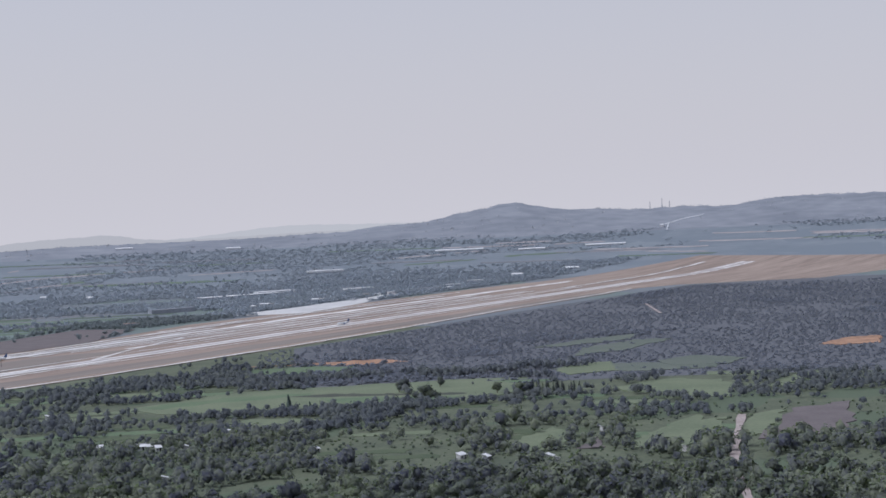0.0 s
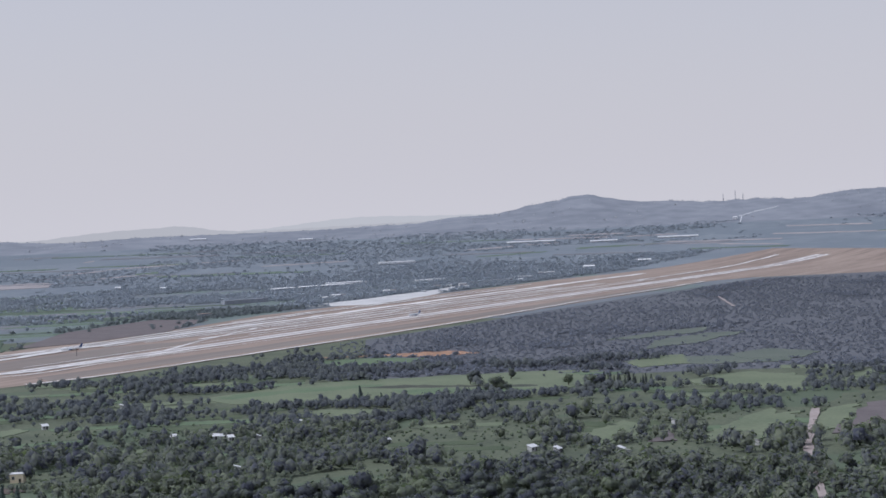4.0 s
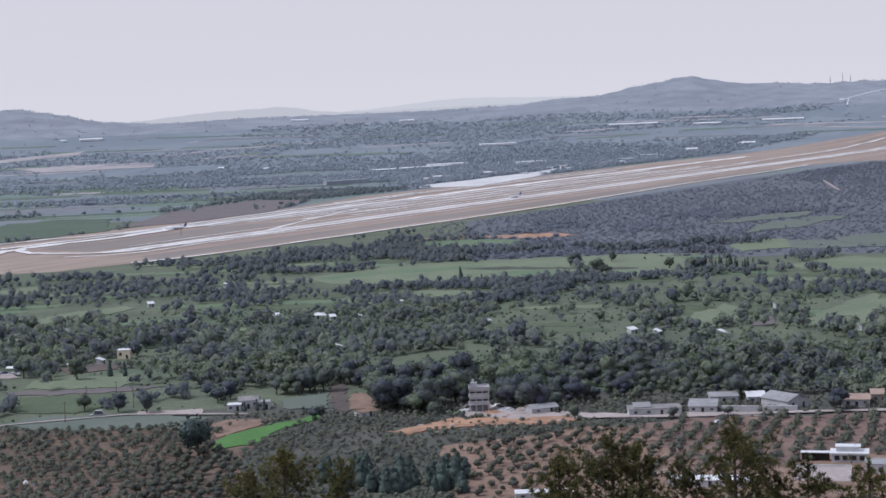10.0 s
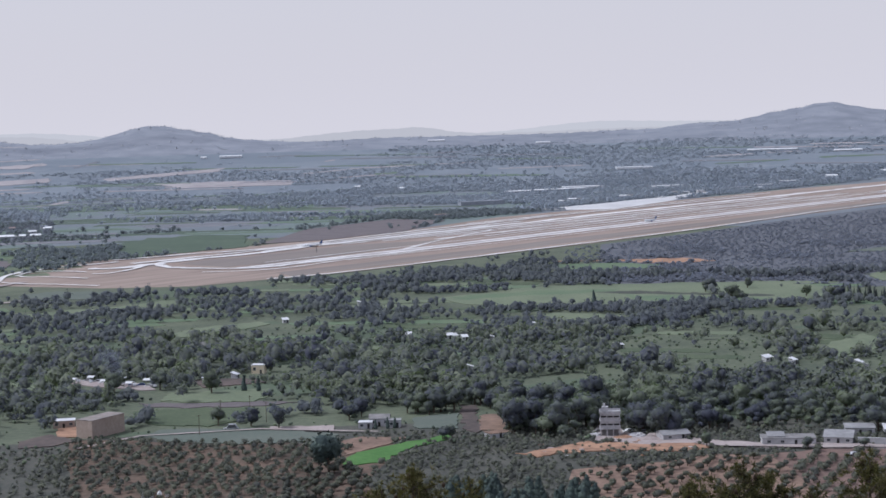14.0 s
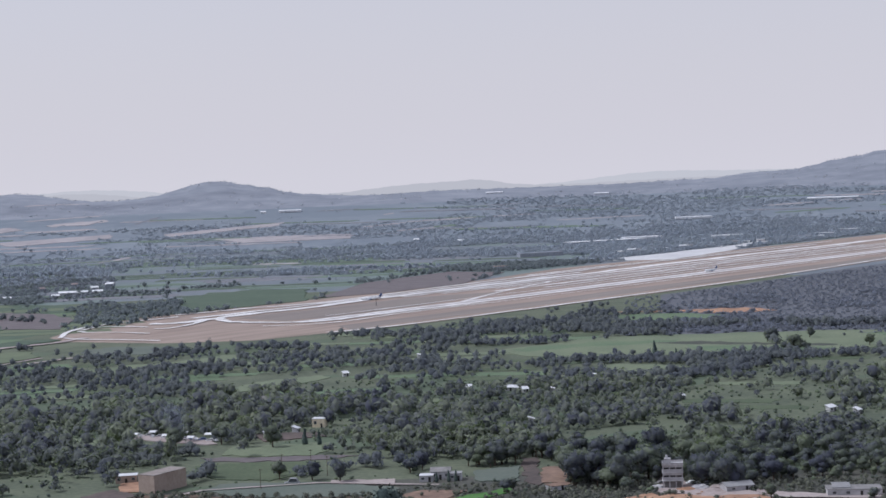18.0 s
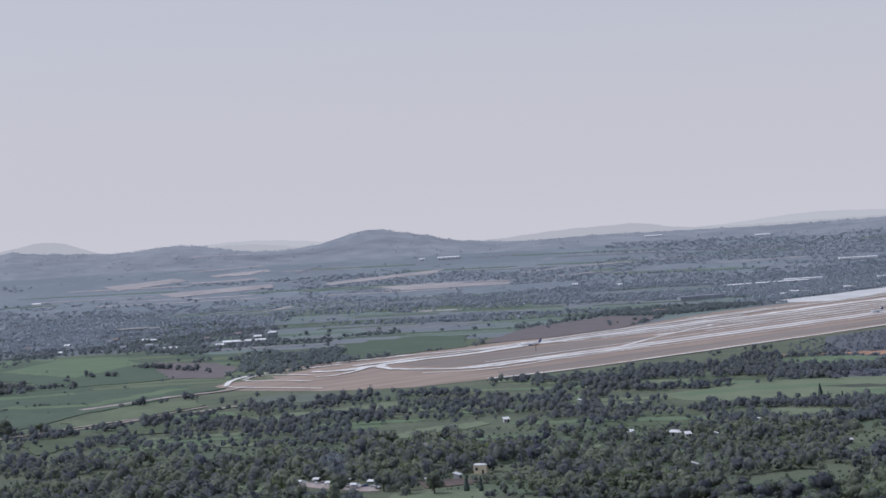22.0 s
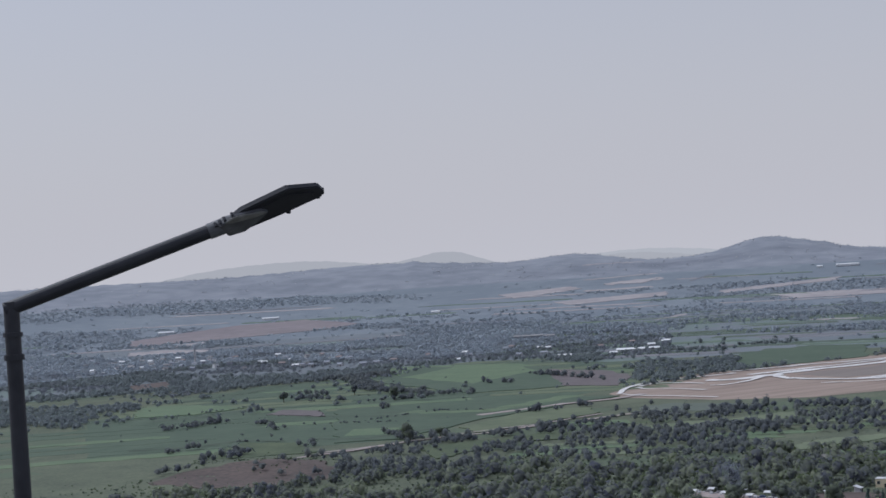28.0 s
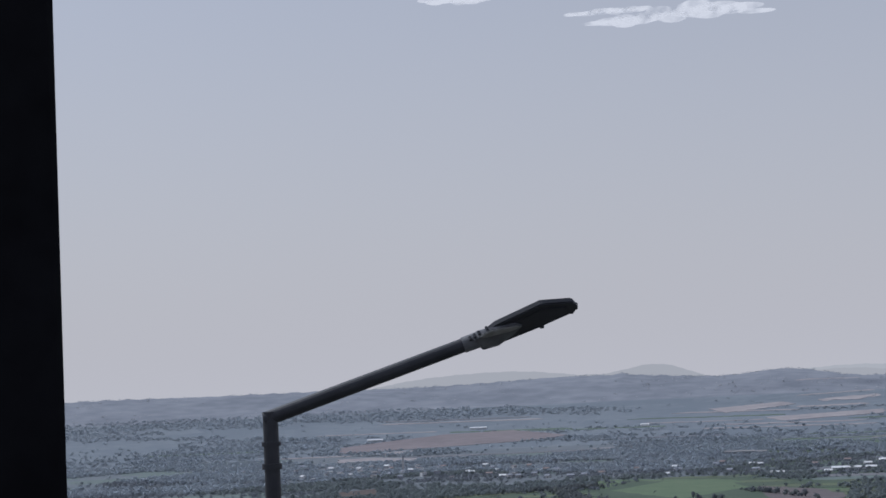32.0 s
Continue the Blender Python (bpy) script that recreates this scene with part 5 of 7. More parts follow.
# ---- street lamp close to the camera ----


def street_lamp():
    elbow, tip = Vector((-6.325, 10.197, 124.873)), Vector((-4.374, 11.175, 125.573))
    foot = Vector((elbow.x, elbow.y, float(land(elbow.x, elbow.y)) - 0.05))
    lamp = thing("street_lamp", *foot, 0, "dark steel street lamp with a slanting arm and flat head", "street lamp")
    e, t = elbow - foot, tip - foot
    d = (t - e).normalized()
    bm = bmesh.new()
    tube(bm, (0, 0, 0), (0, 0, e.z - 1.6), 0.075, 0.062, 18)
    tube(bm, (0, 0, e.z - 1.6), (0, 0, e.z + 0.04), 0.06, 0.053, 18)
    part("pole", bm, M["lamp_dark"], lamp)
    bm = bmesh.new()
    tube(bm, (0, 0, 0), (0, 0, 0.03), 0.2, 0.2, 4)
    part("base_plate", bm, M["lamp_dark"], lamp)
    bm = bmesh.new()
    tube(bm, (0, 0, e.z - 0.36), (0, 0, e.z - 0.32), 0.07, 0.07, 16)
    part("collar", bm, M["lamp_dark"], lamp)
    bm = bmesh.new()
    tube(bm, (0, 0, e.z - 0.2), (0, 0, e.z - 0.17), 0.068, 0.068, 16)
    part("collar", bm, M["lamp_dark"], lamp)
    bm = bmesh.new()
    tube(bm, e - d * 0.045, e + d * 1.5, 0.052, 0.05, 18)
    part("arm", bm, M["lamp_dark"], lamp)
    side = d.cross(Vector((0, 0, 1))).normalized()
    if side.y > 0:
        side = -side
    up = d.cross(side)
    if up.z < 0:
        up = -up
    wide = side * 0.8 + up * 0.6
    flat = up * 0.8 - side * 0.6

    def plate(outline, low, high):
        b = bmesh.new()
        rings_ = []
        for h in (low, high):
            rings_.append([b.verts.new(e + d * s + wide * w + flat * h) for s, w in outline])
        n = len(outline)
        for i in range(n):
            b.faces.new((rings_[0][i], rings_[0][(i + 1) % n], rings_[1][(i + 1) % n], rings_[1][i]))
        b.faces.new(rings_[0][::-1])
        b.faces.new(rings_[1])
        bmesh.ops.recalc_face_normals(b, faces=b.faces[:])
        bmesh.ops.bevel(b, geom=b.edges[:], offset=0.008, segments=2, affect="EDGES")
        return b
    head = part("head", plate([(1.62, 0.07), (1.70, 0.115), (2.05, 0.16), (2.27, 0.06), (2.30, -0.02), (2.27, -0.06), (1.97, -0.09), (1.72, -0.10), (1.62, -0.06)], -0.028, 0.022), M["lamp_dark"], lamp)
    part("panel", plate([(1.84, 0.08), (2.04, 0.11), (2.22, 0.035), (2.22, -0.04), (1.96, -0.065), (1.84, -0.06)], -0.032, -0.026), M["lamp_dark"], lamp, "matt black light panel")
    bm = bmesh.new()
    tube(bm, e + d * 1.44, e + d * 1.56, 0.056, 0.058, 18)
    tube(bm, e + d * 1.56, e + d * 1.70, 0.062, 0.05, 18)
    part("socket", bm, M["lamp_mid"], lamp)
    part("bracket", plate([(1.52, 0.075), (1.64, 0.12), (1.84, 0.07), (1.88, 0.03), (1.80, -0.03), (1.68, -0.085), (1.56, -0.07)], -0.055, -0.02), M["lamp_mid"], lamp, "worn grey mounting bracket, paled by painted sky light")
    part("cover_plate", plate([(1.56, 0.1), (1.64, 0.125), (1.83, 0.075), (1.87, 0.04), (1.78, 0.035), (1.60, 0.07)], -0.064, -0.052), M["lamp_worn"], lamp, "weathered metal cover plate, paled by painted sky light")
    for s, w in ((1.50, 0.075), (1.535, 0.085), (1.57, 0.1), (1.63, 0.115), (1.75, 0.05)):
        bm = bmesh.new()
        p = e + d * s + wide * w - flat * 0.02
        tube(bm, p - flat * 0.02, p + flat * 0.012, 0.011, 0.011, 8)
        part("bolt", bm, M["lamp_dark"], lamp)
    for s, w in ((2.285, -0.03), (2.25, -0.06), (2.02, -0.1)):
        bm = bmesh.new()
        p = e + d * s + wide * w
        box(bm, *p, 0.03, 0.03, 0.05, 0.006)
        part("clip", bm, M["lamp_dark"], lamp)
    return head


street_lamp()


def dark_post():
    """The edge of a dark post beside the camera."""
    a, r = radians(-38.95), 3.6
    x, y = math.sin(a) * r - 0.21, math.cos(a) * r - 0.20
    z = float(land(x, y))
    p = thing("veranda_post", x, y, z - 0.02, 39, "black square veranda post close to the camera", "post")
    bm = bmesh.new()
    box(bm, 0, 0, 2.6, 0.2, 0.2, 5.2, 0.012)
    part("post", bm, M["post"], p)
    bm = bmesh.new()
    box(bm, 0, 0, 0.06, 0.28, 0.28, 0.12, 0.01)
    part("foot", bm, M["post"], p)


dark_post()

# ---- pine tops just below the camera ----


def pine(x, y, top, wide, seed, leaders=1, brown=0.0):
    rnd = np.random.default_rng(seed)
    z0 = float(land(x, y)) - 0.1
    tall = top - z0
    tree = thing("pine_tree", x, y, z0, 0, "young pine with yellow-green needle tufts and dark cones", "tree", "pines below the camera")
    bm = bmesh.new()
    tube(bm, (0, 0, 0), (0, 0, tall * 0.6), 0.09, 0.05, 8)
    tube(bm, (0, 0, tall * 0.6), (0, 0, tall - 0.1), 0.05, 0.012, 8)
    part("trunk", bm, M["bark"], tree)
    bm = bmesh.new()
    tufts, cones = [], []
    levels = np.arange(0.05, min(4.2, tall - 0.4), 0.16)
    for depth in levels:
        for _ in range(4):
            if rnd.uniform() < 0.34:
                continue
            a = rnd.uniform(0, 2 * np.pi)
            ln = min(wide, 0.16 + depth * rnd.uniform(0.6, 1.3)) * rnd.uniform(0.55, 1.05)
            p0 = np.array([0, 0, tall - depth - 0.25])
            lift = rnd.uniform(0.25, 0.75)
            p1 = p0 + np.array([math.cos(a) * ln, math.sin(a) * ln, ln * lift])
            tube(bm, p0, p1, 0.016, 0.005, 5)
            for s in np.arange(0.35, 1.02, 0.15 / max(ln, 0.3)):
                c = p0 + (p1 - p0) * s + rnd.normal(0, 0.05, 3)
                tufts.append((c, (p1 - p0) / ln, 0.8 + 0.5 * rnd.uniform()))
                for _k in range(3):
                    o = rnd.normal(0, 0.11, 3)
                    tufts.append((c + o, (p1 - p0) / ln + o * 3, 0.7 + 0.6 * rnd.uniform()))
            if rnd.uniform() < 0.5:
                cones.append(p0 + (p1 - p0) * rnd.uniform(0.5, 1))
    for s in np.arange(0, 0.5, 0.06):
        tufts.append((np.array([0, 0, tall - s]) + rnd.normal(0, 0.02, 3), np.array([0, 0, 1.0]), 0.8))
    part("branchwork", bm, M["bark"], tree)
    n = 17
    vs, fs = [], []
    c = np.array([t[0] for t in tufts])
    d = np.array([t[1] for t in tufts])
    k = np.array([t[2] for t in tufts])
    d /= np.linalg.norm(d, axis=1, keepdims=True) + 1e-9
    m = len(c)
    way = d[:, None, :] * 0.75 + rnd.normal(0, 0.75, (m, n, 3))
    way /= np.linalg.norm(way, axis=2, keepdims=True)
    perp = np.cross(way, rnd.normal(0, 1, (m, n, 3)))
    perp /= np.linalg.norm(perp, axis=2, keepdims=True) + 1e-9
    ln = (0.115 * k)[:, None, None] * rnd.uniform(0.7, 1.2, (m, n, 1))
    b0 = c[:, None, :] + way * 0.01
    w = 0.011
    tri = np.stack([b0 - perp * w, b0 + perp * w, b0 + way * ln], 2)
    v = tri.reshape(-1, 3)
    f = np.arange(len(v)).reshape(-1, 3)
    ob = new("needles", np_mesh("needles", v, f, [M["needles"]]))
    ob.parent = tree
    bv, bf = ICO[1]
    for cpos in cones:
        bm = bmesh.new()
        bmesh.ops.create_icosphere(bm, subdivisions=1, radius=0.042, matrix=Matrix.Translation(cpos) @ Matrix.Diagonal((1, 1, 1.5, 1)))
        part("cone", bm, M["cone"], tree)
    return tree


for spec_ in ((0.95, 31.9, 118.5, 0.95, 1), (0.35, 31.6, 118.2, 0.8, 12), (2.05, 31.9, 118.2, 0.32, 2), (7.15, 31.1, 118.5, 1.15, 3), (6.15, 31.3, 118.1, 0.75, 4),
              (9.37, 30.5, 118.7, 1.0, 5), (8.45, 30.8, 118.0, 0.45, 6), (10.65, 30.1, 118.0, 0.75, 7), (11.7, 29.7, 117.95, 0.5, 8), (7.75, 31.4, 118.2, 0.5, 9)):
    pine(*spec_)

# ---- buildings ----


def windows_row(parent, xs, y, z, w, h, mat=None):
    for x in xs:
        bm = bmesh.new()
        box(bm, x, y - 0.03, z, w + 0.16, 0.08, h + 0.16)
        f = part("window", bm, M["wall_white"], parent)
        bm = bmesh.new()
        box(bm, x, y - 0.075, z, w, 0.03, h)
        part("pane", bm, mat or M["glass"], f)


def building(name, x, y, w, d, h, turn, wall, roof, label, category="building", style="flat", rise=1.5, wins=3, floors=1, door=True, z=None, eave=0.4, group="", pane=None):
    """A block with its front towards the camera: walls, roof, windows and a door."""
    z = float(land_far(x, y)) if z is None else z
    t = thing(name, x, y, z - 0.05, turn, label, category, group)
    bm = bmesh.new()
    if style == "gable":
        prism(bm, [(-d / 2, 0), (d / 2, 0), (d / 2, h), (0, h + rise), (-d / 2, h)], -w / 2, w / 2)
    elif style == "gable_front":
        prism(bm, [(-w / 2, 0), (w / 2, 0), (w / 2, h), (0, h + rise), (-w / 2, h)], -d / 2, d / 2)
        bmesh.ops.rotate(bm, verts=bm.verts[:], matrix=Matrix.Rotation(radians(90), 3, "Z"))
    elif style == "shed":
        prism(bm, [(-d / 2, 0), (d / 2, 0), (d / 2, h + rise), (-d / 2, h)], -w / 2, w / 2)
    else:
        box(bm, 0, 0, h / 2, w, d, h)
    part("wall", bm, wall, t)
    th = 0.18
    if style == "gable":
        for s in (-1, 1):
            bm = bmesh.new()
            prism(bm, [(s * (d / 2 + eave), h - eave * rise / (d / 2)), (0, h + rise), (0, h + rise + th), (s * (d / 2 + eave), h - eave * rise / (d / 2) + th)], -w / 2 - eave, w / 2 + eave)
            part("roof", bm, roof, t)
    elif style == "gable_front":
        for s in (-1, 1):
            bm = bmesh.new()
            prism(bm, [(s * (w / 2 + eave), h - eave * rise / (w / 2)), (0, h + rise), (0, h + rise + th), (s * (w / 2 + eave), h - eave * rise / (w / 2) + th)], -d / 2 - eave, d / 2 + eave)
            bmesh.ops.rotate(bm, verts=bm.verts[:], matrix=Matrix.Rotation(radians(90), 3, "Z"))
            part("roof", bm, roof, t)
    elif style == "shed":
        bm = bmesh.new()
        k = rise / d
        prism(bm, [(-d / 2 - eave, h - eave * k), (d / 2 + eave, h + rise + eave * k), (d / 2 + eave, h + rise + eave * k + th), (-d / 2 - eave, h - eave * k + th)], -w / 2 - eave, w / 2 + eave)
        part("roof", bm, roof, t)
    else:
        bm = bmesh.new()
        box(bm, 0, 0, h + th / 2, w + eave, d + eave, th)
        part("roof", bm, roof, t)
    fh = h / floors
    for k in range(floors):
        xs = [-w / 2 + w * (i + 0.5) / wins for i in range(wins)]
        if door and k == 0 and wins > 1:
            dx = xs.pop(wins // 2)
            bm = bmesh.new()
            box(bm, dx, -d / 2 - 0.04, 1.05, 1.0, 0.08, 2.1)
            part("door", bm, M["dark"], t)
        if wins:
            windows_row(t, xs, -d / 2, fh * (k + 0.58), min(1.3, w / wins * 0.45), fh * 0.34, pane)
    return t


def bare_tower():
    """A three-storey concrete building that is not finished."""
    x, y = 98.0, 656.5
    t = thing("unfinished_building", x, y, 0, -8, "unfinished three-storey bare concrete building with a rooftop room", "building")
    w, d, fh = 7.8, 7.0, 3.1
    for k in range(4):
        bm = bmesh.new()
        box(bm, 0, 0, fh * k + 0.12, w + 0.5, d + 0.5, 0.24)
        part("floor_slab", bm, M["wall_grey"], t)
    for k in range(3):
        for i in range(4):
            for j in (-1, 1):
                bm = bmesh.new()
                box(bm, -w / 2 + 0.2 + (w - 0.4) * i / 3, j * (d / 2 - 0.2), fh * k + 0.24 + (fh - 0.24) / 2, 0.4, 0.4, fh - 0.24)
                part("column", bm, M["wall_grey"], t)
    for k in (1, 2):
        for i in range(3):
            cx = -w / 2 + 0.2 + (w - 0.4) * (i + 0.5) / 3
            pw = (w - 0.4) / 3 - 0.4
            for zc, hh in ((fh * k + 0.24 + 0.65, 1.3), (fh * k + fh - 0.42, 0.84)):
                bm = bmesh.new()
                box(bm, cx, -d / 2 + 0.25, zc, pw, 0.2, hh)
                part("infill_wall", bm, M["wall_grey"], t)
            # A dark sheet behind each opening stands in for the shaded room.
            bm = bmesh.new()
            box(bm, cx, -d / 2 + 0.35, fh * k + 1.8, pw, 0.05, 1.1)
            part("window_opening", bm, M["dark"], t)
        for sx in (-1, 1):
            bm = bmesh.new()
            box(bm, sx * (w / 2 - 0.2), 0, fh * k + 0.24 + (fh - 0.24) / 2, 0.2, d - 0.8, fh - 0.24)
            part("side_wall", bm, M["wall_grey"], t)
    # A darker block stands in for shade in the open ground floor.
    bm = bmesh.new()
    box(bm, 0, 0.6, fh / 2 + 0.12, w - 1.2, d - 1.6, fh - 0.3)
    part("ground_floor_wall", bm, M["smoke_roof"], t)
    top = fh * 3 + 0.24
    for cx, cy, sx, sy in ((0, -d / 2, w + 0.5, 0.2), (0, d / 2, w + 0.5, 0.2), (-w / 2, 0, 0.2, d), (w / 2, 0, 0.2, d)):
        bm = bmesh.new()
        box(bm, cx, cy, top + 0.35, sx, sy, 0.7)
        part("parapet", bm, M["wall_grey"], t)
    bm = bmesh.new()
    box(bm, -1.9, 0.5, top + 1.0, 2.6, 2.6, 2.0, 0.05)
    part("rooftop_room", bm, M["wall_grey"], t)
    bm = bmesh.new()
    tube(bm, (-2.2, 0.2, top + 2), (-2.2, 0.2, top + 3.2), 0.45, 0.45, 10)
    part("water_tank", bm, M["wall_white"], t)
    for i in range(4):
        bm = bmesh.new()
        box(bm, -2.9 + i * 2.0, -d / 2 - 0.1, top + 1.0, 0.09, 0.09, 1.4)
        part("rebar_post", bm, M["steel"], t)


bare_tower()
building("farm_hall", 161.5, 628, 20, 9, 2.6, -8, M["wall_white"], M["smoke_roof"], "long low pale hall with a dull flat roof", wins=4, door=True)
building("roof_shed", 157, 629, 6, 5, 3.0, -8, M["wall_white"], M["roof_grey"], "small grey sheet-roofed shed on the hall's end", "shed", "shed", 0.8, 1, 1, False, z=0)
building("workshop", 180.5, 626, 10.5, 8, 2.6, -20, M["wall_white"], M["roof_grey"], "pale workshop with a sloping grey sheet roof", "building", "shed", 1.3, 3)
building("back_shed", 193, 641, 11, 6, 2.8, -10, M["wall_grey"], M["roof_grey"], "long open shed with a thin pale roof", "shed", "shed", 0.7, 3)
building("back_shed", 205, 637, 7, 6, 2.7, -10, M["wall_grey"], M["roof_white"], "open shed with a bright white roof", "shed", "shed", 1.0, 2)
building("barn", 213, 626, 11.5, 14, 3.2, 28, M["wall_grey"], M["roof_grey"], "grey sheet-roofed barn with a dark gable", "building", "gable_front", 2.0, 2)
building("farmhouse", 237, 618, 13, 8, 3.0, -18, M["wall_white"], M["roof_tile"], "low white farmhouse with a clay tile roof", "house", "gable", 1.5, 4)
building("farmhouse", 252, 620, 12, 7, 3.6, -18, M["wall_tan"], M["roof_tile"], "low tan house with a clay tile roof", "house", "shed", 0.8, 4)
building("garden_shed", 121, 646, 11, 7, 2.2, 12, M["wall_grey"], M["roof_grey"], "low open shed with a grey gable roof", "shed", "gable", 1.2, 2)
for x0, x1 in ((186, 200), (200.4, 213.5)):
    t = thing("boundary_wall", (x0 + x1) / 2, 616.5 - (x0 + x1 - 400) * 0.18, 0, -20, "pale rendered yard wall with a coping", "wall")
    bm = bmesh.new()
    box(bm, 0, 0, 1.2, x1 - x0, 0.3, 2.4)
    part("wall", bm, M["wall_white"], t)
    bm = bmesh.new()
    box(bm, 0, 0, 2.47, x1 - x0 + 0.1, 0.45, 0.14)
    part("coping", bm, M["roof_white"], t)
building("beige_hall", -107.5, 701, 8.5, 20, 7.6, -33, M["wall_tan"], M["roof_tan"], "tall plain tan hall with a flat dusty roof", "building", "flat", 1.2, 0, 1, False, eave=0.2)
building("small_house", -126, 722, 9, 6, 3.2, 5, M["wall_tan"], M["roof_white"], "small house with a pale flat roof", "house", wins=3)
building("village_house", 8, 699, 8, 7, 3.4, -6, M["wall_white"], M["smoke_roof"], "white house with a dark flat roof among cypresses", "house", "gable", 1.2, 3)
building("village_house", 2, 694, 5.5, 5, 2.6, -6, M["wall_white"], M["roof_white"], "small white outbuilding with a flat roof", "house", wins=2)
building("village_house", 14, 694, 5, 5, 3.0, -6, M["wall_white"], M["roof_grey"], "small white house with a grey roof", "house", wins=2)
building("ruined_wall_house", 54, 664, 9, 6, 1.8, 22, M["wall_white"], M["soil_red"], "low unfinished pale block house", "house", wins=3)
building("cream_house", -51, 862, 6.5, 6, 4.4, -10, M["wall_cream"], M["roof_white"], "cream house with a pale flat roof among trees", "house", wins=2)
building("pavilion", -86, 954, 11, 10, 3.0, 10, M["wall_grey"], M["smoke_roof"], "wide pavilion with a grey hipped roof", "building", "gable", 2.4, 3)
for i, (x, y, w) in enumerate(HUTS):
    building("hut", x, y, w * 0.8, 3, 2.2, -10 + i * 7, M["wall_white"], M["roof_white"], "small hut with a bright white roof among trees", "hut", "shed", 0.9, 2, group="huts among the trees")


def terrace_house():
    """The white roofed building with a raised roof light above the grove."""
    t = thing("terrace_building", 201, 527, 0, -22, "white building with long flat roofs and a raised roof light", "building")
    # The side wall takes the dark opening colour for shade under its roof.
    for nm, m, args in (("wall", "wall_grey", (0, 0, 1.5, 11.5, 7, 3.0)), ("roof", "roof_white", (0, 0, 3.1, 12.5, 8, 0.25)), ("roof_edge", "wall_white", (0, -4.05, 3.0, 12.7, 0.12, 0.5)),
                        ("upper_wall", "wall_white", (-0.5, 0.8, 4.0, 7.6, 4, 1.6)), ("upper_roof", "roof_white", (-0.5, 0.8, 4.9, 8.2, 4.6, 0.18)), ("side_roof", "roof_white", (-11, -0.5, 2.9, 9.5, 3.0, 0.22)), ("side_wall", "dark", (-11, 0.4, 1.4, 9, 0.8, 2.8))):
        bm = bmesh.new()
        box(bm, *args, 0.03)
        part(nm, bm, M[m], t)
    windows_row(t, [-4, -1.4, 1.4, 4], -3.5, 1.6, 1.6, 1.5, M["dark"])
    for i in range(9):
        bm = bmesh.new()
        box(bm, -4.2 + i * 0.92, -1.24, 4.05, 0.12, 0.08, 1.3)
        part("glazing_bar", bm, M["roof_white"], t)
    bm = bmesh.new()
    tube(bm, (1.6, 0.5, 4.9), (1.6, 0.5, 6.2), 0.12, 0.12)
    part("flue", bm, M["steel"], t)


terrace_house()
t = thing("courtyard", 186, 511, 0.05, -22, "pale paved courtyard with a low kerb", "courtyard")
bm = bmesh.new()
box(bm, 0, 0, 0.06, 17, 20, 0.12, 0.02)
part("paving", bm, M["dirt"], t)
for cx, cy, sx, sy in ((-8.6, 0, 0.25, 20.3), (8.6, 0, 0.25, 20.3), (0, 10.2, 17, 0.25)):
    bm = bmesh.new()
    box(bm, cx, cy, 0.4, sx, sy, 0.8)
    part("low_wall", bm, M["wall_white"], t)
building("low_house", 205, 510, 10, 9, 3.0, -22, M["wall_white"], M["roof_grey"], "low house with a flat grey terrace roof", "house", wins=3)
building("long_shed", 148, 508, 26, 7, 2.2, -18, M["wall_white"], M["roof_white"], "long white shed with a flat pale roof", "shed", wins=5)
building("long_shed", 95, 508, 18, 5, 1.9, -8, M["wall_white"], M["roof_white"], "long white shed with a flat pale roof", "shed", wins=4)
for k in range(4):
    building("plastic_tunnel", -75 + k * 2.7, 577, 1.5, 4, 0.8, 6, M["tarp"], M["tarp"], "small pale plastic growing tunnel", "greenhouse", "gable_front", 0.8, 0, 1, False, eave=0.05, group="growing tunnels")

t = thing("railing", 136, 525, 0.1, 35, "thin white metal railing beside the long shed", "railing")
for i in range(6):
    bm = bmesh.new()
    box(bm, i * 1.6 - 4, 0, 0.9, 0.1, 0.1, 1.8)
    part("post", bm, M["roof_white"], t)
for zz in (0.5, 1.1, 1.7):
    bm = bmesh.new()
    box(bm, 0, -0.08, zz, 8.4, 0.06, 0.08)
    part("rail", bm, M["roof_white"], t)

# ---- parked cars, canopies and a bus beside the tree cafe ----


def car(x, y, turn, body, label, long=4.4, tall=1.45):
    z = float(land(x, y))
    t = thing("car", x, y, z, turn, label, "car", "parked cars")
    bm = bmesh.new()
    h = long / 2
    prism(bm, [(-h, 0.35), (h, 0.35), (h, 0.75), (h * 0.5, 0.9), (h * 0.25, tall), (-h * 0.6, tall), (-h * 0.9, 0.95), (-h, 0.8)], -0.85, 0.85)
    bmesh.ops.bevel(bm, geom=bm.edges[:], offset=0.06, segments=1, affect="EDGES")
    part("body", bm, body, t)
    for s in (-1, 1):
        bm = bmesh.new()
        prism(bm, [(h * 0.42, 0.92), (h * 0.22, tall - 0.1), (-h * 0.56, tall - 0.1), (-h * 0.78, 0.95)], s * 0.84, s * 0.865)
        part("side_window", bm, M["glass"], t)
        for q in (-1, 1):
            bm = bmesh.new()
            tube(bm, (s * 0.68, q * h * 0.62, 0.32), (s * 0.88, q * h * 0.62, 0.32), 0.32, 0.32, 12)
            part("wheel", bm, M["rubber"], t)
    return t


rc = random.Random(4)
for i in range(14):
    car(-144 + i * 3.4 + rc.uniform(-0.7, 0.7), 857 - i * 2.3 + rc.uniform(-2, 2), rc.choice((12, 80, 95, 20)), M[rc.choice(("plane_white", "plane_white", "steel", "plane_blue"))], "parked car at the edge of the trees")
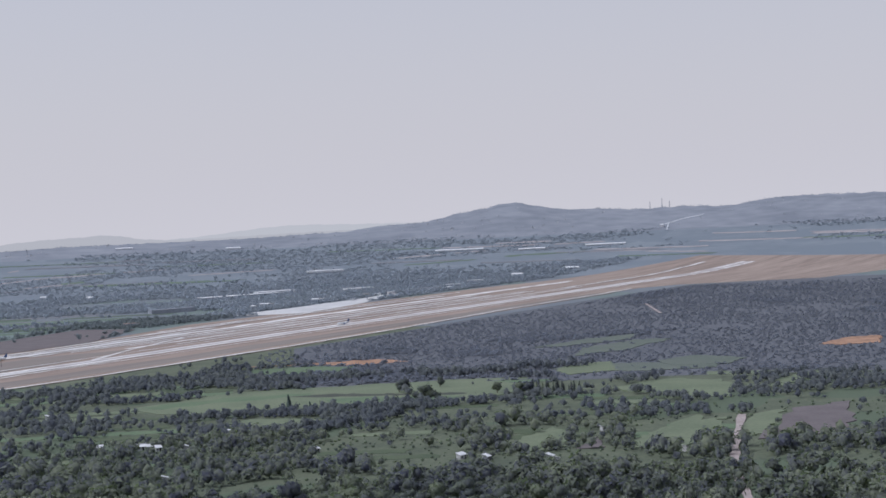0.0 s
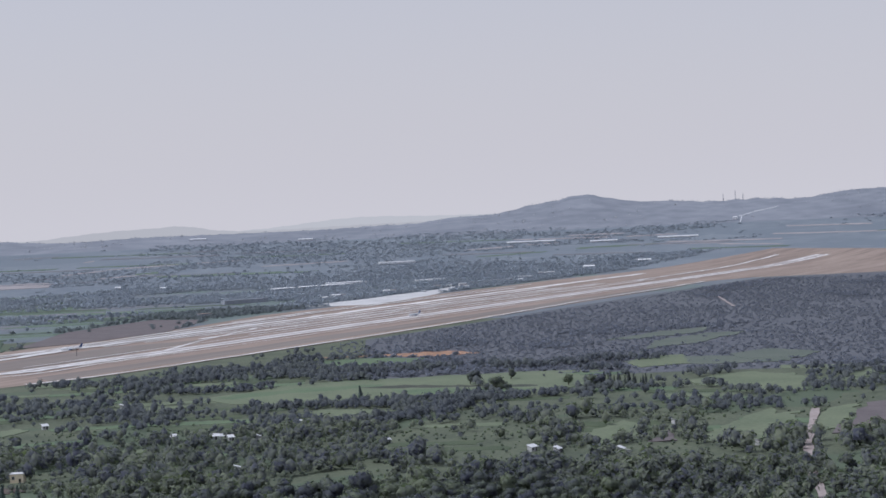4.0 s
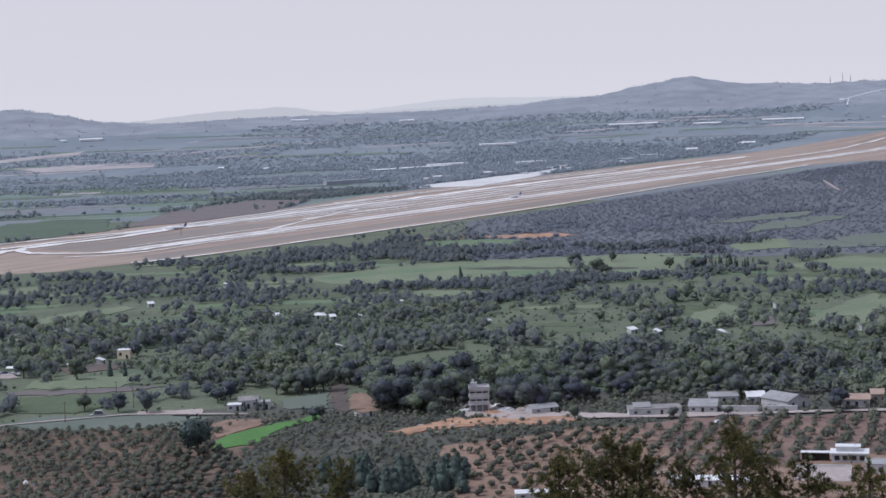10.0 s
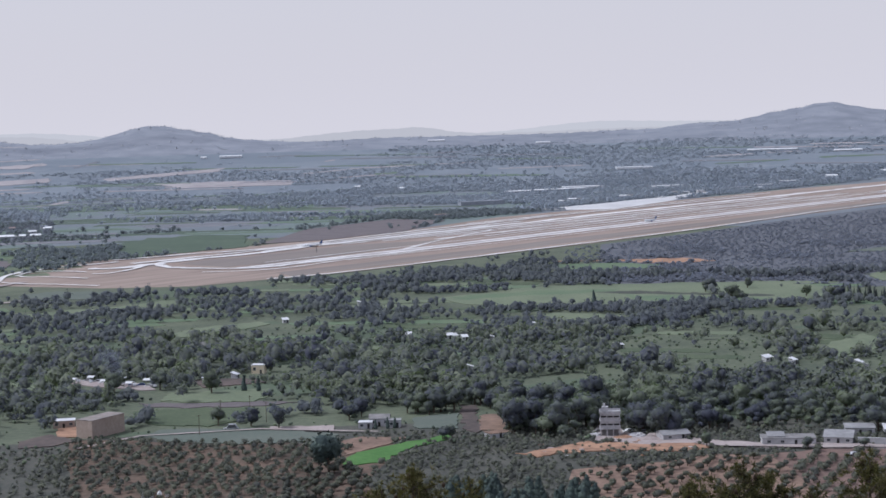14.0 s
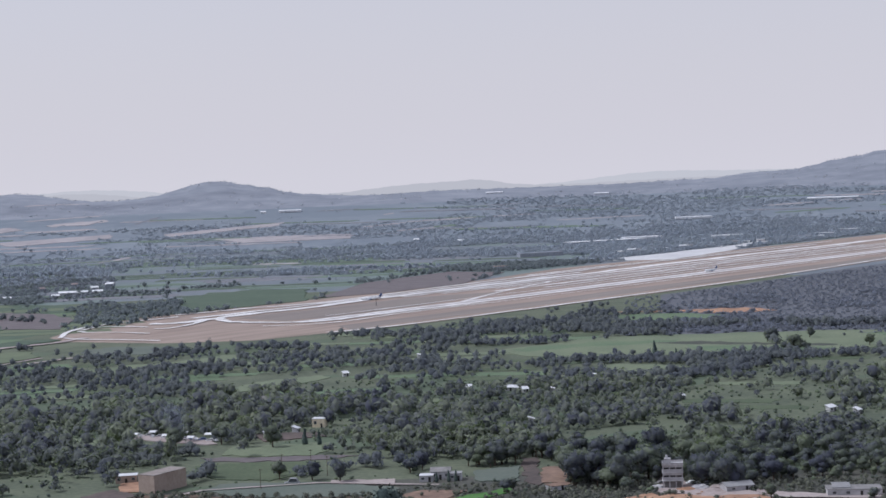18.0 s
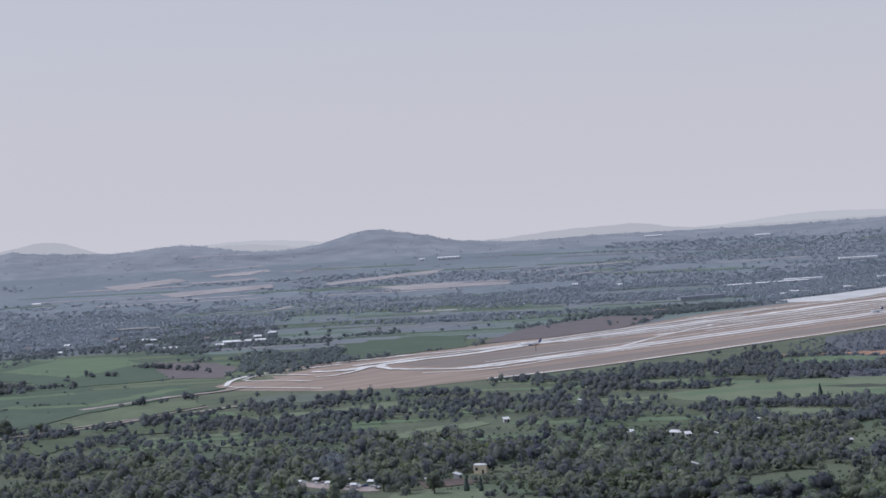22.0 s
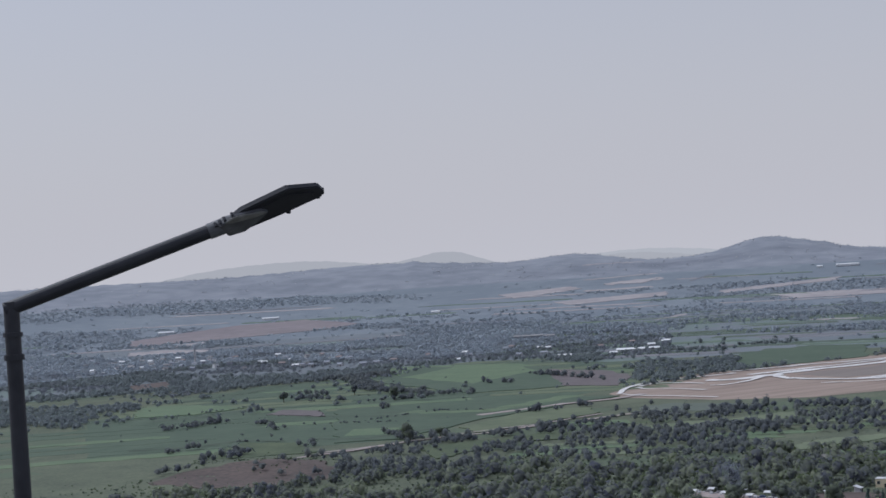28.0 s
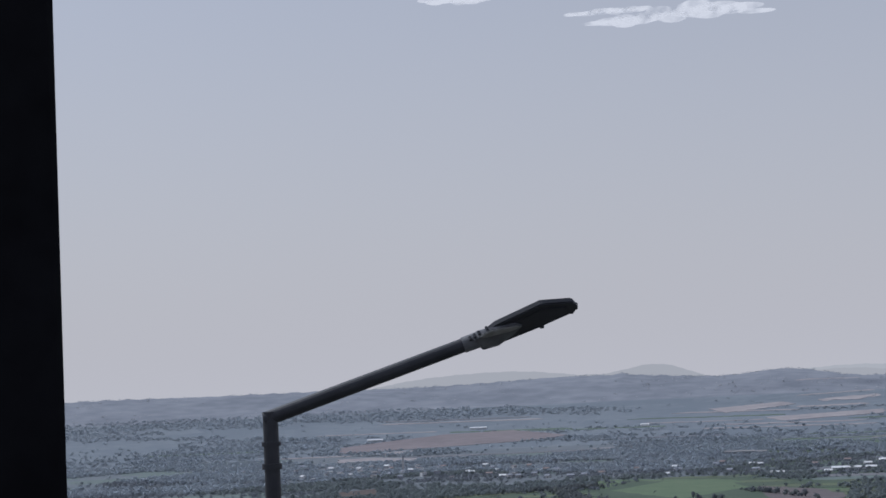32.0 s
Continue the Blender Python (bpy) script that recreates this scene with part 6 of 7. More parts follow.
for x, y in ((100, 660), (106, 662), (111, 659), (178, 600), (94, 664)):
    car(x, y, rc.uniform(60, 120), M[rc.choice(("steel", "plane_white", "smoke_roof"))], "parked car on the bare building ground")
car(-54, 701, 84, M["steel"], "grey van parked on the dirt track", 6.5, 2.4)
for x, y, w in ((-118, 848, 9), (-104, 836, 7), (-134, 852, 6), (-126, 838, 5), (-112, 828, 6), (-142, 846, 5)):
    t = thing("canopy", x, y, 0, -14, "pale fabric canopy on thin posts", "canopy")
    bm = bmesh.new()
    w *= 0.6
    prism(bm, [(-2.5, 2.4), (0, 3.1), (2.5, 2.4), (2.5, 2.5), (0, 3.2), (-2.5, 2.5)], -w / 2, w / 2)
    part("cover", bm, M["tarp"], t)
    for sx in (-1, 1):
        for sy in (-1, 1):
            bm = bmesh.new()
            tube(bm, (sx * (w / 2 - 0.2), sy * 2.3, 0), (sx * (w / 2 - 0.2), sy * 2.3, 2.45), 0.06)
            part("post", bm, M["steel"], t)


def heap(x, y, w, tall, material, label):
    bm = bmesh.new()
    bmesh.ops.create_icosphere(bm, subdivisions=3, radius=1)
    for v in bm.verts:
        k = 1 + 0.35 * (noise.noise(v.co * 2.2 + Vector((x, y, 0))))
        v.co = Vector((v.co.x * w * k, v.co.y * w * 0.7 * k, max(v.co.z, -0.05) * tall * k))
    ob = new("soil_pile", bm_mesh("soil_pile", bm, material))
    ob.location = (x, y, 0)
    return tagged(ob, label, "heap")


for x, y, w, h_, m in ((108, 652, 4, 1.6, "wall_grey"), (116, 652, 5, 1.3, "dirt"), (92, 656, 3, 1.5, "wall_grey"), (102, 650, 4, 1.0, "soil_orange"), (112, 646, 5, 0.9, "dirt"), (86, 640, 4, 1.1, "soil_orange")):
    heap(x, y, w, h_, M[m], "heap of building rubble and soil")

rh = random.Random(21)
for _ in range(16):
    x = rh.uniform(60, 132)
    heap(x, 628 + rh.uniform(-14, 16), rh.uniform(0.8, 2.4), rh.uniform(0.3, 0.9), M[rh.choice(("soil_orange", "dirt", "soil_red", "wall_grey"))], "low heap of soil on the cleared ground")

# ---- poles, masts ----


def utility_pole(x, y, tall, label="thin wooden power pole with a cross arm", material=None, arm=1.8):
    t = thing("power_pole", x, y, float(land_far(x, y)) - 0.3, 10, label, "pole", "power poles")
    bm = bmesh.new()
    tube(bm, (0, 0, 0), (0, 0, tall), 0.16, 0.1, 8)
    part("pole", bm, material or M["bark"], t)
    bm = bmesh.new()
    box(bm, 0, 0, tall - 0.5, arm, 0.12, 0.12)
    part("cross_arm", bm, material or M["bark"], t)


for x, y in ((-60, 726), (-40, 716), (-66, 690), (-48, 735), (-300, 1985)):
    utility_pole(x, y, 9)


def lattice_mast(x, y, tall, label):
    t = thing("radio_mast", x, y, float(land_far(x, y)) - 1, 0, label, "mast", "hilltop masts")
    for i in range(3):
        a = i * 2.094
        bm = bmesh.new()
        tube(bm, (math.cos(a) * 1.4, math.sin(a) * 1.4, 0), (math.cos(a) * 0.3, math.sin(a) * 0.3, tall), 0.3, 0.2, 6)
        part("leg", bm, M["far_wall"], t)
    for k in range(1, 6):
        bm = bmesh.new()
        tube(bm, (-2 + 0.25 * k, 0, tall * k / 6), (2 - 0.25 * k, 0, tall * (k + 0.6) / 6), 0.25, 0.25, 6)
        part("brace", bm, M["far_wall"], t)


for a, tall in ((20.5, 20), (20.9, 26), (21.15, 20)):
    lattice_mast(4700 * math.sin(radians(a)), 4700 * math.cos(radians(a)), tall, "thin lattice radio mast on the hilltop")

# ---- airport: aircraft, terminal, hangars ----


def airliner(x, y, turn, scale, label, z=None):
    t = thing("airliner", x, y, (float(land(x, y)) + 0.4) if z is None else z, turn, label, "aircraft", "aircraft at the airport")
    k = scale
    bm = bmesh.new()
    prof = [(-17, 0.25, 3.6), (-15.5, 0.9, 3.2), (-11, 1.7, 2.75), (-6, 1.95, 2.6), (9, 1.95, 2.6), (14, 1.6, 2.5), (16.4, 0.9, 2.35), (17.4, 0.25, 2.25)]
    rings_ = []
    for px_, rr, zc in prof:
        rings_.append([bm.verts.new((px_ * k, math.cos(q * math.pi / 7) * rr * k, (zc + math.sin(q * math.pi / 7) * rr) * k)) for q in range(14)])
    for a_, b_ in zip(rings_, rings_[1:]):
        for q in range(14):
            bm.faces.new((a_[q], a_[(q + 1) % 14], b_[(q + 1) % 14], b_[q]))
    bm.faces.new(rings_[0][::-1])
    bm.faces.new(rings_[-1])
    bmesh.ops.recalc_face_normals(bm, faces=bm.faces[:])
    fus = part("fuselage", bm, M["plane_white"], t)
    for s in (-1, 1):
        for nm, pts, th, mat in (("wing", [(3.5, 1.6), (-1.5, 1.6), (-5.2, 15.5), (-3.8, 15.5)], 0.35, "plane_white"), ("tailplane", [(-12.5, 0.6), (-15.5, 0.6), (-17, 6), (-15.8, 6)], 0.2, "plane_white")):
            bm = bmesh.new()
            zc = 1.9 if nm == "wing" else 3.7
            lo = [bm.verts.new((a_ * k, s * b_ * k, (zc + (b_ - 1) * 0.09) * k)) for a_, b_ in pts]
            hi = [bm.verts.new((a_ * k, s * b_ * k, (zc + (b_ - 1) * 0.09 + th) * k)) for a_, b_ in pts]
            for q in range(4):
                bm.faces.new((lo[q], lo[(q + 1) % 4], hi[(q + 1) % 4], hi[q]))
            bm.faces.new(lo)
            bm.faces.new(hi[::-1])
            bmesh.ops.recalc_face_normals(bm, faces=bm.faces[:])
            part(nm, bm, M[mat], t)
        bm = bmesh.new()
        tube(bm, (4.2 * k, s * 5.2 * k, 1.35 * k), (0.4 * k, s * 5.2 * k, 1.45 * k), 0.95 * k, 0.6 * k, 12)
        part("engine", bm, M["plane_blue"], t)
        bm = bmesh.new()
        tube(bm, (-1 * k, s * 2.6 * k, 0), (-1 * k, s * 2.6 * k, 2 * k), 0.3 * k, 0.2 * k, 8)
        part("main_gear", bm, M["rubber"], t)
        bm = bmesh.new()
        for q in range(18):
            box(bm, (-9 + q * 1.15) * k, s * 1.88 * k, 3.1 * k, 0.45 * k, 0.16 * k, 0.5 * k)
        part("window_band", bm, M["dark"], fus)
    bm = bmesh.new()
    pts = [(-11.5, 4.1), (-16.8, 4.0), (-18, 9.6), (-16, 9.6)]
    lo = [bm.verts.new((a_ * k, -0.15 * k, b_ * k)) for a_, b_ in pts]
    hi = [bm.verts.new((a_ * k, 0.15 * k, b_ * k)) for a_, b_ in pts]
    for q in range(4):
        bm.faces.new((lo[q], lo[(q + 1) % 4], hi[(q + 1) % 4], hi[q]))
    bm.faces.new(lo)
    bm.faces.new(hi[::-1])
    bmesh.ops.recalc_face_normals(bm, faces=bm.faces[:])
    part("fin", bm, M["plane_blue"], t)
    bm = bmesh.new()
    tube(bm, (12.5 * k, 0, 0), (12.5 * k, 0, 2 * k), 0.28 * k, 0.2 * k, 8)
    part("nose_gear", bm, M["rubber"], t)
    return t


airliner(-45, 1754, 194, 0.66, "white airliner standing on the taxiway")
airliner(351, 1993, 222, 0.66, "white airliner rolling along the runway")
for x, y, a in ((437, 2640, 60), (452, 2600, 75), (470, 2570, 70), (490, 2545, 65), (540, 2640, 60), (575, 2660, 80)):
    airliner(x, y, a, 0.6, "white airliner parked on the apron")
t = thing("windsock", -38, 1673, 0.2, 0, "small windsock on a dark pole beside the taxiway", "windsock")
bm = bmesh.new()
tube(bm, (0, 0, 0), (0, 0, 7), 0.25, 0.2, 8)
part("pole", bm, M["lamp_dark"], t)
bm = bmesh.new()
tube(bm, (0.2, 0, 6.6), (2.6, 0, 6.2), 0.5, 0.25, 10)
part("sock", bm, M["soil_orange"], t)

FARB = (("terminal", 333, 2905, 150, 30, 4.5, 22, "far_wall", "far_white", "long low airport terminal with a pale roof"),
        ("terminal_wing", 405, 2985, 70, 26, 5, 8, "far_white", "far_white", "terminal wing with a bright white roof"),
        ("hangar", 578, 3465, 74, 40, 3.5, -4, "far_white", "far_white", "long hangar with a bright white roof"),
        ("cargo_hall", 548, 2940, 52, 24, 4, -2, "far_white", "far_white", "airport hall with a white roof"),
        ("service_building", 190, 2525, 70, 12, 6, 20, "far_wall", "far_wall", "low grey service building beside the airfield"),
        ("service_building", 114, 2212, 18, 10, 5, 10, "far_wall", "roof_tile", "small dull building beside the airfield"),
        ("service_building", 640, 2790, 30, 14, 4, 5, "far_wall", "far_wall", "grey airport service building"),
        ("service_building", 699, 2862, 30, 14, 4, -6, "far_wall", "far_white", "grey airport building with a pale roof"),
        ("service_building", 771, 2965, 34, 16, 4, -8, "far_wall", "far_white", "grey airport building with a pale roof"),
        ("warehouse", -287, 4034, 74, 30, 9, 4, "far_wall", "far_white", "far warehouse with a white roof"),
        ("warehouse", -350, 4027, 18, 14, 7, 4, "far_wall", "far_white", "small far shed with a white roof"),
        ("warehouse", 213, 4289, 60, 20, 6, -3, "far_wall", "far_wall", "far pale shed on the rise"),
        ("warehouse", 468, 4149, 50, 20, 7, -6, "far_wall", "far_white", "far white-roofed shed on the rise"),
        ("warehouse", -656, 2494, 44, 16, 4, 10, "far_wall", "roof_grey", "long farm hall with a grey roof"),
        ("warehouse", -620, 2480, 16, 12, 4, 10, "far_wall", "roof_grey", "farm hall with a grey roof"),
        ("warehouse", -412, 2055, 34, 10, 3, 8, "wall_white", "far_white", "long poultry shed with a bright white roof"),
        ("warehouse", -384, 2062, 12, 8, 3, 8, "wall_white", "far_white", "poultry shed with a bright white roof"),
        ("warehouse", -1076, 3349, 24, 14, 8, 14, "far_wall", "far_white", "white shed in the far fields"),
        ("warehouse", -1438, 3327, 50, 16, 7, 20, "far_wall", "far_white", "long white shed in the far fields"),
        ("warehouse", -1560, 3080, 44, 16, 6, 24, "far_wall", "far_white", "white farm shed beside the fields"),
        ("warehouse", -480, 1990, 16, 8, 3, 8, "wall_white", "far_white", "low farm shed with a white roof"),
        ("greenhouse", 939, 3756, 110, 20, 2.2, -14, "far_white", "far_white", "wide field of pale greenhouses"),
        ("greenhouse", 1083, 3662, 60, 20, 2.2, -16, "far_white", "far_white", "wide field of pale greenhouses"),
        ("greenhouse", 1250, 3640, 90, 20, 2.2, -18, "far_white", "far_white", "wide field of pale greenhouses"),
        ("warehouse", 1013, 3162, 44, 20, 4, -16, "far_white", "far_white", "white-roofed hall behind the airport"),
        ("warehouse", 880, 3080, 30, 14, 6, -14, "far_wall", "far_wall", "grey hall behind the airport"),
        ("warehouse", 90, 3148, 16, 10, 5, 0, "far_wall", "far_white", "small white house in the far fields"),
        ("warehouse", 8, 3223, 14, 10, 5, 0, "far_wall", "far_white", "small white house in the far fields"),
        ("warehouse", 1500, 3935, 14, 12, 14, -20, "far_white", "far_white", "white quarry tower on the hillside"))
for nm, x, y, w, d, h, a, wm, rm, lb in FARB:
    # Far halls are shrunk and painted white to imitate small bright glints.
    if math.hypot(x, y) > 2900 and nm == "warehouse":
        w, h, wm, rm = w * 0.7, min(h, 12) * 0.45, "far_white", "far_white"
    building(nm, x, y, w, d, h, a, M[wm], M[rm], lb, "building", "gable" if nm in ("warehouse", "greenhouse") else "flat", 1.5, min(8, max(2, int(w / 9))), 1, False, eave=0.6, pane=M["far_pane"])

rt = random.Random(11)
for i in range(70):
    u = rt.gauss(0, 1)
    x, y = -1120 + u * 90 + rt.uniform(-150, 190), 2190 + rt.uniform(-130, 150) - u * 40
    h = rt.uniform(3.5, 8)
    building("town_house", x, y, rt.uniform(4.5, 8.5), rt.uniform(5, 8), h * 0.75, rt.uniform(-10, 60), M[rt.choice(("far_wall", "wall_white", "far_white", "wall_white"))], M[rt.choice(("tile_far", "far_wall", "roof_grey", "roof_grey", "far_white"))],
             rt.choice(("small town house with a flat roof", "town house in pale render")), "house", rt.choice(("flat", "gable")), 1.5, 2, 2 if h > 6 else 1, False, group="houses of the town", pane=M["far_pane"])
t = thing("minaret", -1076, 2210, 0, 0, "slender white minaret in the town", "tower")
bm = bmesh.new()
tube(bm, (0, 0, 0), (0, 0, 22), 1.6, 1.3, 12)
part("shaft", bm, M["wall_white"], t)
bm = bmesh.new()
tube(bm, (0, 0, 16), (0, 0, 17), 2.3, 2.3, 12)
part("balcony", bm, M["wall_white"], t)
bm = bmesh.new()
tube(bm, (0, 0, 22), (0, 0, 28), 1.4, 0.05, 12)
part("spire", bm, M["far_wall"], t)
for i in range(26):
    x, y = rt.uniform(-900, -380), rt.uniform(1980, 2260)
    building("farmhouse", x, y, rt.uniform(6, 10), 6, rt.uniform(2.5, 4), rt.uniform(-20, 40), M[rt.choice(("far_wall", "wall_white"))], M[rt.choice(("far_white", "tile_far", "far_wall"))], "scattered farmhouse behind the fields", "house", "gable", 1.5, 2, group="scattered farmhouses", pane=M["far_pane"])

ra = random.Random(33)
EDGE = ((262, 2424), (340, 2538), (428, 2600), (512, 2672), (616, 2736), (690, 2790))
for (x0, y0), (x1, y1) in zip(EDGE, EDGE[1:]):
    for _ in range(4):
        q = ra.random()
        building("airport_building", x0 + (x1 - x0) * q + ra.uniform(-4, 4), y0 + (y1 - y0) * q + ra.uniform(2, 14), ra.uniform(5, 13), 6, ra.uniform(2.4, 4.5), ra.uniform(-10, 30), M[ra.choice(("far_white", "far_wall", "wall_white"))], M[ra.choice(("far_white", "roof_grey"))],
                 "small pale service building along the apron", "building", ra.choice(("flat", "shed")), 0.8, 2, 1, False, group="airport service buildings", pane=M["far_pane"])

# ---- single trees that stand out, olive groves and the nearest trees ----


def tree_kind(name, seed, wide, tall, trunk, material, label, group, lumps=6, conical=False):
    """One tree with a tapered trunk, limbs and a crown of ragged lumps and loose leaf clumps."""
    rnd = np.random.default_rng(seed)
    t = thing(name, 0, 0, -500, 0, label, "tree", group)
    bm = bmesh.new()
    tube(bm, (0, 0, -0.2), (0, 0, tall * 0.55), trunk, trunk * 0.55, 7)
    for _ in range(4):
        a = rnd.uniform(0, 6.28)
        tube(bm, (0, 0, tall * rnd.uniform(0.22, 0.4)), (math.cos(a) * wide * 0.3, math.sin(a) * wide * 0.3, tall * rnd.uniform(0.5, 0.7)), trunk * 0.5, trunk * 0.15, 5)
    part("trunk", bm, M["bark"], t)
    bv, bf = ICO[2]
    vs, fs, ns, base = [], [], [], 0
    for k in range(lumps):
        if conical:
            c = np.array([rnd.normal(0, 0.04) * wide, rnd.normal(0, 0.04) * wide, tall * (0.14 + 0.8 * k / lumps)])
            s = np.array([1, 1, 1.3]) * wide * 0.5 * (1.05 - 0.85 * k / lumps)
        else:
            a, q = rnd.uniform(0, 6.28), rnd.uniform(0.1, 0.5)
            c = np.array([math.cos(a) * wide * q * 0.55, math.sin(a) * wide * q * 0.55, tall * rnd.uniform(0.42, 0.78)])
            s = np.array([wide, wide, tall * 0.75]) * rnd.uniform(0.24, 0.38)
        v = bv * rnd.uniform(0.6, 1.1, (len(bv), 1)) * s * 0.92 + c
        vs.append(v)
        ns.append(bv)
        fs.append(bf + base)
        base += len(v)
        m = 110
        pick = v[rnd.integers(0, len(v), m)]
        ctr = c + (pick - c) * rnd.uniform(0.95, 1.3, (m, 1))
        tri = ctr[:, None, :] + rnd.normal(0, wide * 0.042, (m, 3, 3)) * (0.6 if conical else 1)
        way = (ctr - c) / s + np.array([0, 0, 0.35])
        way /= np.linalg.norm(way, axis=1, keepdims=True)
        tri, soft = outward(tri, way)
        vs.append(tri)
        ns.append(soft)
        fs.append(np.arange(m * 3).reshape(-1, 3) + base)
        base += m * 3
    ob = new("crown", np_mesh("crown", np.concatenate(vs), np.concatenate(fs), [material], normals=np.concatenate(ns)))
    ob.parent = t
    return t


def plant(kinds, x, y, size, seed):
    k = kinds[seed % len(kinds)]
    o = copy_thing(k, pose(x, y, float(land(x, y)), 0, 0, (seed * 77) % 360) @ Matrix.Diagonal((size, size, size * (0.9 + 0.2 * ((seed * 13) % 10) / 10), 1)))
    return o


BROAD = [tree_kind("broadleaf_tree", 30 + i, 1.0, 0.95 + 0.06 * i, 0.05, M["leaf_thing"], "dense dark green broadleaf tree on the plain", "broadleaf trees", 6) for i in range(6)]
OLIVE = [tree_kind("olive_tree", 50 + i, 1.0, 0.85 + 0.05 * i, 0.06, M["leaf_olive"], "round grey-green olive tree in the grove", "olive trees in the groves", 5) for i in range(5)]
CONE = [tree_kind("cypress", 70 + i, 0.36, 1.0, 0.03, M["conifer"], "slim dark green conifer on the plain", "conifers", 8, True) for i in range(4)]

POPLAR = [tree_kind("poplar", 76 + i, 0.3, 1.0, 0.03, M["leaf_thing"], "slim grey-green poplar in a row beside the field", "poplar row", 8, True) for i in range(3)]
SPRUCE = [tree_kind("conifer", 80 + i, 0.62, 1.0, 0.035, M["conifer"], "dark green conifer in a dense small wood", "conifers", 8, True) for i in range(4)]
DARK = [tree_kind("broadleaf_tree", 90, 1.0, 1.05, 0.05, M["conifer"], "large dark evergreen tree beside the bright green plot", "broadleaf trees", 9)]
for i, (kind, x, y, s) in enumerate(((DARK, -12, 604, 12.5), (BROAD, 251, 1182, 9), (BROAD, 246, 1181, 7), (BROAD, 250, 1112, 12), (BROAD, 256, 1109, 8), (BROAD, 244, 1113, 7), (BROAD, 280, 1198, 7), (BROAD, 305, 1132, 7.5), (BROAD, 316, 1110, 8), (BROAD, 321, 1107, 9), (CONE, 158, 1120, 11), (CONE, 171, 1112, 7), (CONE, -55, 804, 9), (CONE, -48, 801, 8), (CONE, 6, 690, 5), (CONE, 11, 690, 5.5), (CONE, 14, 691, 5),
                                         (BROAD, 32, 660, 6), (BROAD, 36, 664, 5), (BROAD, -70, 800, 9), (BROAD, -85, 803, 8), (BROAD, -118, 815, 11), (BROAD, -96, 816, 9), (BROAD, -60, 712, 7), (BROAD, -46, 708, 8), (BROAD, -34, 700, 7.5),
                                         (BROAD, -389, 1127, 11), (BROAD, -372, 1150, 9), (BROAD, 226, 606, 7), (BROAD, 230, 612, 8), (CONE, 246, 606, 9), (CONE, 250, 608, 10), (BROAD, 130, 626, 5), (BROAD, 166, 616, 4.5), (BROAD, 186, 612, 4.5), (BROAD, -640, 1500, 10), (BROAD, -520, 1480, 11), (BROAD, -590, 1560, 9))):
    plant(kind, x, y, s, i + 3)
for i in range(16):
    x = 327 + i * 1.6 + rt.uniform(-0.5, 0.5)
    plant(POPLAR, x, 1121 - (x - 329) * 1.3 + rt.uniform(-1.5, 1.5), rt.uniform(6, 11), i)
for i in range(60):
    x = 28 + rt.uniform(0, 48)
    plant(SPRUCE, x, 546 + rt.uniform(-16, 12) - (x - 36) * 0.25, rt.uniform(5.0, 9.5), i)

# hedges, groves and single trees on the western cropland and round the town
WEST = [(-900, 1350), (-765, 1711), (-591, 1997), (-380, 1860), (-306, 1542), (-397, 1332), (-402, 1145), (-640, 1060)]
LINES = (
    ([(110, 1311), (136, 1329), (178, 1312), (237, 1315), (280, 1306), (317, 1273)], 16),
    ([(316, 1269), (361, 1290), (400, 1287), (423, 1288)], 16),
    ([(71, 1102), (112, 1106), (148, 1090), (181, 1069)], 12),
    ([(19, 1276), (43, 1243), (72, 1238), (105, 1240)], 14),
    ([(-119, 1407), (-66, 1362), (-16, 1340), (46, 1323), (93, 1357)], 12),
    ([(-245, 1244), (-192, 1241), (-148, 1292), (-74, 1266)], 12),
    ([(194, 1083), (237, 1074), (268, 1079), (304, 1086), (332, 1082)], 16),
    ([(102, 1007), (136, 1007), (169, 1002), (215, 1058)], 16),
    ([(341, 1234), (356, 1226), (374, 1217)], 9), ([(329, 1086), (352, 1082), (368, 1074)], 6),
    ([(-165, 800), (-148, 811), (-125, 792), (-106, 787)], 7), ([(-158, 768), (-138, 764), (-122, 772)], 8),
    ([(-100, 713), (-93, 718), (-93, 732)], 4), ([(-145, 738), (-132, 728)], 5), ([(-61, 715), (-53, 721), (-42, 705)], 4),
    ([(-40, 727), (-21, 735), (-2, 732)], 7), ([(-104, 838), (-90, 817), (-84, 820)], 4), ([(127, 1378), (159, 1375), (185, 1359)], 6),
    ([(-649, 1263), (-632, 1289), (-617, 1323)], 8), ([(-543, 1467), (-512, 1486), (-488, 1515), (-457, 1521)], 6),
    ([(-633, 1509), (-624, 1530), (-577, 1484)], 4), ([(-684, 1798), (-592, 1615), (-520, 1543)], 14),
    ([(-714, 1360), (-662, 1457)], 1), ([(-540, 1156), (-498, 1162)], 1), ([(-537, 1276), (-478, 1273), (-435, 1272)], 1.5),
    ([(-562, 1092), (-548, 1125)], 4), ([(-516, 1057), (-488, 1079)], 5), ([(-424, 1187), (-387, 1140), (-364, 1148)], 7),
    ([(-361, 1307), (-332, 1323), (-306, 1354)], 4), ([(-362, 1115), (-332, 1137), (-310, 1163), (-289, 1198), (-263, 1212)], 8),
    ([(-482, 1285), (-438, 1355), (-397, 1351)], 2), ([(-716, 1760), (-665, 1801), (-638, 1819)], 10),
    ([(-504, 1640), (-447, 1628)], 4), ([(-460, 1744), (-346, 1611)], 4),
)
hx, hy, hs = [], [], []
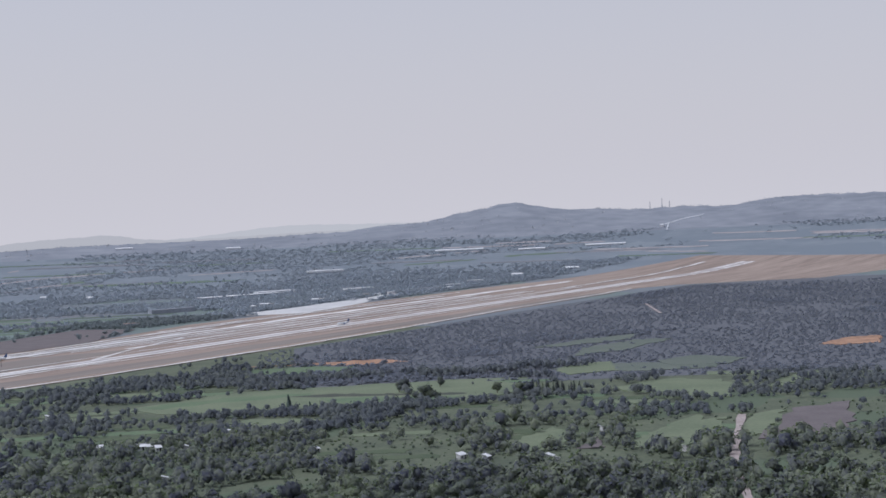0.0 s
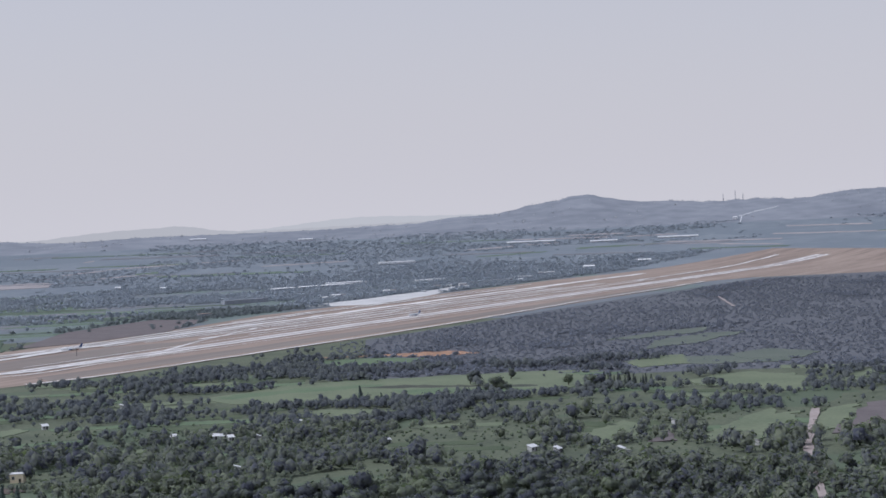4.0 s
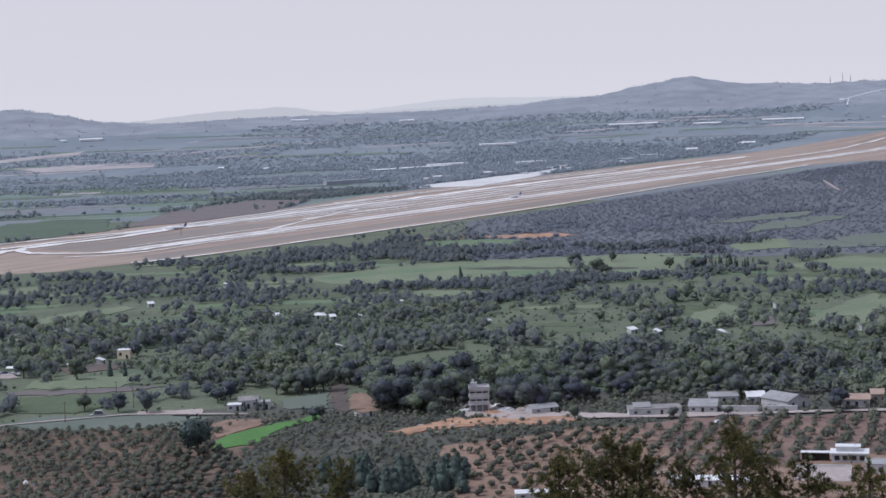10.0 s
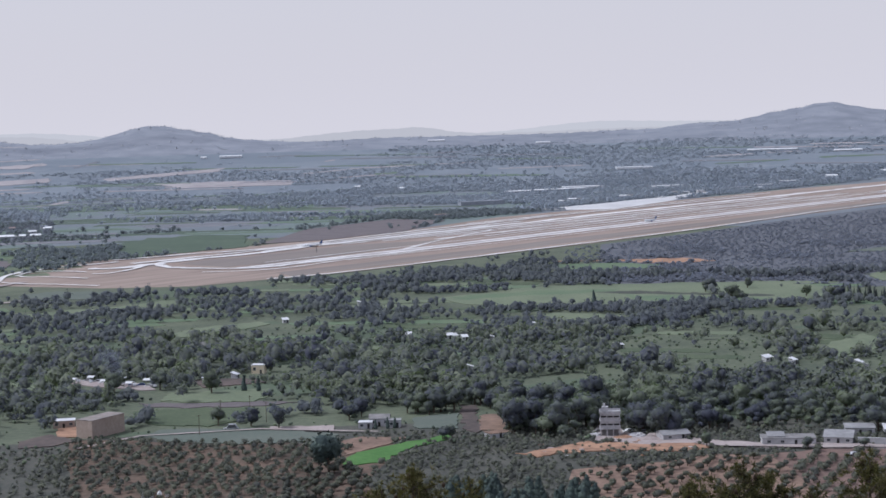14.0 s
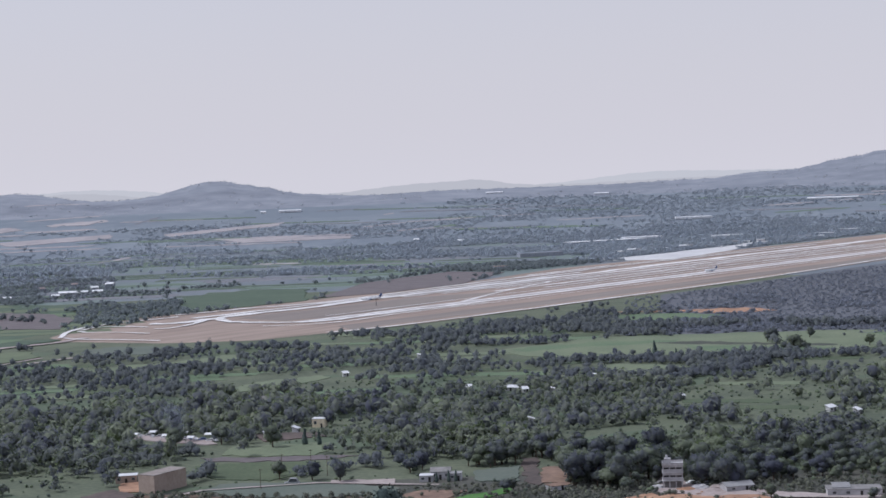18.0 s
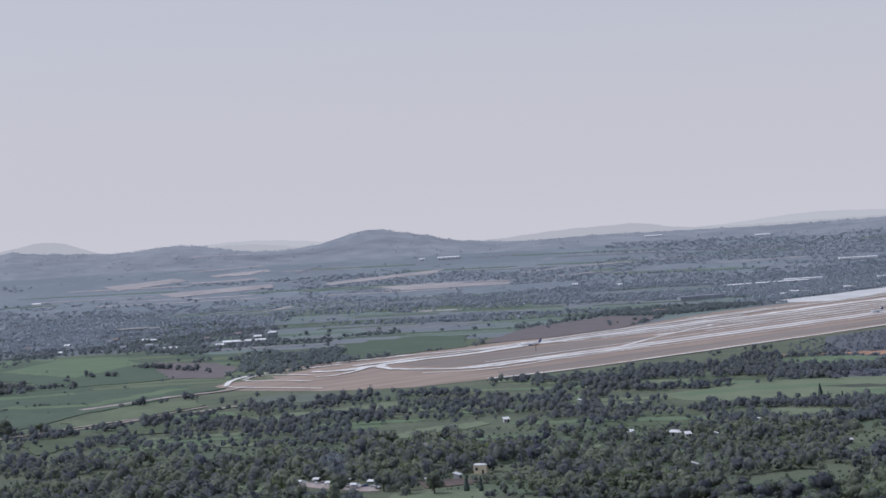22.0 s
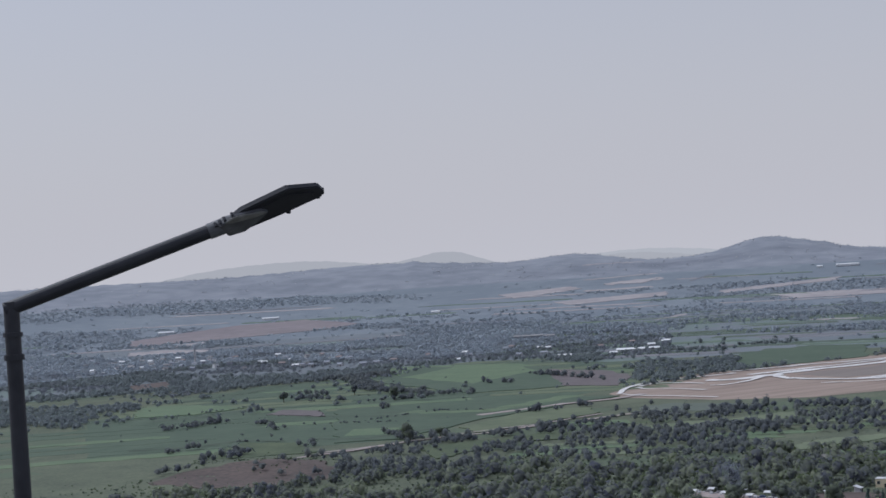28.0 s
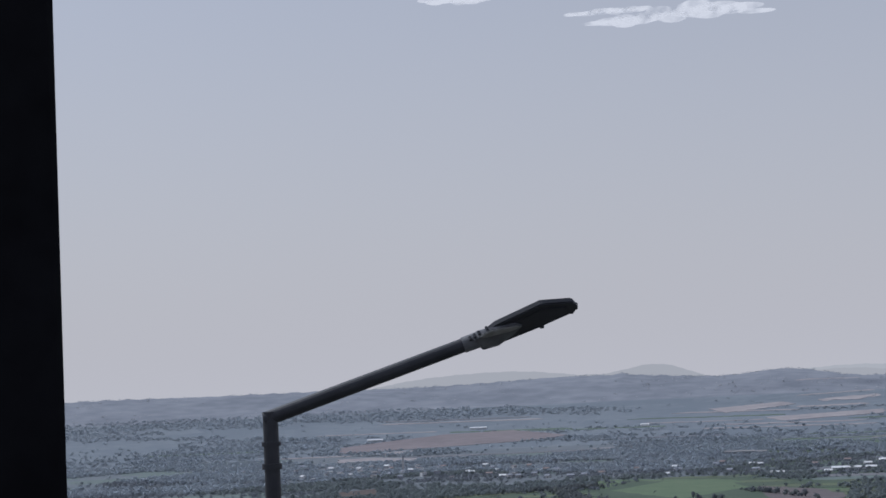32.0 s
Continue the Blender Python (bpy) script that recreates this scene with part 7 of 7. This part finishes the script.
for pts, wide in LINES:
    for p0, p1 in zip(pts, pts[1:]):
        far = math.dist(p0, p1)
        for k in range(int(far * max(wide, 3.5) / 17)):
            q = rt.random()
            hx.append(p0[0] + (p1[0] - p0[0]) * q + rt.uniform(-0.8, 0.8) * wide)
            hy.append(p0[1] + (p1[1] - p0[1]) * q + rt.uniform(-0.8, 0.8) * wide)
            hs.append(rt.uniform(3.5, 8.5) if wide > 3 else rt.uniform(1.5, 3.5))
for x, y in ((-501, 1397), (-540, 1248), (-574, 1290), (-457, 1118), (-492, 1055), (-400, 1020), (-421, 1038), (-397, 1145), (-652, 1583), (-626, 1563), (-624, 1408), (-505, 1044), (-303, 1178), (-296, 1417), (250, 1169)):
    for _ in range(4):
        hx.append(x + rt.gauss(0, 3.5))
        hy.append(y + rt.gauss(0, 3.5))
        hs.append(rt.uniform(5, 8.5))
for _ in range(110):
    x, y = rt.uniform(-900, -300), rt.uniform(1080, 1980)
    if inside(np.array([x]), np.array([y]), WEST)[0]:
        hx.append(x)
        hy.append(y)
        hs.append(rt.uniform(1.2, 4.0))
hx, hy, hs = np.array(hx), np.array(hy), np.array(hs)
clear = (across(hx, hy) < -126) | (across(hx, hy) > 200) | (along(hx, hy) < -170)
hx, hy, hs = hx[clear], hy[clear], hs[clear]
crowns("hedges", hx, hy, hs, 0.95, 1, 1, M["leaf_mid"], "dark hedges and tree clumps on the cropland", leaves=40, lie=0.45)
BELT = [(-1102, 2060), (-834, 1554), (-804, 1619), (-787, 1751), (-713, 1752), (-606, 1622), (-562, 1600), (-631, 1779), (-623, 1942), (-669, 2087), (-863, 2067)]
px, py = scatter(1750, 2650, 8.0, -38, -10)
keep = RNG.uniform(size=len(px)) < np.clip((vnoise(px, py, 70, 51) - 0.3) * 2, 0.1, 0.75) * ((np.hypot(px, py) > 1980 + 120 * np.sin(px / 140)) & ~inside(px, py, WEST) | inside(px, py, BELT))
px, py = px[keep], py[keep]
crowns("town_trees", px, py, RNG.uniform(3, 7, len(px)), 0.62, 1, 1, M["leaf_town"], "trees round the town and farms, paled by painted haze", leaves=14, clump=0.18, lie=0.75)

px, py = RNG.uniform(-520, -385, 700), RNG.uniform(885, 1085, 700)
keep = inside(px, py, [(-486, 901), (-517, 1055), (-468, 1086), (-412, 1028), (-383, 946), (-419, 888)]) & (vnoise(px, py, 25, 61) > 0.35)
px, py = px[keep], py[keep]
crowns("mound_scrub", px, py, RNG.uniform(0.6, 2.2, len(px)), 0.7, 1, 1, M["leaf_under"], "thin dry scrub on the brown mound", category="scrub", leaves=14)

# olive groves: rows of trees on bare soil
def rows_in(poly, along_deg, gap_row, gap_tree, seed, jitter=0.5):
    rnd = random.Random(seed)
    d = Vector((math.sin(radians(along_deg)), math.cos(radians(along_deg))))
    q = Vector((d.y, -d.x))
    cx, cy = sum(p[0] for p in poly) / len(poly), sum(p[1] for p in poly) / len(poly)
    out = []
    for i in range(-40, 41):
        for j in range(-45, 46):
            x = cx + q.x * i * gap_row + d.x * j * gap_tree + rnd.gauss(0, jitter)
            y = cy + q.y * i * gap_row + d.y * j * gap_tree + rnd.gauss(0, jitter)
            if inside(np.array([x]), np.array([y]), poly)[0] and rnd.random() < 0.9:
                out.append((x, y))
    return out


GROVE_L = [(-119, 690), (-18, 660), (16, 650), (3, 606), (0, 526), (-110, 548)]
GROVE_R = [(64, 510), (72, 592), (128, 607), (172, 610), (250, 596), (222, 520), (208, 540), (176, 522), (128, 518)]
olives = [(x, y, 4.2 if x > 150 else 3.1) for x, y in rows_in(GROVE_R, 27, 6.8, 4.6, 1, 0.9)] + [(x, y, 3.7) for x, y in rows_in(GROVE_L, 8, 4.8, 4.6, 2, 0.9)]
BRIGHT = [(-9, 631), (8, 664), (40, 676), (44, 655), (14, 612), (2, 604)]
olives = [p for p in olives if not inside(np.array([p[0]]), np.array([p[1]]), BRIGHT)[0]]
olives.sort(key=lambda p: math.hypot(p[0] - 60, p[1] - 560))
for i, (x, y, s) in enumerate(olives[:300]):
    plant(OLIVE, x, y, s * rt.uniform(0.7, 1.15), i)
rest = np.array(olives[300:])
crowns("olive_rows", rest[:, 0], rest[:, 1], rest[:, 2] * RNG.uniform(0.7, 1.1, len(rest)), 0.85, 1, 1, M["leaf_olive"], "rows of grey-green olive trees", leaves=90)

px, py = RNG.uniform(54, 138, 260), RNG.uniform(596, 646, 260)
keep = (vnoise(px, py, 14, 71) > 0.55) & (np.abs(py - 622) > 9 * vnoise(px, py, 20, 72))
px, py = px[keep], py[keep]
crowns("clearing_scrub", px, py, RNG.uniform(0.7, 2.6, len(px)), 0.8, 1, 1, M["leaf_olive"], "scattered bushes on the cleared orange ground", category="scrub", leaves=24)

# scrub and young trees between the groves and on the foot of the hill
px, py = scatter(455, 680, 2.8, -16, 30)
taken = np.zeros(len(px), bool)
for poly in (GROVE_L, GROVE_R, [(128, 490), (225, 470), (235, 545), (180, 545), (128, 525)]):
    taken |= inside(px, py, poly)
fr = np.where(np.hypot(px, py) < 600, 1.0, free(px, py))
keep = ~taken & (RNG.uniform(size=len(px)) < fr * np.clip(vnoise(px, py, 30, 31) * 1.6 + 0.15, 0.3, 0.97)) & (free(px, py) > 0.01)
px, py = px[keep], py[keep]
crowns("hillfoot_scrub", px, py, RNG.uniform(1.0, 3.4, len(px)), 0.8, 1, 1, M["leaf_olive"], "grey-green scrub and young trees at the foot of the hill", category="scrub", leaves=36)
near_wood = [p for p in np.stack([wood_x, wood_y, wood_s], -1)[wood_first]]
for i, (x, y, s) in enumerate(near_wood):
    plant(BROAD, float(x), float(y), float(s), i)
for k in BROAD + OLIVE + CONE + POPLAR + SPRUCE + DARK:
    for o in list(k.children_recursive) + [k]:
        bpy.data.objects.remove(o)

# ---- thin smoke from a garden fire beside the parked cars ----
bm = bmesh.new()
rs = random.Random(9)
for i in range(16):
    q = i / 15
    bmesh.ops.create_icosphere(bm, subdivisions=2, radius=1, matrix=Matrix.Translation((rs.uniform(-1, 1) * (1 + 5 * q) - 3 * q, rs.uniform(-1, 1), 1 + 15 * q)) @ Matrix.Diagonal((1.2 + 3.4 * q, 1.2 + 2 * q, 1.5 + 2.2 * q, 1)))
smoke = new("smoke", bm_mesh("smoke", bm, M["smoke"]))
smoke.location = (-118, 833, 0)
tagged(smoke, "thin blue-grey smoke rising beside the parked cars", "smoke", kind="stuff")

# ---- small clouds ----
for a, e, w, h in ((-23.4, 12.85, 170, 14), (-20.0, 12.9, 90, 10), (-15.9, 11.95, 420, 26), (-18.3, 12.2, 200, 10)):
    bm = bmesh.new()
    rr = random.Random(int(w))
    for i in range(14):
        q = (i / 13 - 0.5) * 2
        bmesh.ops.create_icosphere(bm, subdivisions=2, radius=1, matrix=Matrix.Translation((q * w * 0.5, 0, rr.uniform(-0.4, 0.4) * h)) @ Matrix.Diagonal((w * rr.uniform(0.08, 0.15), 20, h * (1.05 - 0.7 * q * q) * rr.uniform(0.5, 1.0), 1)))
    ob = new("cloud", bm_mesh("cloud", bm, M["cloud"]))
    r = 4600
    ob.matrix_basis = pose(r * math.sin(radians(a)), r * math.cos(radians(a)), EYE + r * math.tan(radians(e)), 0, 0, -a)
    tagged(ob, "small flat white cloud", "cloud", "clouds", "structure")
